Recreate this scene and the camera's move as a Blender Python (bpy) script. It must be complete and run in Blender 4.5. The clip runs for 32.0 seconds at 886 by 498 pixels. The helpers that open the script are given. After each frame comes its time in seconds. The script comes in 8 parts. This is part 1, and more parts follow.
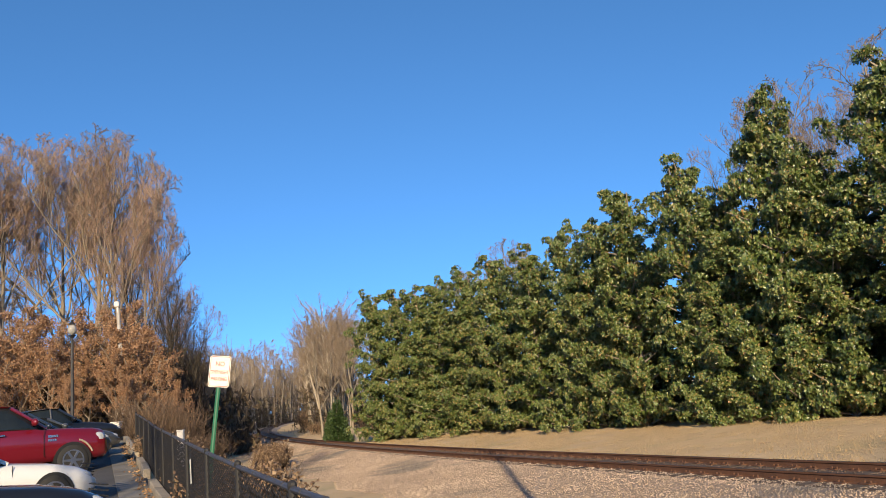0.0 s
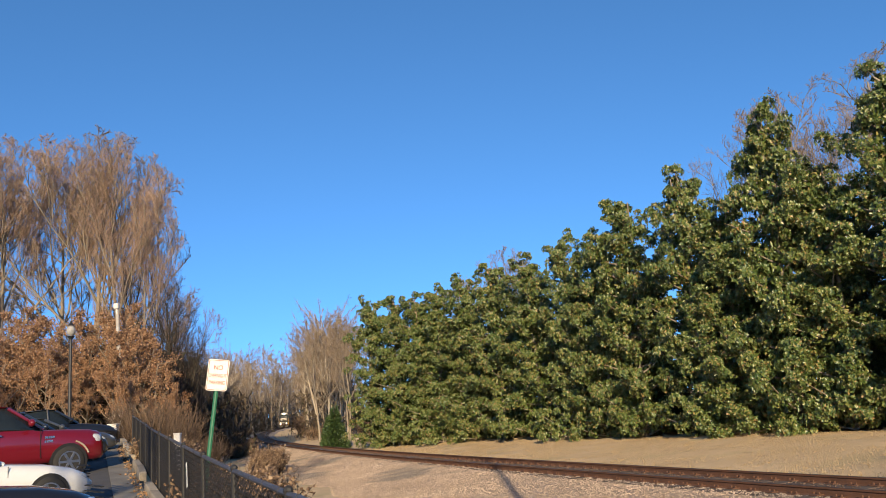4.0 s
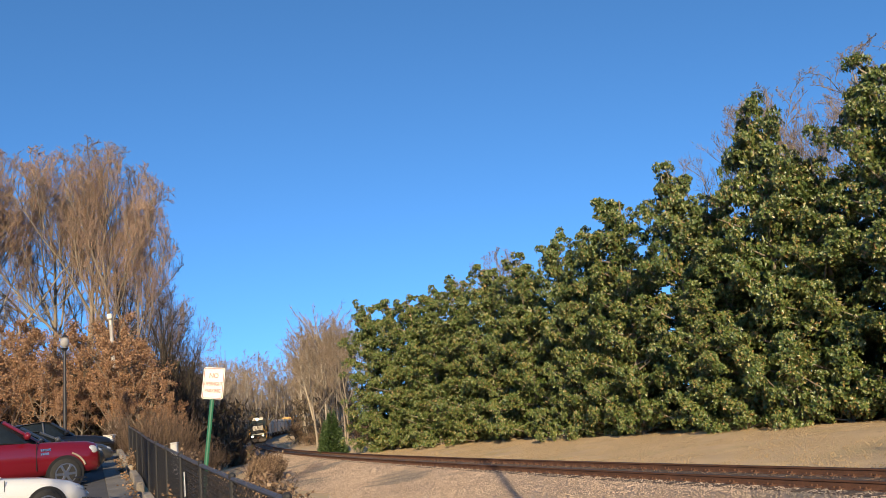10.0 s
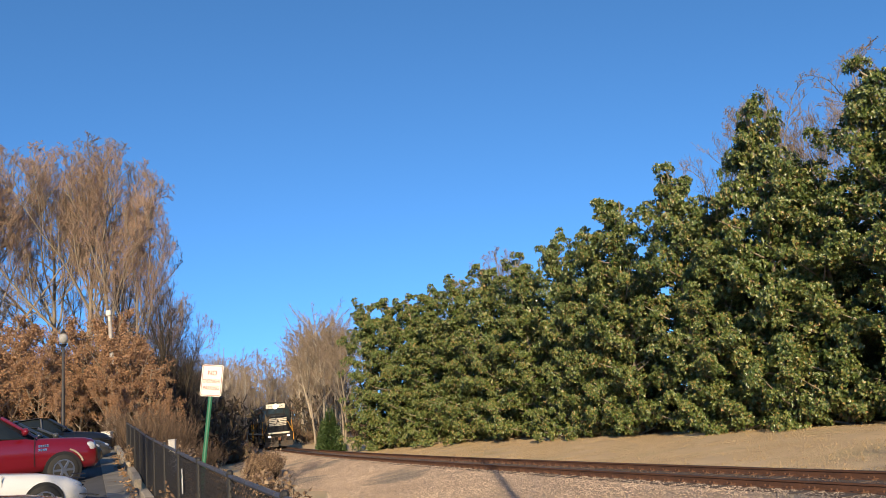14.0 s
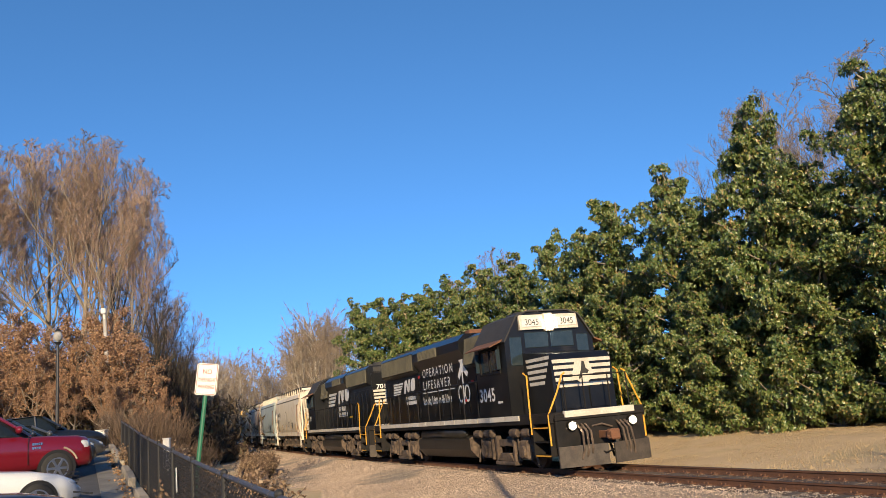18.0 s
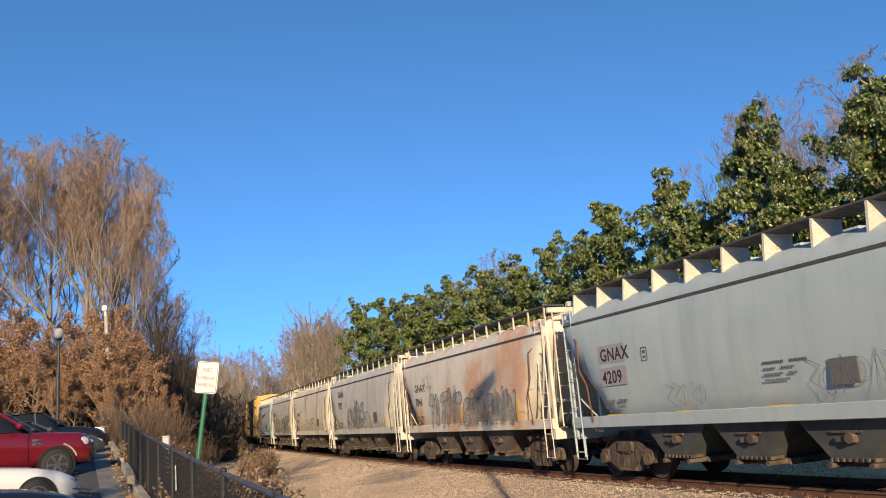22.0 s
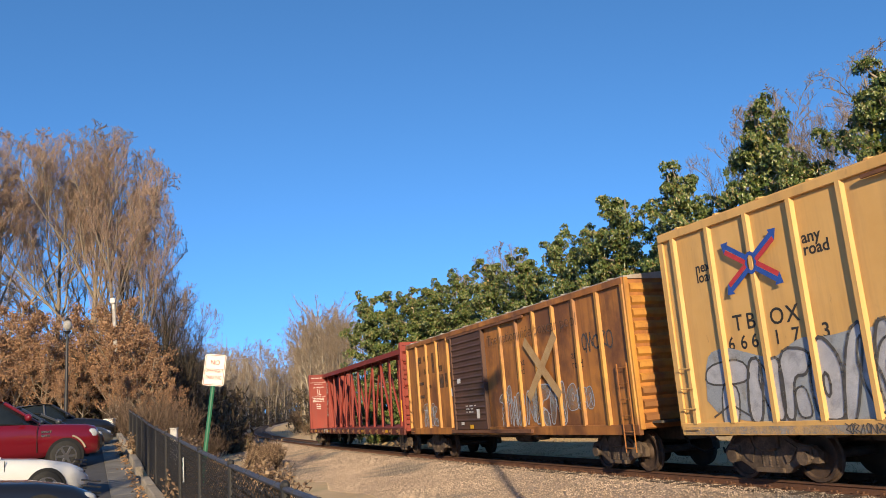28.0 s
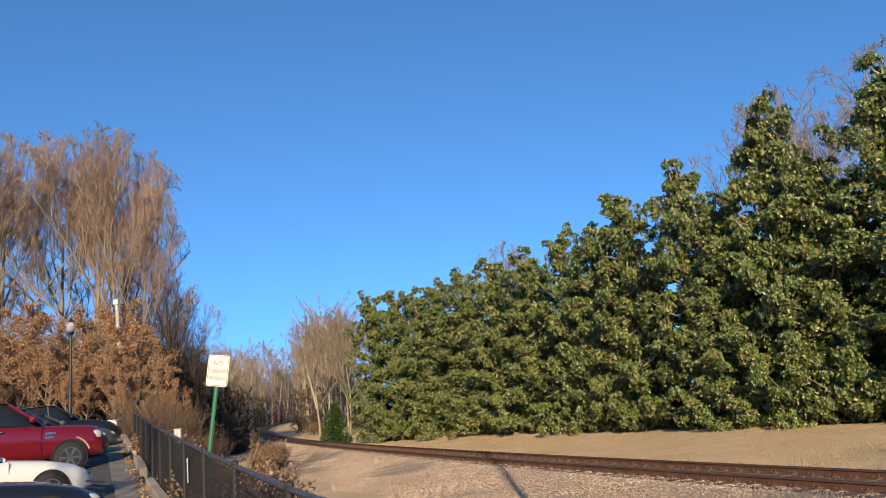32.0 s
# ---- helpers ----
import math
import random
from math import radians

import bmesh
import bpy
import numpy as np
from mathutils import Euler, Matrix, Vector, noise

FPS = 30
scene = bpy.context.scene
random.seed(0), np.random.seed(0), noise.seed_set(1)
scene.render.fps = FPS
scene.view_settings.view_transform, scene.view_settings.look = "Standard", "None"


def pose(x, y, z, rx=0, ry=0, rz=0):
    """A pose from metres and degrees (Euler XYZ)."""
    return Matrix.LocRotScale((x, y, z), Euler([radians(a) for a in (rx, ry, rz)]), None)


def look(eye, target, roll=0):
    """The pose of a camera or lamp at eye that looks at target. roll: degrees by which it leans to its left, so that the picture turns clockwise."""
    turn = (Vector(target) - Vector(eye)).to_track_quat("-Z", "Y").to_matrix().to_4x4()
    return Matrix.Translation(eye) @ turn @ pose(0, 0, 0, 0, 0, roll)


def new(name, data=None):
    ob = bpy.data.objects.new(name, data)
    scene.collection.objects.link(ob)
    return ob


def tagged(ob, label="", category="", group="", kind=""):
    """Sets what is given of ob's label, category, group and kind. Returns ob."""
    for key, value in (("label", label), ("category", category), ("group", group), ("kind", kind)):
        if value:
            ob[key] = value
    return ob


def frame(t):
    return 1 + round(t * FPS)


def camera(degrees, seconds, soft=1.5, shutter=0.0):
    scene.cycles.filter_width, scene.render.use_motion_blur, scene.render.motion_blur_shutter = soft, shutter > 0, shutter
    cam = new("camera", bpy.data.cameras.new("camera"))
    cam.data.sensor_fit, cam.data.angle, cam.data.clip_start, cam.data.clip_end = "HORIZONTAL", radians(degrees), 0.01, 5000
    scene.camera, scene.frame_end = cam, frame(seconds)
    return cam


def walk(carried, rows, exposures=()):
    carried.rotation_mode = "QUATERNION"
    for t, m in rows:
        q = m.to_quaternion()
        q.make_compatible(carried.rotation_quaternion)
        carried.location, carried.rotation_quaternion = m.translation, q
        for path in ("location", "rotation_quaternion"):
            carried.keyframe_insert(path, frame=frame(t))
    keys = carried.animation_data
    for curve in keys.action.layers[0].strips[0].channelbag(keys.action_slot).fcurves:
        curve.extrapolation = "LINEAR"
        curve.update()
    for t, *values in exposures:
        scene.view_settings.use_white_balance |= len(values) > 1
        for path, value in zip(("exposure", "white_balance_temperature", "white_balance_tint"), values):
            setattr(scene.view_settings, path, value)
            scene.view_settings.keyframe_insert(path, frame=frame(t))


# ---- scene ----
# ---------------------------------------------------------------- camera
# seconds, heading (degrees clockwise from +Y), tilt up, lean
CAM_Z = 1.7
HEAD = [
    (0, -0.00, 10.95, -5.37),
    (0.5, -0.06, 10.98, -5.27),
    (1, -0.07, 11.01, -5.01),
    (1.5, -0.02, 11.03, -4.60),
    (2, -0.05, 11.12, -4.32),
    (2.5, -0.08, 11.28, -4.24),
    (3, -0.05, 11.39, -4.29),
    (3.5, -0.03, 11.45, -4.29),
    (5.5, 0.21, 11.47, -5.27),
    (6, 0.24, 11.47, -5.34),
    (6.5, 0.24, 11.49, -5.26),
    (7, 0.30, 11.54, -5.41),
    (7.5, 0.42, 11.57, -5.58),
    (8, 0.52, 11.56, -5.71),
    (8.5, 0.53, 11.51, -5.70),
    (9, 0.52, 11.52, -5.69),
    (9.5, 0.50, 11.57, -5.83),
    (10, 0.53, 11.58, -5.93),
    (10.5, 0.66, 11.58, -5.84),
    (11, 0.78, 11.51, -5.65),
    (11.5, 0.73, 11.50, -5.67),
    (12, 0.62, 11.49, -5.68),
    (12.5, 0.60, 11.48, -5.63),
    (13, 0.61, 11.52, -5.55),
    (13.5, 0.51, 11.53, -5.47),
    (14, 0.56, 11.52, -5.46),
    (14.5, 0.64, 11.56, -5.45),
    (16.5, 0.68, 11.48, -5.17),
    (17, 0.76, 11.44, -5.15),
    (17.5, 0.86, 11.40, -5.12),
    (18, 0.85, 11.49, -5.18),
    (18.5, 0.88, 11.62, -5.18),
    (19, 0.92, 11.72, -5.07),
    (19.5, 0.92, 11.81, -5.01),
    (20, 0.92, 11.74, -5.03),
    (20.5, 0.88, 11.64, -4.83),
    (21, 0.81, 11.60, -4.53),
    (21.5, 0.76, 11.60, -4.49),
    (22, 0.73, 11.56, -4.53),
    (22.5, 0.71, 11.48, -4.48),
    (23, 0.62, 11.38, -4.51),
    (23.5, 0.50, 11.35, -4.47),
    (24, 0.43, 11.33, -4.39),
    (24.5, 0.46, 11.32, -4.41),
    (25, 0.43, 11.25, -4.35),
    (25.5, 0.37, 11.22, -4.35),
    (27.5, 0.21, 11.18, -4.32),
    (28, 0.20, 11.13, -4.32),
    (28.5, 0.12, 11.09, -4.40),
    (29, 0.11, 11.06, -4.47),
    (29.5, 0.10, 11.09, -4.47),
    (30, 0.10, 11.09, -4.49),
    (30.5, 0.11, 11.08, -4.49),
    (31, 0.08, 11.13, -4.53),
    (31.5, 0.03, 11.14, -4.60),
    (32, 0.02, 11.09, -4.66),
]


def cam_pose(heading, tilt, lean):
    a, b = radians(heading), radians(tilt)
    eye = Vector((0, 0, CAM_Z))
    return look(eye, eye + Vector((math.sin(a) * math.cos(b), math.cos(a) * math.cos(b), math.sin(b))), lean)


cam = camera(58.39, 32.0, soft=0.7, shutter=0.0)
walk(cam, [(t, cam_pose(a, b, c)) for t, a, b, c in HEAD], exposures=[(0, 0.75, 5650, 6), (32, 0.75, 5650, 6)])

# ---------------------------------------------------------------- sky and sun
SUN_AZ, SUN_EL = 178.5, 17.5          # compass of the sun seen from the place (clockwise from +Y), height
world = bpy.data.worlds.new("world")
scene.world = world
world.use_nodes = True
wn = world.node_tree
wn.nodes.clear()
sky = wn.nodes.new("ShaderNodeTexSky")
sky.sky_type = "NISHITA"
sky.sun_disc = False
sky.sun_elevation = radians(SUN_EL)
sky.sun_rotation = radians(SUN_AZ)
sky.altitude = 3500
sky.air_density, sky.dust_density, sky.ozone_density = 0.8, 0.0, 4.0
way = wn.nodes.new("ShaderNodeTexCoord")             # clear dry air: little paling towards the horizon
lift = wn.nodes.new("ShaderNodeVectorMath")
lift.operation = "ADD"
lift.inputs[1].default_value = (0, 0, 0.14)
level = wn.nodes.new("ShaderNodeVectorMath")
level.operation = "NORMALIZE"
wn.links.new(way.outputs["Generated"], lift.inputs[0])
wn.links.new(lift.outputs[0], level.inputs[0])
wn.links.new(level.outputs[0], sky.inputs["Vector"])
bg = wn.nodes.new("ShaderNodeBackground")
bg.inputs["Strength"].default_value = 0.152
wo = wn.nodes.new("ShaderNodeOutputWorld")
tint = wn.nodes.new("ShaderNodeVectorMath")        # a clear winter blue
tint.operation = "MULTIPLY"
tint.inputs[1].default_value = (0.95, 1.07, 0.97)
wn.links.new(sky.outputs[0], tint.inputs[0])
wn.links.new(tint.outputs[0], bg.inputs[0])
wn.links.new(bg.outputs[0], wo.inputs[0])
sun = new("sun", bpy.data.lights.new("sun", "SUN"))
sun.data.energy, sun.data.angle, sun.data.color = 4.7, radians(0.53), (1.0, 0.715, 0.40)
sa, se = radians(SUN_AZ), radians(SUN_EL)
sun.matrix_world = look(Vector((math.sin(sa) * math.cos(se), math.cos(sa) * math.cos(se), math.sin(se))) * 100, (0, 0, 0))

# ---------------------------------------------------------------- the line of the track
KS = [-520.0, -310.0, -245.0, -200.0, -140.0, -90.0, -50.0, -15.0, 15.0, 45.0, 80.0, 300.0]
KC = [0.75, 0.75, 0.12, 0.097, 0.107, 0.114, 0.129, 0.102, 0.086, 0.140, 0.195, 0.12]     # turn, hundredths of a radian a metre
KZ = [-0.6, -1.0, -1.25, -1.48, -1.77, -1.98, -2.05, -2.08, -2.01, -1.88, -1.65, -1.4]    # rail top below the eye
PS = np.arange(-520, 300.5, 1.0)
_k = np.interp(PS, KS, KC) * 0.01
_i0 = int(np.argmin(abs(PS - 45)))
PH = np.concatenate([[0], np.cumsum((_k[1:] + _k[:-1]) / 2)])
PH = PH - PH[_i0] - 1.19233
_c, _s = np.cos(PH), np.sin(PH)
PX = np.concatenate([[0], np.cumsum((_c[1:] + _c[:-1]) / 2)])
PY = np.concatenate([[0], np.cumsum((_s[1:] + _s[:-1]) / 2)])
PX, PY = PX - PX[_i0] + 4.1106, PY - PY[_i0] + 22.3493
_w = np.hanning(31)
PZ = np.convolve(np.pad(np.interp(PS, KS, KZ), 15, "edge"), _w / _w.sum(), "valid") + CAM_Z


def on_track(s, u=0.0, z=0.0):
    """A point beside the track: s along it, u metres towards the camera's side, z over the rail top."""
    x, y, h, a = (float(np.interp(s, PS, q)) for q in (PX, PY, PZ, PH))
    return Vector((x + math.sin(a) * u, y - math.cos(a) * u, h + z))


def beside(x, y):
    """s and u of places on the ground, as arrays."""
    x, y = np.asarray(x, float), np.asarray(y, float)
    best, bs = np.full(x.shape, 1e9), np.zeros(x.shape)
    for i in range(0, len(PS), 6):
        d = (x - PX[i]) ** 2 + (y - PY[i]) ** 2
        m = d < best
        best[m], bs[m] = d[m], PS[i]
    for _ in range(3):
        px, py, a = (np.interp(bs, PS, q) for q in (PX, PY, PH))
        bs = np.clip(bs + (x - px) * np.cos(a) + (y - py) * np.sin(a), PS[0], PS[-1])
    px, py, a = (np.interp(bs, PS, q) for q in (PX, PY, PH))
    return bs, (x - px) * np.sin(a) - (y - py) * np.cos(a)


def smooth(a, b, x):
    t = np.clip((x - a) / (b - a), 0, 1)
    return t * t * (3 - 2 * t)


# the fence line: foot from near to far, x = 1.4 - 0.45 y
FD = Vector((-0.4104, 0.9119))         # along the fence, away from the camera
FO = Vector((1.4, 0.0))


def fence_coords(x, y):
    """a along the fence, q to the parking side of it."""
    dx, dy = np.asarray(x, float) - FO.x, np.asarray(y, float) - FO.y
    return dx * FD.x + dy * FD.y, -dx * FD.y + dy * FD.x


def lot_z(a, q):
    z = np.interp(a, [-30, 5, 10, 17.5, 20, 24, 29, 35, 45, 70, 200], [-0.05, -0.05, 0.10, 0.42, 0.52, 0.76, 1.02, 1.35, 1.8, 2.3, 3.0])
    return z - 0.03 * np.clip(q - 1.6, 0, 3.0)


def ground_z(x, y):
    s, u = beside(x, y)
    zt = np.interp(s, PS, PZ)
    a, q = fence_coords(x, y)
    near = zt - 0.55
    far = zt - 0.30 + 0.35 * smooth(3, 10, -u)
    rail = np.where(u > 0, near, far)
    hill = np.clip(-u - 12, 0, 400) * 0.004
    lot = lot_z(a, q)
    side = np.where(u > 0, near + (lot - near) * smooth(-3.4, 0.0, q), far + hill)
    side = np.where((u > 0) & (q > 0), lot, side)
    far_out = smooth(90, 160, np.hypot(x, y))
    out = np.where(u > 0, zt - 0.9 + np.clip(u - 5, 0, 300) * 0.01, far + hill)
    side = side * (1 - far_out) + out * far_out
    return np.where(abs(u) < 2.6, zt - 0.62, side)

# ---------------------------------------------------------------- materials
def nodes_of(name):
    m = bpy.data.materials.new(name)
    m.use_nodes = True
    return m, m.node_tree, m.node_tree.nodes["Principled BSDF"]


def add(nt, kind, **values):
    n = nt.nodes.new(kind)
    for k, v in values.items():
        n.inputs[k.replace("_", " ")].default_value = v
    return n


def ramp(nt, source, stops):
    r = nt.nodes.new("ShaderNodeValToRGB")
    e = r.color_ramp.elements
    while len(e) < len(stops):
        e.new(0.5)
    for el, (p, c) in zip(e, stops):
        el.position, el.color = p, (*c, 1)
    nt.links.new(source, r.inputs[0])
    return r.outputs[0]


def mat(name, c1, c2=None, rough=0.7, metal=0.0, scale=6.0, fine=60.0, bump=0.2, spots=None, spot_at=(0.55, 0.7), spot_scale=1.5,
        vary=0.0, coat=0.0, space="Object", stretch=(1, 1, 1), depth=0.01, ior=1.45, spec=0.5):
    """A two-scale procedural surface: c1 to c2 by a coarse noise, darkened by a fine one, with spots of a third colour."""
    m, nt, b = nodes_of(name)
    c2 = c2 or tuple(v * 0.8 for v in c1)
    co = nt.nodes.new("ShaderNodeTexCoord")
    mp = nt.nodes.new("ShaderNodeMapping")
    mp.inputs["Scale"].default_value = stretch
    nt.links.new(co.outputs[space], mp.inputs[0])
    n1 = add(nt, "ShaderNodeTexNoise", Scale=scale, Detail=5.0, Roughness=0.6)
    n2 = add(nt, "ShaderNodeTexNoise", Scale=fine, Detail=4.0, Roughness=0.65)
    for n in (n1, n2):
        nt.links.new(mp.outputs[0], n.inputs["Vector"])
    col = ramp(nt, n1.outputs[0], [(0.35, c1), (0.68, c2)])
    mul = nt.nodes.new("ShaderNodeMix")
    mul.data_type, mul.blend_type = "RGBA", "MULTIPLY"
    mul.inputs["Factor"].default_value = 1.0
    nt.links.new(col, mul.inputs[6])
    nt.links.new(ramp(nt, n2.outputs[0], [(0.3, (0.72, 0.72, 0.72)), (0.7, (1.1, 1.1, 1.1))]), mul.inputs[7])
    out = mul.outputs[2]
    if spots:
        n3 = add(nt, "ShaderNodeTexNoise", Scale=spot_scale, Detail=6.0, Roughness=0.65)
        nt.links.new(mp.outputs[0], n3.inputs["Vector"])
        f = ramp(nt, n3.outputs[0], [(spot_at[0], (0, 0, 0)), (spot_at[1], (1, 1, 1))])
        mx = nt.nodes.new("ShaderNodeMix")
        mx.data_type = "RGBA"
        nt.links.new(f, mx.inputs["Factor"])
        nt.links.new(out, mx.inputs[6])
        mx.inputs[7].default_value = (*spots, 1)
        out = mx.outputs[2]
    if vary:
        info = nt.nodes.new("ShaderNodeObjectInfo")
        geo = nt.nodes.new("ShaderNodeNewGeometry")
        ad = nt.nodes.new("ShaderNodeMath")
        ad.operation = "ADD"
        nt.links.new(info.outputs["Random"], ad.inputs[0])
        nt.links.new(geo.outputs["Random Per Island"], ad.inputs[1])
        fr = nt.nodes.new("ShaderNodeMath")
        fr.operation = "FRACT"
        nt.links.new(ad.outputs[0], fr.inputs[0])
        v = ramp(nt, fr.outputs[0], [(0, (1 - vary,) * 3), (1, (1 + vary,) * 3)])
        mv = nt.nodes.new("ShaderNodeMix")
        mv.data_type, mv.blend_type = "RGBA", "MULTIPLY"
        mv.inputs["Factor"].default_value = 1.0
        nt.links.new(out, mv.inputs[6])
        nt.links.new(v, mv.inputs[7])
        out = mv.outputs[2]
    nt.links.new(out, b.inputs["Base Color"])
    b.inputs["Roughness"].default_value = rough
    b.inputs["Metallic"].default_value = metal
    b.inputs["Coat Weight"].default_value = coat
    b.inputs["Coat Roughness"].default_value = 0.08
    b.inputs["IOR"].default_value = ior
    b.inputs["Specular IOR Level"].default_value = spec
    if bump:
        bp = nt.nodes.new("ShaderNodeBump")
        bp.inputs["Strength"].default_value = bump
        bp.inputs["Distance"].default_value = depth
        nt.links.new(n2.outputs[0], bp.inputs["Height"])
        nt.links.new(bp.outputs[0], b.inputs["Normal"])
    return m


def glow(name, colour, strength):
    m, nt, b = nodes_of(name)
    b.inputs["Base Color"].default_value = (*colour, 1)
    b.inputs["Emission Color"].default_value = (*colour, 1)
    b.inputs["Emission Strength"].default_value = strength
    return m


def glass(name, tint=(0.9, 0.95, 0.95), rough=0.02):
    m, nt, b = nodes_of(name)
    b.inputs["Base Color"].default_value = (*tint, 1)
    b.inputs["Roughness"].default_value = rough
    b.inputs["Transmission Weight"].default_value = 1.0
    b.inputs["IOR"].default_value = 1.2
    return m


# ---------------------------------------------------------------- mesh helpers
def mesh_of(name, verts, faces, material, smooth_shade=False):
    me = bpy.data.meshes.new(name)
    me.from_pydata([tuple(v) for v in verts], [], [tuple(int(i) for i in f) for f in faces])
    me.update()
    if material:
        me.materials.append(material)
    if smooth_shade:
        me.polygons.foreach_set("use_smooth", [True] * len(me.polygons))
    return me


def part(name, bm, material, parent=None, label="", smooth_shade=False, at=None):
    """Links a bmesh as one mesh object under a thing or part."""
    bmesh.ops.recalc_face_normals(bm, faces=bm.faces)
    me = bpy.data.meshes.new(name)
    bm.to_mesh(me)
    bm.free()
    if material:
        me.materials.append(material)
    if smooth_shade:
        me.polygons.foreach_set("use_smooth", [True] * len(me.polygons))
    ob = new(name, me)
    if parent:
        ob.parent = parent
    if at is not None:
        ob.matrix_basis = at
    return tagged(ob, label)


def box(bm, x0, x1, y0, y1, z0, z1, bevel=0.0, m=None):
    b = bmesh.ops.create_cube(bm, size=1.0, matrix=Matrix.LocRotScale(((x0 + x1) / 2, (y0 + y1) / 2, (z0 + z1) / 2), None, (abs(x1 - x0), abs(y1 - y0), abs(z1 - z0))))
    vs = b["verts"]
    if bevel:
        es = list({e for v in vs for e in v.link_edges})
        r = bmesh.ops.bevel(bm, geom=es, offset=bevel, segments=1, affect="EDGES")
        vs = list({v for f in r["faces"] for v in f.verts} | {v for v in vs if v.is_valid})
    if m is not None:
        bmesh.ops.transform(bm, matrix=m, verts=vs)
    return vs


def cyl(bm, p, q, r0, r1=None, n=12, caps=True):
    """A round bar from p to q."""
    p, q = Vector(p), Vector(q)
    d = q - p
    m = Matrix.Translation((p + q) / 2) @ d.to_track_quat("Z", "Y").to_matrix().to_4x4()
    return bmesh.ops.create_cone(bm, cap_ends=caps, segments=n, radius1=r0, radius2=r0 if r1 is None else r1, depth=d.length, matrix=m)["verts"]


def ball(bm, c, r, u=12, v=8, scale=(1, 1, 1)):
    return bmesh.ops.create_uvsphere(bm, u_segments=u, v_segments=v, radius=r, matrix=Matrix.LocRotScale(c, None, scale))["verts"]


def prism(bm, outline, y0, y1, axis="y"):
    """A side outline of (x, z) pulled from y0 to y1 (or of (y, z) pulled along x)."""
    put = (lambda a, b, c: (a, c, b)) if axis == "y" else ((lambda a, b, c: (c, a, b)) if axis == "x" else (lambda a, b, c: (a, b, c)))
    v0 = [bm.verts.new(put(a, b, y0)) for a, b in outline]
    v1 = [bm.verts.new(put(a, b, y1)) for a, b in outline]
    n = len(outline)
    bm.faces.new(v0)
    bm.faces.new(v1[::-1])
    for i in range(n):
        bm.faces.new((v0[i], v1[i], v1[(i + 1) % n], v0[(i + 1) % n]))
    return v0 + v1


def tube(bm, pts, r, n=8):
    """A round bar bent through pts."""
    pts = [Vector(p) for p in pts]
    rings = []
    for i, p in enumerate(pts):
        d = (pts[min(i + 1, len(pts) - 1)] - pts[max(i - 1, 0)]).normalized()
        side = d.orthogonal().normalized() if not rings else (last - d * last.dot(d)).normalized()
        last = side
        up = d.cross(side)
        rings.append([bm.verts.new(p + (side * math.cos(k) + up * math.sin(k)) * r) for k in (math.tau * j / n for j in range(n))])
    for a, b in zip(rings, rings[1:]):
        for j in range(n):
            bm.faces.new((a[j], a[(j + 1) % n], b[(j + 1) % n], b[j]))
    bm.faces.new(rings[0][::-1])
    bm.faces.new(rings[-1])


def empty(name, m=None):
    ob = new(name)
    ob.empty_display_size = 0.3
    if m is not None:
        ob.matrix_basis = m
    return ob

# ---------------------------------------------------------------- train: materials and shared pieces
M_LOCO = mat("loco_black_paint", (0.006, 0.006, 0.007), (0.012, 0.012, 0.012), rough=0.30, spec=0.4, scale=1.2, fine=25, bump=0.12, spots=(0.034, 0.029, 0.024), spot_at=(0.56, 0.8), spot_scale=1.1, depth=0.004)
M_LOCO_ROOF = mat("loco_roof_soot", (0.03, 0.028, 0.026), (0.05, 0.045, 0.04), rough=0.75, scale=1.5)
M_GRILLE = mat("radiator_mesh", (0.10, 0.09, 0.06), (0.06, 0.055, 0.04), rough=0.75, scale=2)
M_UNDER = mat("dusty_running_gear", (0.15, 0.108, 0.076), (0.045, 0.032, 0.025), rough=0.9, scale=3.5, fine=40, bump=0.4, spots=(0.02, 0.016, 0.014), spot_scale=2.5)
M_TANK = mat("oily_tank", (0.014, 0.013, 0.012), (0.028, 0.025, 0.021), rough=0.32, scale=1.6, spots=(0.07, 0.055, 0.04), spot_at=(0.62, 0.9))
M_CREAM = mat("dirty_cream_paint", (0.62, 0.57, 0.47), (0.50, 0.44, 0.35), rough=0.6, scale=2.2, fine=30, spots=(0.26, 0.15, 0.08), spot_at=(0.62, 0.75), spot_scale=2.0)
M_WHITE = mat("white_lettering", (0.72, 0.70, 0.66), (0.60, 0.57, 0.52), rough=0.6, scale=3, bump=0)
M_YELLOW = mat("handrail_yellow", (0.72, 0.38, 0.03), (0.6, 0.3, 0.03), rough=0.5, scale=5)
M_DARK = mat("dark_steel", (0.008, 0.0075, 0.007), (0.018, 0.014, 0.012), rough=0.65, spec=0.3, scale=3)
M_WHEEL = mat("wheel_steel", (0.085, 0.056, 0.04), (0.045, 0.03, 0.024), rough=0.75, scale=4)
M_TREAD = mat("polished_tread", (0.45, 0.43, 0.40), rough=0.3, metal=0.9)
M_RUSTY = mat("rust_brown", (0.20, 0.09, 0.045), (0.12, 0.055, 0.03), rough=0.9, scale=4, bump=0.3)
M_WIN = mat("cab_window", (0.02, 0.03, 0.035), (0.03, 0.04, 0.045), rough=0.06, bump=0)
M_HEADL = glow("headlamp_glow", (1.0, 0.78, 0.48), 40.0)
M_PLOUGH = mat("scuffed_plough_steel", (0.085, 0.068, 0.052), (0.04, 0.032, 0.027), rough=0.7, scale=3, fine=30, spots=(0.13, 0.085, 0.055), spot_at=(0.62, 0.78))
M_LENS = glow("marker_lens", (1.0, 0.93, 0.8), 0.6)
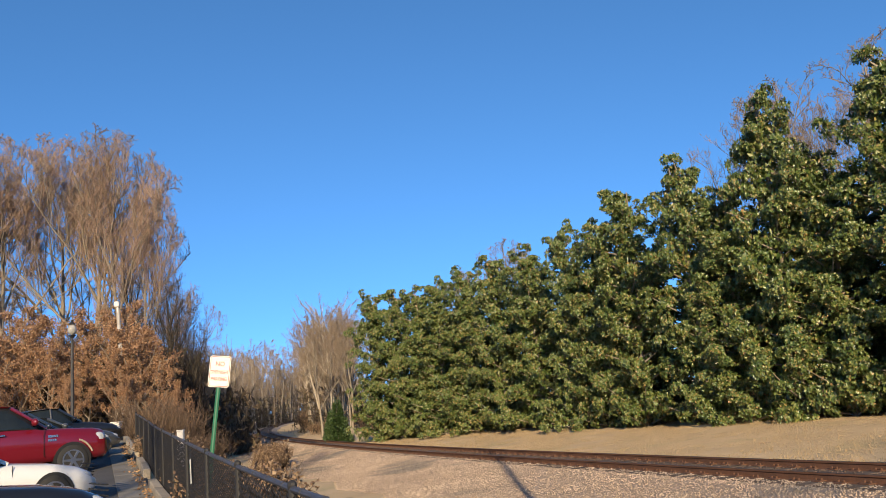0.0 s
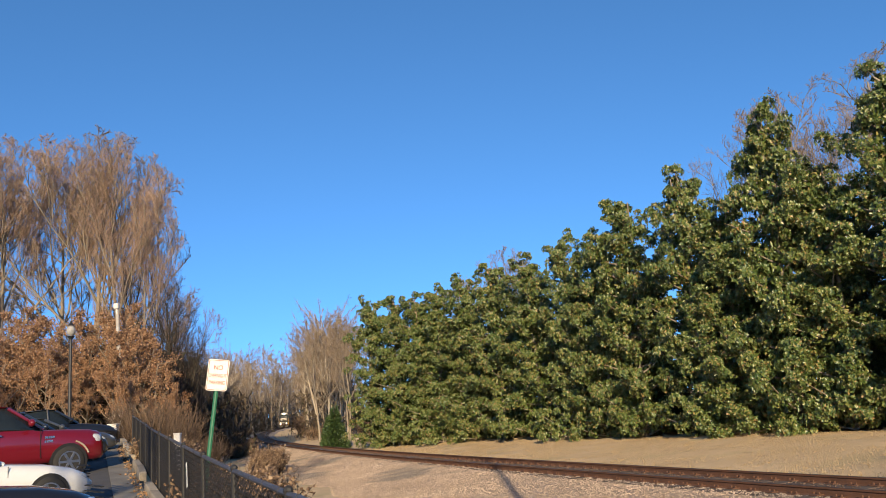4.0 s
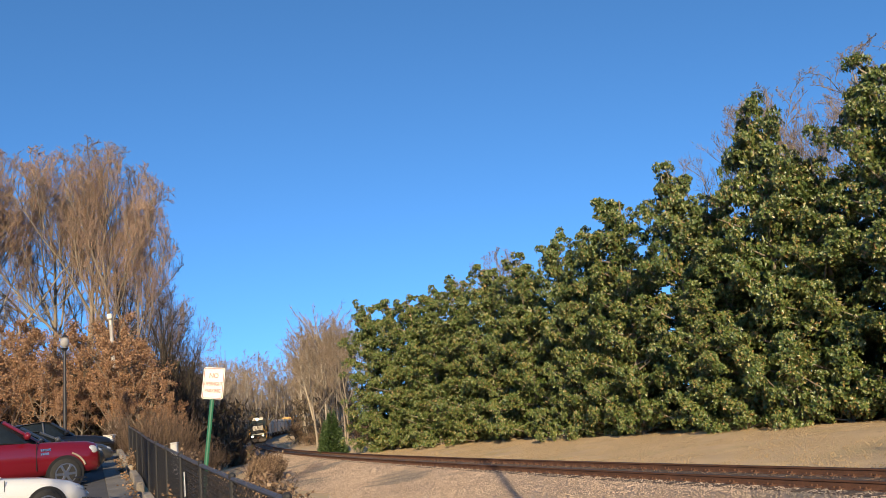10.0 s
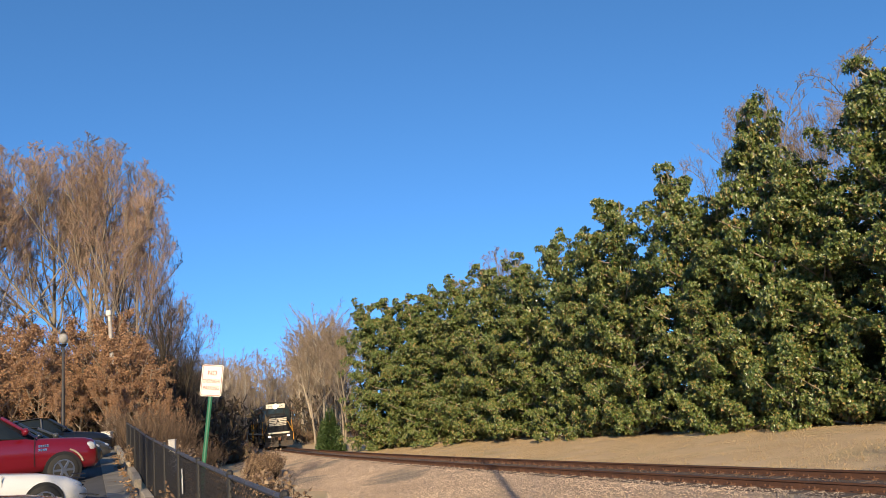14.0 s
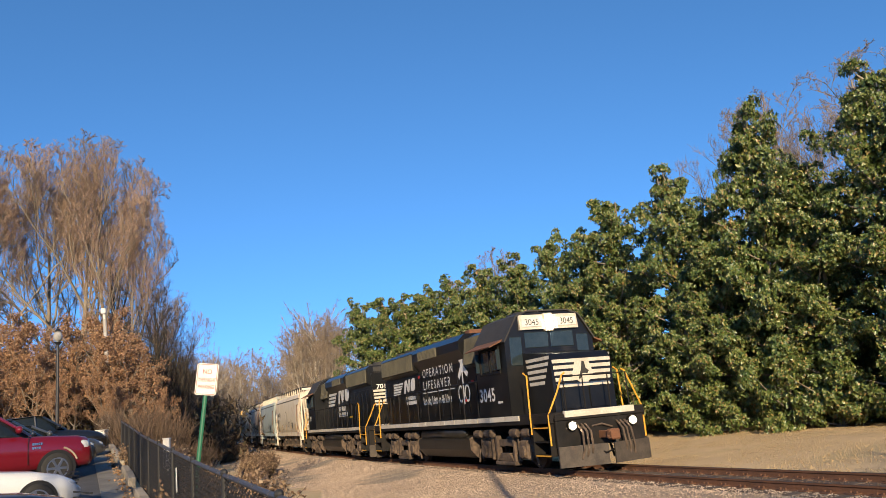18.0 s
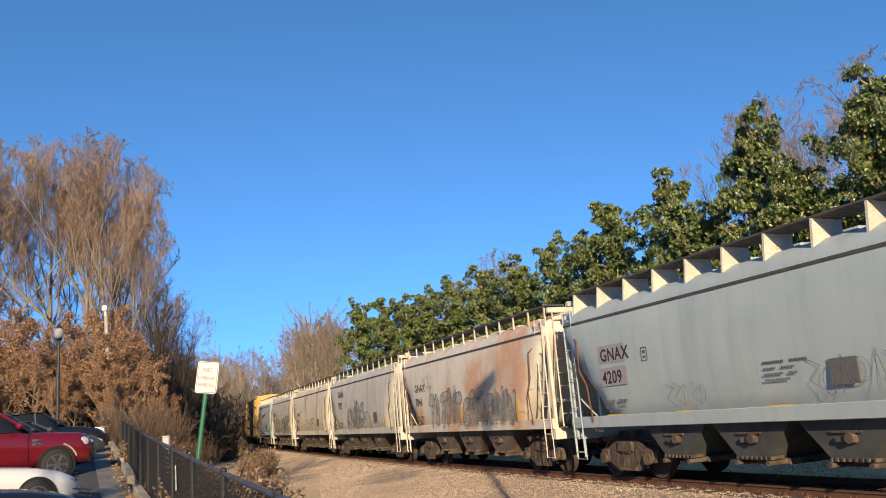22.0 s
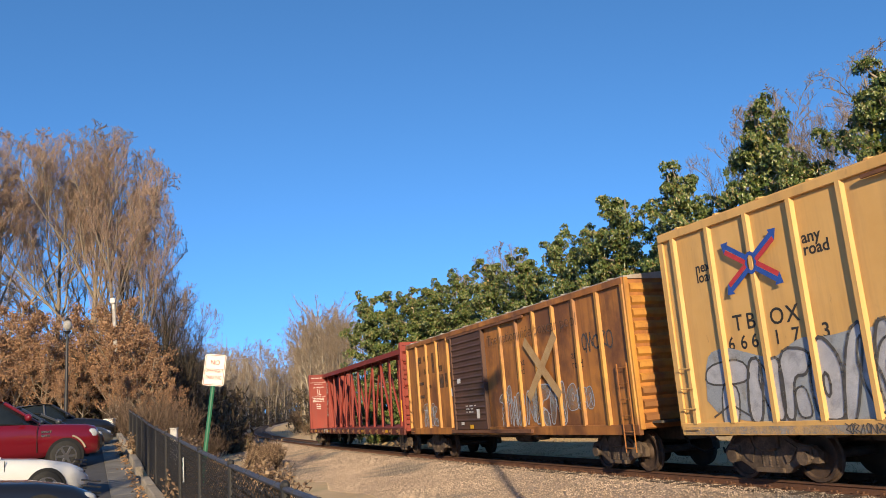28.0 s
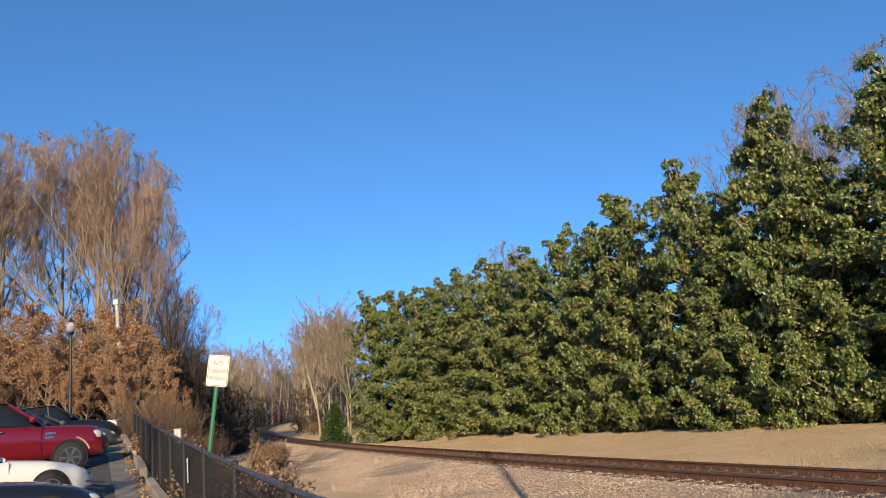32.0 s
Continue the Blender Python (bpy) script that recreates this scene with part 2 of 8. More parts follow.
M_REDTAG = mat("red_label", (0.5, 0.04, 0.03), rough=0.6)


def painted(name, base, light, rust, amount, soot=(0.07, 0.065, 0.06), rough=0.62, streaks=0.3):
    """Weathered car paint: streaks that run down, rust patches, dusty blotches."""
    m, nt, b = nodes_of(name)
    co = nt.nodes.new("ShaderNodeTexCoord")
    info = nt.nodes.new("ShaderNodeObjectInfo")
    sh = nt.nodes.new("ShaderNodeVectorMath")
    sh.operation = "MULTIPLY_ADD"
    nt.links.new(info.outputs["Random"], sh.inputs[0])
    sh.inputs[1].default_value = (57, 31, 0)
    nt.links.new(co.outputs["Object"], sh.inputs[2])
    def noise_at(scale, stretch, detail=5.0):
        mp = nt.nodes.new("ShaderNodeMapping")
        mp.inputs["Scale"].default_value = stretch
        nt.links.new(sh.outputs[0], mp.inputs[0])
        n = add(nt, "ShaderNodeTexNoise", Scale=scale, Detail=detail, Roughness=0.62)
        nt.links.new(mp.outputs[0], n.inputs["Vector"])
        return n.outputs[0]
    def mixed(a, fac, c, kind="MIX"):
        mx = nt.nodes.new("ShaderNodeMix")
        mx.data_type, mx.blend_type = "RGBA", kind
        nt.links.new(fac, mx.inputs["Factor"])
        nt.links.new(a, mx.inputs[6])
        mx.inputs[7].default_value = (*c, 1)
        return mx.outputs[2]
    col = ramp(nt, noise_at(0.7, (1, 1, 1)), [(0.32, base), (0.7, light)])
    g = lambda v: (v, v, v)
    streak = ramp(nt, noise_at(2.2, (1.6, 1.6, 0.12)), [(0.48, g(0)), (0.78, g(streaks))])
    col = mixed(col, streak, soot)
    col = mixed(col, ramp(nt, noise_at(0.55, (1, 1, 0.8), 7), [(0.62 - amount, g(0)), (0.72 - amount * 0.8, g(0.75))]), rust)
    col = mixed(col, ramp(nt, noise_at(9.0, (1, 1, 0.35), 6), [(0.66, g(0)), (0.78, g(0.5))]), tuple(v * 0.6 for v in rust))
    nt.links.new(col, b.inputs["Base Color"])
    b.inputs["Roughness"].default_value = rough
    bp = nt.nodes.new("ShaderNodeBump")
    bp.inputs["Strength"].default_value, bp.inputs["Distance"].default_value = 0.25, 0.03
    nt.links.new(noise_at(1.1, (1, 1, 0.6), 3), bp.inputs["Height"])
    nt.links.new(bp.outputs[0], b.inputs["Normal"])
    return m


M_HOP_TAN = painted("hopper_tan_paint", (0.62, 0.55, 0.44), (0.70, 0.63, 0.52), (0.40, 0.20, 0.09), 0.05, soot=(0.22, 0.16, 0.1), streaks=0.3)
M_HOP_RUST = painted("hopper_rusted_paint", (0.58, 0.52, 0.42), (0.66, 0.59, 0.49), (0.50, 0.25, 0.11), 0.125, streaks=0.2)
M_HOP_SOOT = painted("hopper_sooty_paint", (0.48, 0.45, 0.385), (0.60, 0.56, 0.48), (0.25, 0.16, 0.1), 0.0, soot=(0.13, 0.12, 0.105), streaks=0.55)
M_HOP_BLUE = painted("hopper_blue_grey_paint", (0.33, 0.38, 0.38), (0.40, 0.44, 0.43), (0.30, 0.27, 0.22), -0.06, streaks=0.2)
M_BOX_YEL = painted("boxcar_tan_yellow_paint", (0.58, 0.34, 0.10), (0.66, 0.41, 0.14), (0.36, 0.22, 0.10), 0.0)
M_BOX_ORA = painted("boxcar_rusted_orange_paint", (0.47, 0.20, 0.036), (0.27, 0.105, 0.03), (0.085, 0.034, 0.018), 0.15, soot=(0.08, 0.035, 0.02), streaks=0.75)
M_BOX_END = painted("boxcar_yellow_paint", (0.50, 0.25, 0.035), (0.38, 0.17, 0.035), (0.15, 0.06, 0.028), 0.13, soot=(0.2, 0.09, 0.03), streaks=0.4)
M_BEAM = painted("centerbeam_red_paint", (0.20, 0.028, 0.017), (0.25, 0.038, 0.022), (0.13, 0.045, 0.028), 0.0)
M_BEAM_DARK = painted("shaded_rusty_sill_paint", (0.14, 0.03, 0.02), (0.08, 0.024, 0.018), (0.06, 0.03, 0.02), 0.1)
M_DOOR = painted("door_black_paint", (0.018, 0.017, 0.017), (0.03, 0.028, 0.028), (0.05, 0.035, 0.03), 0.0, soot=(0.05, 0.045, 0.045))
M_DOOR_BR = painted("door_brown_paint", (0.10, 0.05, 0.03), (0.07, 0.035, 0.025), (0.05, 0.03, 0.02), 0.1)
M_ROOFM = mat("galvanised_roof", (0.40, 0.38, 0.34), (0.30, 0.22, 0.16), rough=0.6, scale=1.5)
M_GRATE = mat("roof_grating", (0.06, 0.055, 0.05), (0.09, 0.08, 0.07), rough=0.7)
M_INK = mat("black_stencil", (0.035, 0.033, 0.03), rough=0.7, bump=0)
M_REFL = mat("yellow_reflector", (0.8, 0.48, 0.02), (0.7, 0.36, 0.02), rough=0.4, scale=9, bump=0)


def worn(m, scale, lo, hi, least, most):
    """Lets a painted mark wear through to what lies under it."""
    nt = m.node_tree
    co = nt.nodes.new("ShaderNodeTexCoord")
    n = add(nt, "ShaderNodeTexNoise", Scale=scale, Detail=6.0, Roughness=0.7)
    nt.links.new(co.outputs["Object"], n.inputs["Vector"])
    nt.links.new(ramp(nt, n.outputs[0], [(lo, (least,) * 3), (hi, (most,) * 3)]), nt.nodes["Principled BSDF"].inputs["Alpha"])
    return m


M_SILVER = worn(mat("silver_spray", (0.50, 0.50, 0.52), (0.36, 0.37, 0.42), rough=0.5, scale=2.2, bump=0), 2.0, 0.3, 0.5, 0.55, 1.0)
M_SPRAY = worn(mat("dark_spray", (0.06, 0.06, 0.065), (0.11, 0.105, 0.1), rough=0.7, scale=4, bump=0), 3.0, 0.3, 0.55, 0.35, 0.95)
M_SPRAYB = worn(mat("blue_spray", (0.05, 0.15, 0.20), (0.17, 0.10, 0.10), rough=0.6, scale=1.2, bump=0), 2.0, 0.4, 0.65, 0.0, 0.75)
M_FADED = worn(mat("faded_grey_spray", (0.36, 0.36, 0.35), (0.24, 0.26, 0.26), rough=0.7, scale=2.5, bump=0), 2.2, 0.35, 0.62, 0.05, 0.7)
M_FADLINE = worn(mat("faded_dark_spray", (0.15, 0.15, 0.15), (0.22, 0.21, 0.2), rough=0.7, scale=4, bump=0), 2.6, 0.32, 0.6, 0.1, 0.8)
M_PALESPRAY = worn(mat("pale_blue_grey_spray", (0.36, 0.38, 0.40), (0.28, 0.31, 0.35), rough=0.55, scale=1.6, bump=0), 1.5, 0.3, 0.5, 0.4, 1.0)
M_RED = mat("emblem_red", (0.55, 0.05, 0.05), rough=0.5, bump=0)
M_BLUE = mat("emblem_blue", (0.04, 0.10, 0.42), rough=0.5, bump=0)
M_GHOST = mat("faded_emblem", (0.52, 0.36, 0.17), (0.42, 0.25, 0.1), rough=0.7, scale=2, bump=0)

M_GHOSTDARK = worn(mat("faded_black_paint", (0.05, 0.045, 0.04), (0.09, 0.07, 0.055), rough=0.8, scale=2, bump=0), 1.6, 0.3, 0.62, 0.95, 0.35)
M_PANELG = mat("grey_stencil", (0.11, 0.105, 0.1), (0.15, 0.14, 0.13), rough=0.7, bump=0)
M_PATCH = mat("lilac_grey_patch", (0.36, 0.31, 0.33), (0.31, 0.27, 0.29), rough=0.7, scale=2, bump=0)
SHARED = {}


def shared(key, build, material, smooth_shade=False):
    """One mesh for all alike pieces."""
    if key not in SHARED:
        bm = bmesh.new()
        build(bm)
        bmesh.ops.recalc_face_normals(bm, faces=bm.faces)
        me = bpy.data.meshes.new(key)
        bm.to_mesh(me)
        bm.free()
        me.materials.append(material)
        if smooth_shade:
            me.polygons.foreach_set("use_smooth", [True] * len(me.polygons))
        SHARED[key] = me
    return SHARED[key]


def put(name, me, parent, m=None, label=""):
    ob = new(name, me)
    ob.parent = parent
    if m is not None:
        ob.matrix_basis = m
    return tagged(ob, label)


SPLIT = {"cab_window", "windshield", "number_panel", "brake_hose", "grab_iron", "hatch_cover", "board_post", "board_bracket", "post", "brace", "pillar", "step_edge", "side_sill", "step_well", "hood_roof", "door_seam", "wind_deflector", "winch", "hanging_step", "sill_step", "slope_sheet_rib", "headlight", "rear_headlight", "wheel_arch", "door_handle", "bolt", "tank_end", "end_handrail", "bed_rail", "air_line", "door_track", "eave_moulding", "running_board"}


def islands(bm):
    """The loose pieces of a bmesh, each as a bmesh of its own."""
    left, out = set(bm.verts), []
    while left:
        todo, group = [left.pop()], []
        while todo:
            v = todo.pop()
            group.append(v)
            for e in v.link_edges:
                o = e.other_vert(v)
                if o in left:
                    left.discard(o)
                    todo.append(o)
        b2 = bmesh.new()
        at = {v: b2.verts.new(v.co) for v in group}
        for f in {f for v in group for f in v.link_faces}:
            b2.faces.new([at[v] for v in f.verts])
        out.append(b2)
    return out


def piece(name, parent, material, build, label="", m=None, smooth_shade=False):
    bm = bmesh.new()
    build(bm)
    if name in SPLIT:
        for b2 in islands(bm):
            ob = part(name, b2, material, parent, label, smooth_shade, m)
        bm.free()
        return ob
    return part(name, bm, material, parent, label, smooth_shade, m)


def lathe(bm, profile, n=24):
    """Revolves (y, r) pairs about the y axis."""
    rings = [[bm.verts.new((r * math.cos(k), y, r * math.sin(k))) for k in (math.tau * j / n for j in range(n))] for y, r in profile]
    for a, b in zip(rings, rings[1:]):
        for j in range(n):
            bm.faces.new((a[j], a[(j + 1) % n], b[(j + 1) % n], b[j]))
    bm.faces.new(rings[0])
    bm.faces.new(rings[-1][::-1])


FONTS = {}


def lettering(name, body, size, parent, m, material, align="LEFT", space=1.0, bold=0.0, sx=1.0):
    key = (body, size, align, space, bold, sx)
    if key not in FONTS:
        cu = bpy.data.curves.new("letters", "FONT")
        cu.body, cu.size, cu.align_x, cu.space_character, cu.offset = body, size, align, space, bold
        cu.resolution_u = 3
        ob = bpy.data.objects.new("letters", cu)
        scene.collection.objects.link(ob)
        bpy.context.view_layer.update()
        me = bpy.data.meshes.new_from_object(ob.evaluated_get(bpy.context.evaluated_depsgraph_get()))
        bpy.data.objects.remove(ob)
        if sx != 1.0:
            me.transform(Matrix.Diagonal((sx, 1, 1, 1)))
        FONTS[key] = me
    me = FONTS[key].copy()
    me.materials.clear()
    me.materials.append(material)
    return put(name, me, parent, m)


def flats(name, parent, m, material, shapes):
    """Flat painted shapes: each a list of (x, y) in the plane of m."""
    V, F = [], []
    for i, sh in enumerate(shapes):
        F.append(range(len(V), len(V) + len(sh)))
        V += [(a, b, i * 0.00005) for a, b in sh]
    ob = put(name, mesh_of(name, V, F, material), parent, m)
    return ob


def rect(x, y, w, h):
    return [(x, y), (x + w, y), (x + w, y + h), (x, y + h)]


def stroke(pts, w):
    """A ribbon along pts as a list of quads."""
    out = []
    for (ax, ay), (bx, by) in zip(pts, pts[1:]):
        l = math.hypot(bx - ax, by - ay) or 1
        nx, ny = -(by - ay) / l * w / 2, (bx - ax) / l * w / 2
        ex, ey = (bx - ax) / l * w * 0.35, (by - ay) / l * w * 0.35
        out.append([(ax + nx - ex, ay + ny - ey), (ax - nx - ex, ay - ny - ey), (bx - nx + ex, by - ny + ey), (bx + nx + ex, by + ny + ey)])
    return out


def ring(cx, cy, rx, ry, w, n=18):
    return stroke([(cx + rx * math.cos(math.tau * i / n), cy + ry * math.sin(math.tau * i / n)) for i in range(n + 1)], w)


def scrawl(rng, width, height, w):
    """An unreadable sprayed tag: looping strokes."""
    out, x = [], 0.0
    while x < width:
        kind = rng.random()
        cw = height * rng.uniform(0.35, 0.7)
        if kind < 0.4:
            out += ring(x + cw / 2, height * rng.uniform(0.35, 0.6), cw * 0.45, height * rng.uniform(0.3, 0.45), w, 12)
        elif kind < 0.75:
            out += stroke([(x + rng.uniform(-0.1, 0.4) * cw, 0), (x + cw * rng.uniform(0.2, 0.6), height * rng.uniform(0.8, 1.1)), (x + cw * rng.uniform(0.6, 1.1), rng.uniform(0, 0.3) * height)], w)
        else:
            out += stroke([(x, height), (x + cw * 0.8, height * 0.8), (x + cw * 0.1, height * 0.4), (x + cw, height * rng.uniform(0, 0.15))], w)
        x += cw * rng.uniform(0.75, 1.05)
    return out


def rounded_poly(q):
    """Cuts the corners of an outline twice."""
    for _ in range(2):
        q = [(a[0] + (b[0] - a[0]) * k, a[1] + (b[1] - a[1]) * k) for a, b in zip(q, q[1:] + q[:1]) for k in (0.22, 0.78)]
    return q


def bubble(rng, width, height):
    """Fat sprayed shapes without a meaning: leaning blocks with cuts, hooks and bars, and their outlines."""
    fill, line, x = [], [], 0.0
    while x < width:
        cw = height * rng.uniform(0.42, 0.8)
        h = height * rng.uniform(0.8, 1.12)
        lean = rng.uniform(-0.12, 0.22) * h
        y0 = rng.uniform(-0.05, 0.06) * height
        j = lambda k=0.06: rng.uniform(-k, k) * height
        at = lambda u, v: (x + u * cw + lean * v + j(), y0 + v * h + j())
        kind = rng.randrange(5)
        if kind == 0:
            polys = [[at(0, 0), at(0.38, 0), at(0.42, 0.55), at(0.9, 0.6), at(1, 1), at(0.05, 1)], [at(0.55, 0.0), at(0.95, 0.0), at(0.7, 0.45), at(0.42, 0.42)]]
        elif kind == 1:
            polys = [[at(0, 0), at(1, 0), at(0.95, 0.32), at(0.35, 0.34), at(0.36, 0.62), at(0.9, 0.7), at(1.05, 1), at(0, 1)]]
        elif kind == 2:
            polys = [[at(0, 0), at(0.36, 0), at(0.5, 1.05), at(0.12, 0.95)], [at(0.36, 0.62), at(0.5, 0.98), at(0.98, 0.28), at(0.78, 0.0)], [at(0.72, 0), at(1.05, 0.05), at(1.1, 1.08), at(0.78, 1)]]
        elif kind == 3:
            polys = [[at(0.15, 0), at(0.85, 0), at(1.05, 0.3), at(0.95, 0.75), at(0.6, 1.02), at(0.1, 0.9), at(-0.08, 0.5)]]
            line += ring(*at(0.5, 0.5), cw * 0.12, h * 0.14, height * 0.035, 8)
        else:
            polys = [[at(-0.05, 0.72), at(1.1, 0.7), at(1.0, 1.05), at(0.0, 1.0)], [at(0.32, -0.12), at(0.68, 0), at(0.72, 0.7), at(0.3, 0.7)]]
        polys = [rounded_poly(q) for q in polys]
        fill += polys
        for p in polys:
            line += stroke(p + p[:1], height * rng.uniform(0.025, 0.045))
        if rng.random() < 0.5:
            line += stroke([at(0.1, 0.1), at(0.5, 0.4), at(0.9, 0.2)], height * 0.03)
        x += cw * rng.uniform(0.85, 1.02)
    return fill, line


NEAR = lambda x, y, z: pose(x, y, z, 90, 0, 0)          # flat on a side that faces -y
FARS = lambda x, y, z: pose(x, y, z, 90, 0, 180)        # flat on a side that faces +y
FRONT = lambda x, y, z: pose(x, y, z, 90, 0, 90)        # flat on an end that faces +x


def wheelset(bm, r):
    for s in (1, -1):
        vs0 = len(bm.verts)
        prof = [(0.64, r * 0.3), (0.66, r * 0.82), (0.68, r + 0.028), (0.715, r + 0.02), (0.73, r), (0.83, r - 0.006), (0.83, r * 0.86), (0.79, r * 0.8), (0.76, r * 0.42), (0.82, r * 0.3), (0.86, 0.1)]
        lathe(bm, [(y * s, q) for y, q in prof], 28)
    cyl(bm, (0, -1.0, 0), (0, 1.0, 0), 0.085, n=10)


def freight_frame(bm):
    out = [(-1.13, 0.36), (-1.15, 0.55), (-1.0, 0.66), (-0.72, 0.70), (-0.42, 0.86), (0.42, 0.86), (0.72, 0.70), (1.0, 0.66), (1.15, 0.55), (1.13, 0.36), (0.74, 0.36), (0.62, 0.30), (0.40, 0.17), (-0.40, 0.17), (-0.62, 0.30), (-0.74, 0.36)]
    prism(bm, out, -0.06, 0.06)
    prism(bm, [(-0.70, 0.62), (-0.42, 0.78), (-0.34, 0.60), (-0.42, 0.34), (-0.56, 0.42)], -0.085, 0.085)
    prism(bm, [(0.70, 0.62), (0.42, 0.78), (0.34, 0.60), (0.42, 0.34), (0.56, 0.42)], -0.085, 0.085)
    box(bm, -0.34, 0.34, -0.11, 0.11, 0.17, 0.26, 0.01)
    box(bm, -0.30, 0.30, -0.13, 0.10, 0.60, 0.84, 0.02)
    for x in (-0.87, 0.87):
        cyl(bm, (x, -0.17, 0.455), (x, 0.1, 0.455), 0.13, 0.11, n=12)
        box(bm, x - 0.15, x + 0.15, -0.1, 0.1, 0.42, 0.66, 0.02)


def coil(bm):
    for i in range(7):
        z = 0.27 + i * 0.048
        for x in (-0.19, -0.02, 0.15):
            cyl(bm, (x, 0, z), (x, 0, z + 0.028), 0.075, n=8)


def bolster(bm):
    box(bm, -0.2, 0.2, -1.12, 1.12, 0.56, 0.80, 0.03)
    cyl(bm, (0, 0, 0.78), (0, 0, 0.98), 0.22, n=14)
    for x in (-0.42, 0.42):
        box(bm, x - 0.05, x + 0.05, -0.95, 0.95, 0.36, 0.50, 0.015)


def freight_truck(car, x):
    t = put("truck", shared("truck_bolster", bolster, M_UNDER), car, pose(x, 0, 0), "rust-brown cast steel four-wheel truck")
    for s in (-1, 1):
        put("side_frame", shared("truck_side_frame", freight_frame, M_UNDER), t, pose(0, s * 1.0, 0, 0, 0, 0 if s < 0 else 180))
        put("spring", shared("truck_coil", coil, M_UNDER), t, pose(0.02, s * 1.0, 0))
    for dx in (-0.87, 0.87):
        put("wheelset", shared("freight_wheels", lambda bm: wheelset(bm, 0.455), M_WHEEL), t, pose(dx, 0, 0.455))
    return t


def coupler(car, x, s):
    def build(bm):
        box(bm, 0, s * 0.55, -0.09, 0.09, 0.78, 0.98, 0.02)
        box(bm, s * 0.50, s * 0.78, -0.14, 0.14, 0.74, 1.02, 0.04)
    piece("coupler", car, M_RUSTY, build, m=pose(x, 0, 0))
    def hose(bm):
        tube(bm, [(0, -0.3, 0.75), (s * 0.25, -0.32, 0.55), (s * 0.5, -0.2, 0.42), (s * 0.7, -0.05, 0.5)], 0.022, 6)
    piece("brake_hose", car, M_DARK, hose, m=pose(x, 0, 0))


# ---------------------------------------------------------------- locomotives
def blomberg(bm):
    out = [(-1.95, 0.55), (-1.95, 0.86), (-1.62, 0.94), (-0.95, 0.98), (-0.6, 0.86), (0.6, 0.86), (0.95, 0.98), (1.62, 0.94), (1.95, 0.86), (1.95, 0.55), (1.72, 0.40), (1.02, 0.40), (0.82, 0.62), (0.5, 0.66), (-0.5, 0.66), (-0.82, 0.62), (-1.02, 0.40), (-1.72, 0.40)]
    prism(bm, out, -0.07, 0.07)
    for x in (-1.37, 1.37):
        box(bm, x - 0.24, x + 0.24, -0.2, 0.08, 0.30, 0.84, 0.04)
        cyl(bm, (x, -0.28, 0.52), (x, 0, 0.52), 0.17, 0.2, n=12)
        for dx in (-0.42, 0.42):
            cyl(bm, (x + dx, -0.09, 0.5), (x + dx, -0.09, 0.95), 0.05, n=8)
    for x in (-0.62, 0.62):
        box(bm, x - 0.07, x + 0.07, -0.16, 0.02, 0.12, 0.98, 0.02)
    box(bm, -0.7, 0.7, -0.2, 0.05, 0.1, 0.22, 0.03)
    for i in range(5):
        box(bm, -0.52 + i * 0.05, 0.52 - i * 0.05, -0.17, -0.03, 0.24 + i * 0.045, 0.278 + i * 0.045)
    for x in (-1.75, -0.95, 0.95, 1.75):
        cyl(bm, (x - 0.22, -0.2, 1.06), (x + 0.22, -0.2, 1.06), 0.13, n=12)
        box(bm, x - 0.03, x + 0.03, -0.16, -0.06, 0.25, 0.98, 0.01)
    for x in (-1.95, 1.95):
        cyl(bm, (x, -0.12, 0.55), (x * 1.08, -0.12, 0.16), 0.035, n=6)


def loco_truck(car, x):
    def beam(bm):
        box(bm, -0.45, 0.45, -1.0, 1.0, 0.62, 0.95, 0.05)
        box(bm, -1.9, -1.7, -1.0, 1.0, 0.5, 0.8, 0.03)
        box(bm, 1.7, 1.9, -1.0, 1.0, 0.5, 0.8, 0.03)
    t = put("truck", shared("loco_truck_beam", beam, M_UNDER), car, pose(x, 0, 0), "dusty cast steel locomotive truck with round brake cylinders")
    for s in (-1, 1):
        put("side_frame", shared("loco_side_frame", blomberg, M_UNDER), t, pose(0, s * 1.12, 0, 0, 0, 0 if s < 0 else 180))
    for dx in (-1.37, 1.37):
        put("wheelset", shared("loco_wheels", lambda bm: wheelset(bm, 0.51), M_WHEEL), t, pose(dx, 0, 0.51))


def ribbed(bm, x0, x1, y, z0, z1, step=0.09, lean=0.0):
    """A grille panel with upright ribs on the face that looks along the sign of y; the top leans in."""
    s = 1 if y > 0 else -1
    prism(bm, [(y - s * 0.02, z0), (y + s * 0.02, z0), (y + s * 0.02 - s * lean, z1), (y - s * 0.02 - s * lean, z1)], x0, x1, "x")
    n = int((x1 - x0) / step)
    for i in range(n + 1):
        a = x0 + (x1 - x0 - 0.04) * i / n
        prism(bm, [(y + s * 0.02, z0), (y + s * 0.05, z0), (y + s * 0.05 - s * lean, z1), (y + s * 0.02 - s * lean, z1)], a, a + 0.04, "x")


def hood_section(bm, x0, x1, hw, z0, z1, cut=0.22):
    prism(bm, [(-hw, z0), (hw, z0), (hw, z1 - cut), (hw - cut, z1), (-hw + cut, z1), (-hw, z1 - cut)], x0, x1, "x")


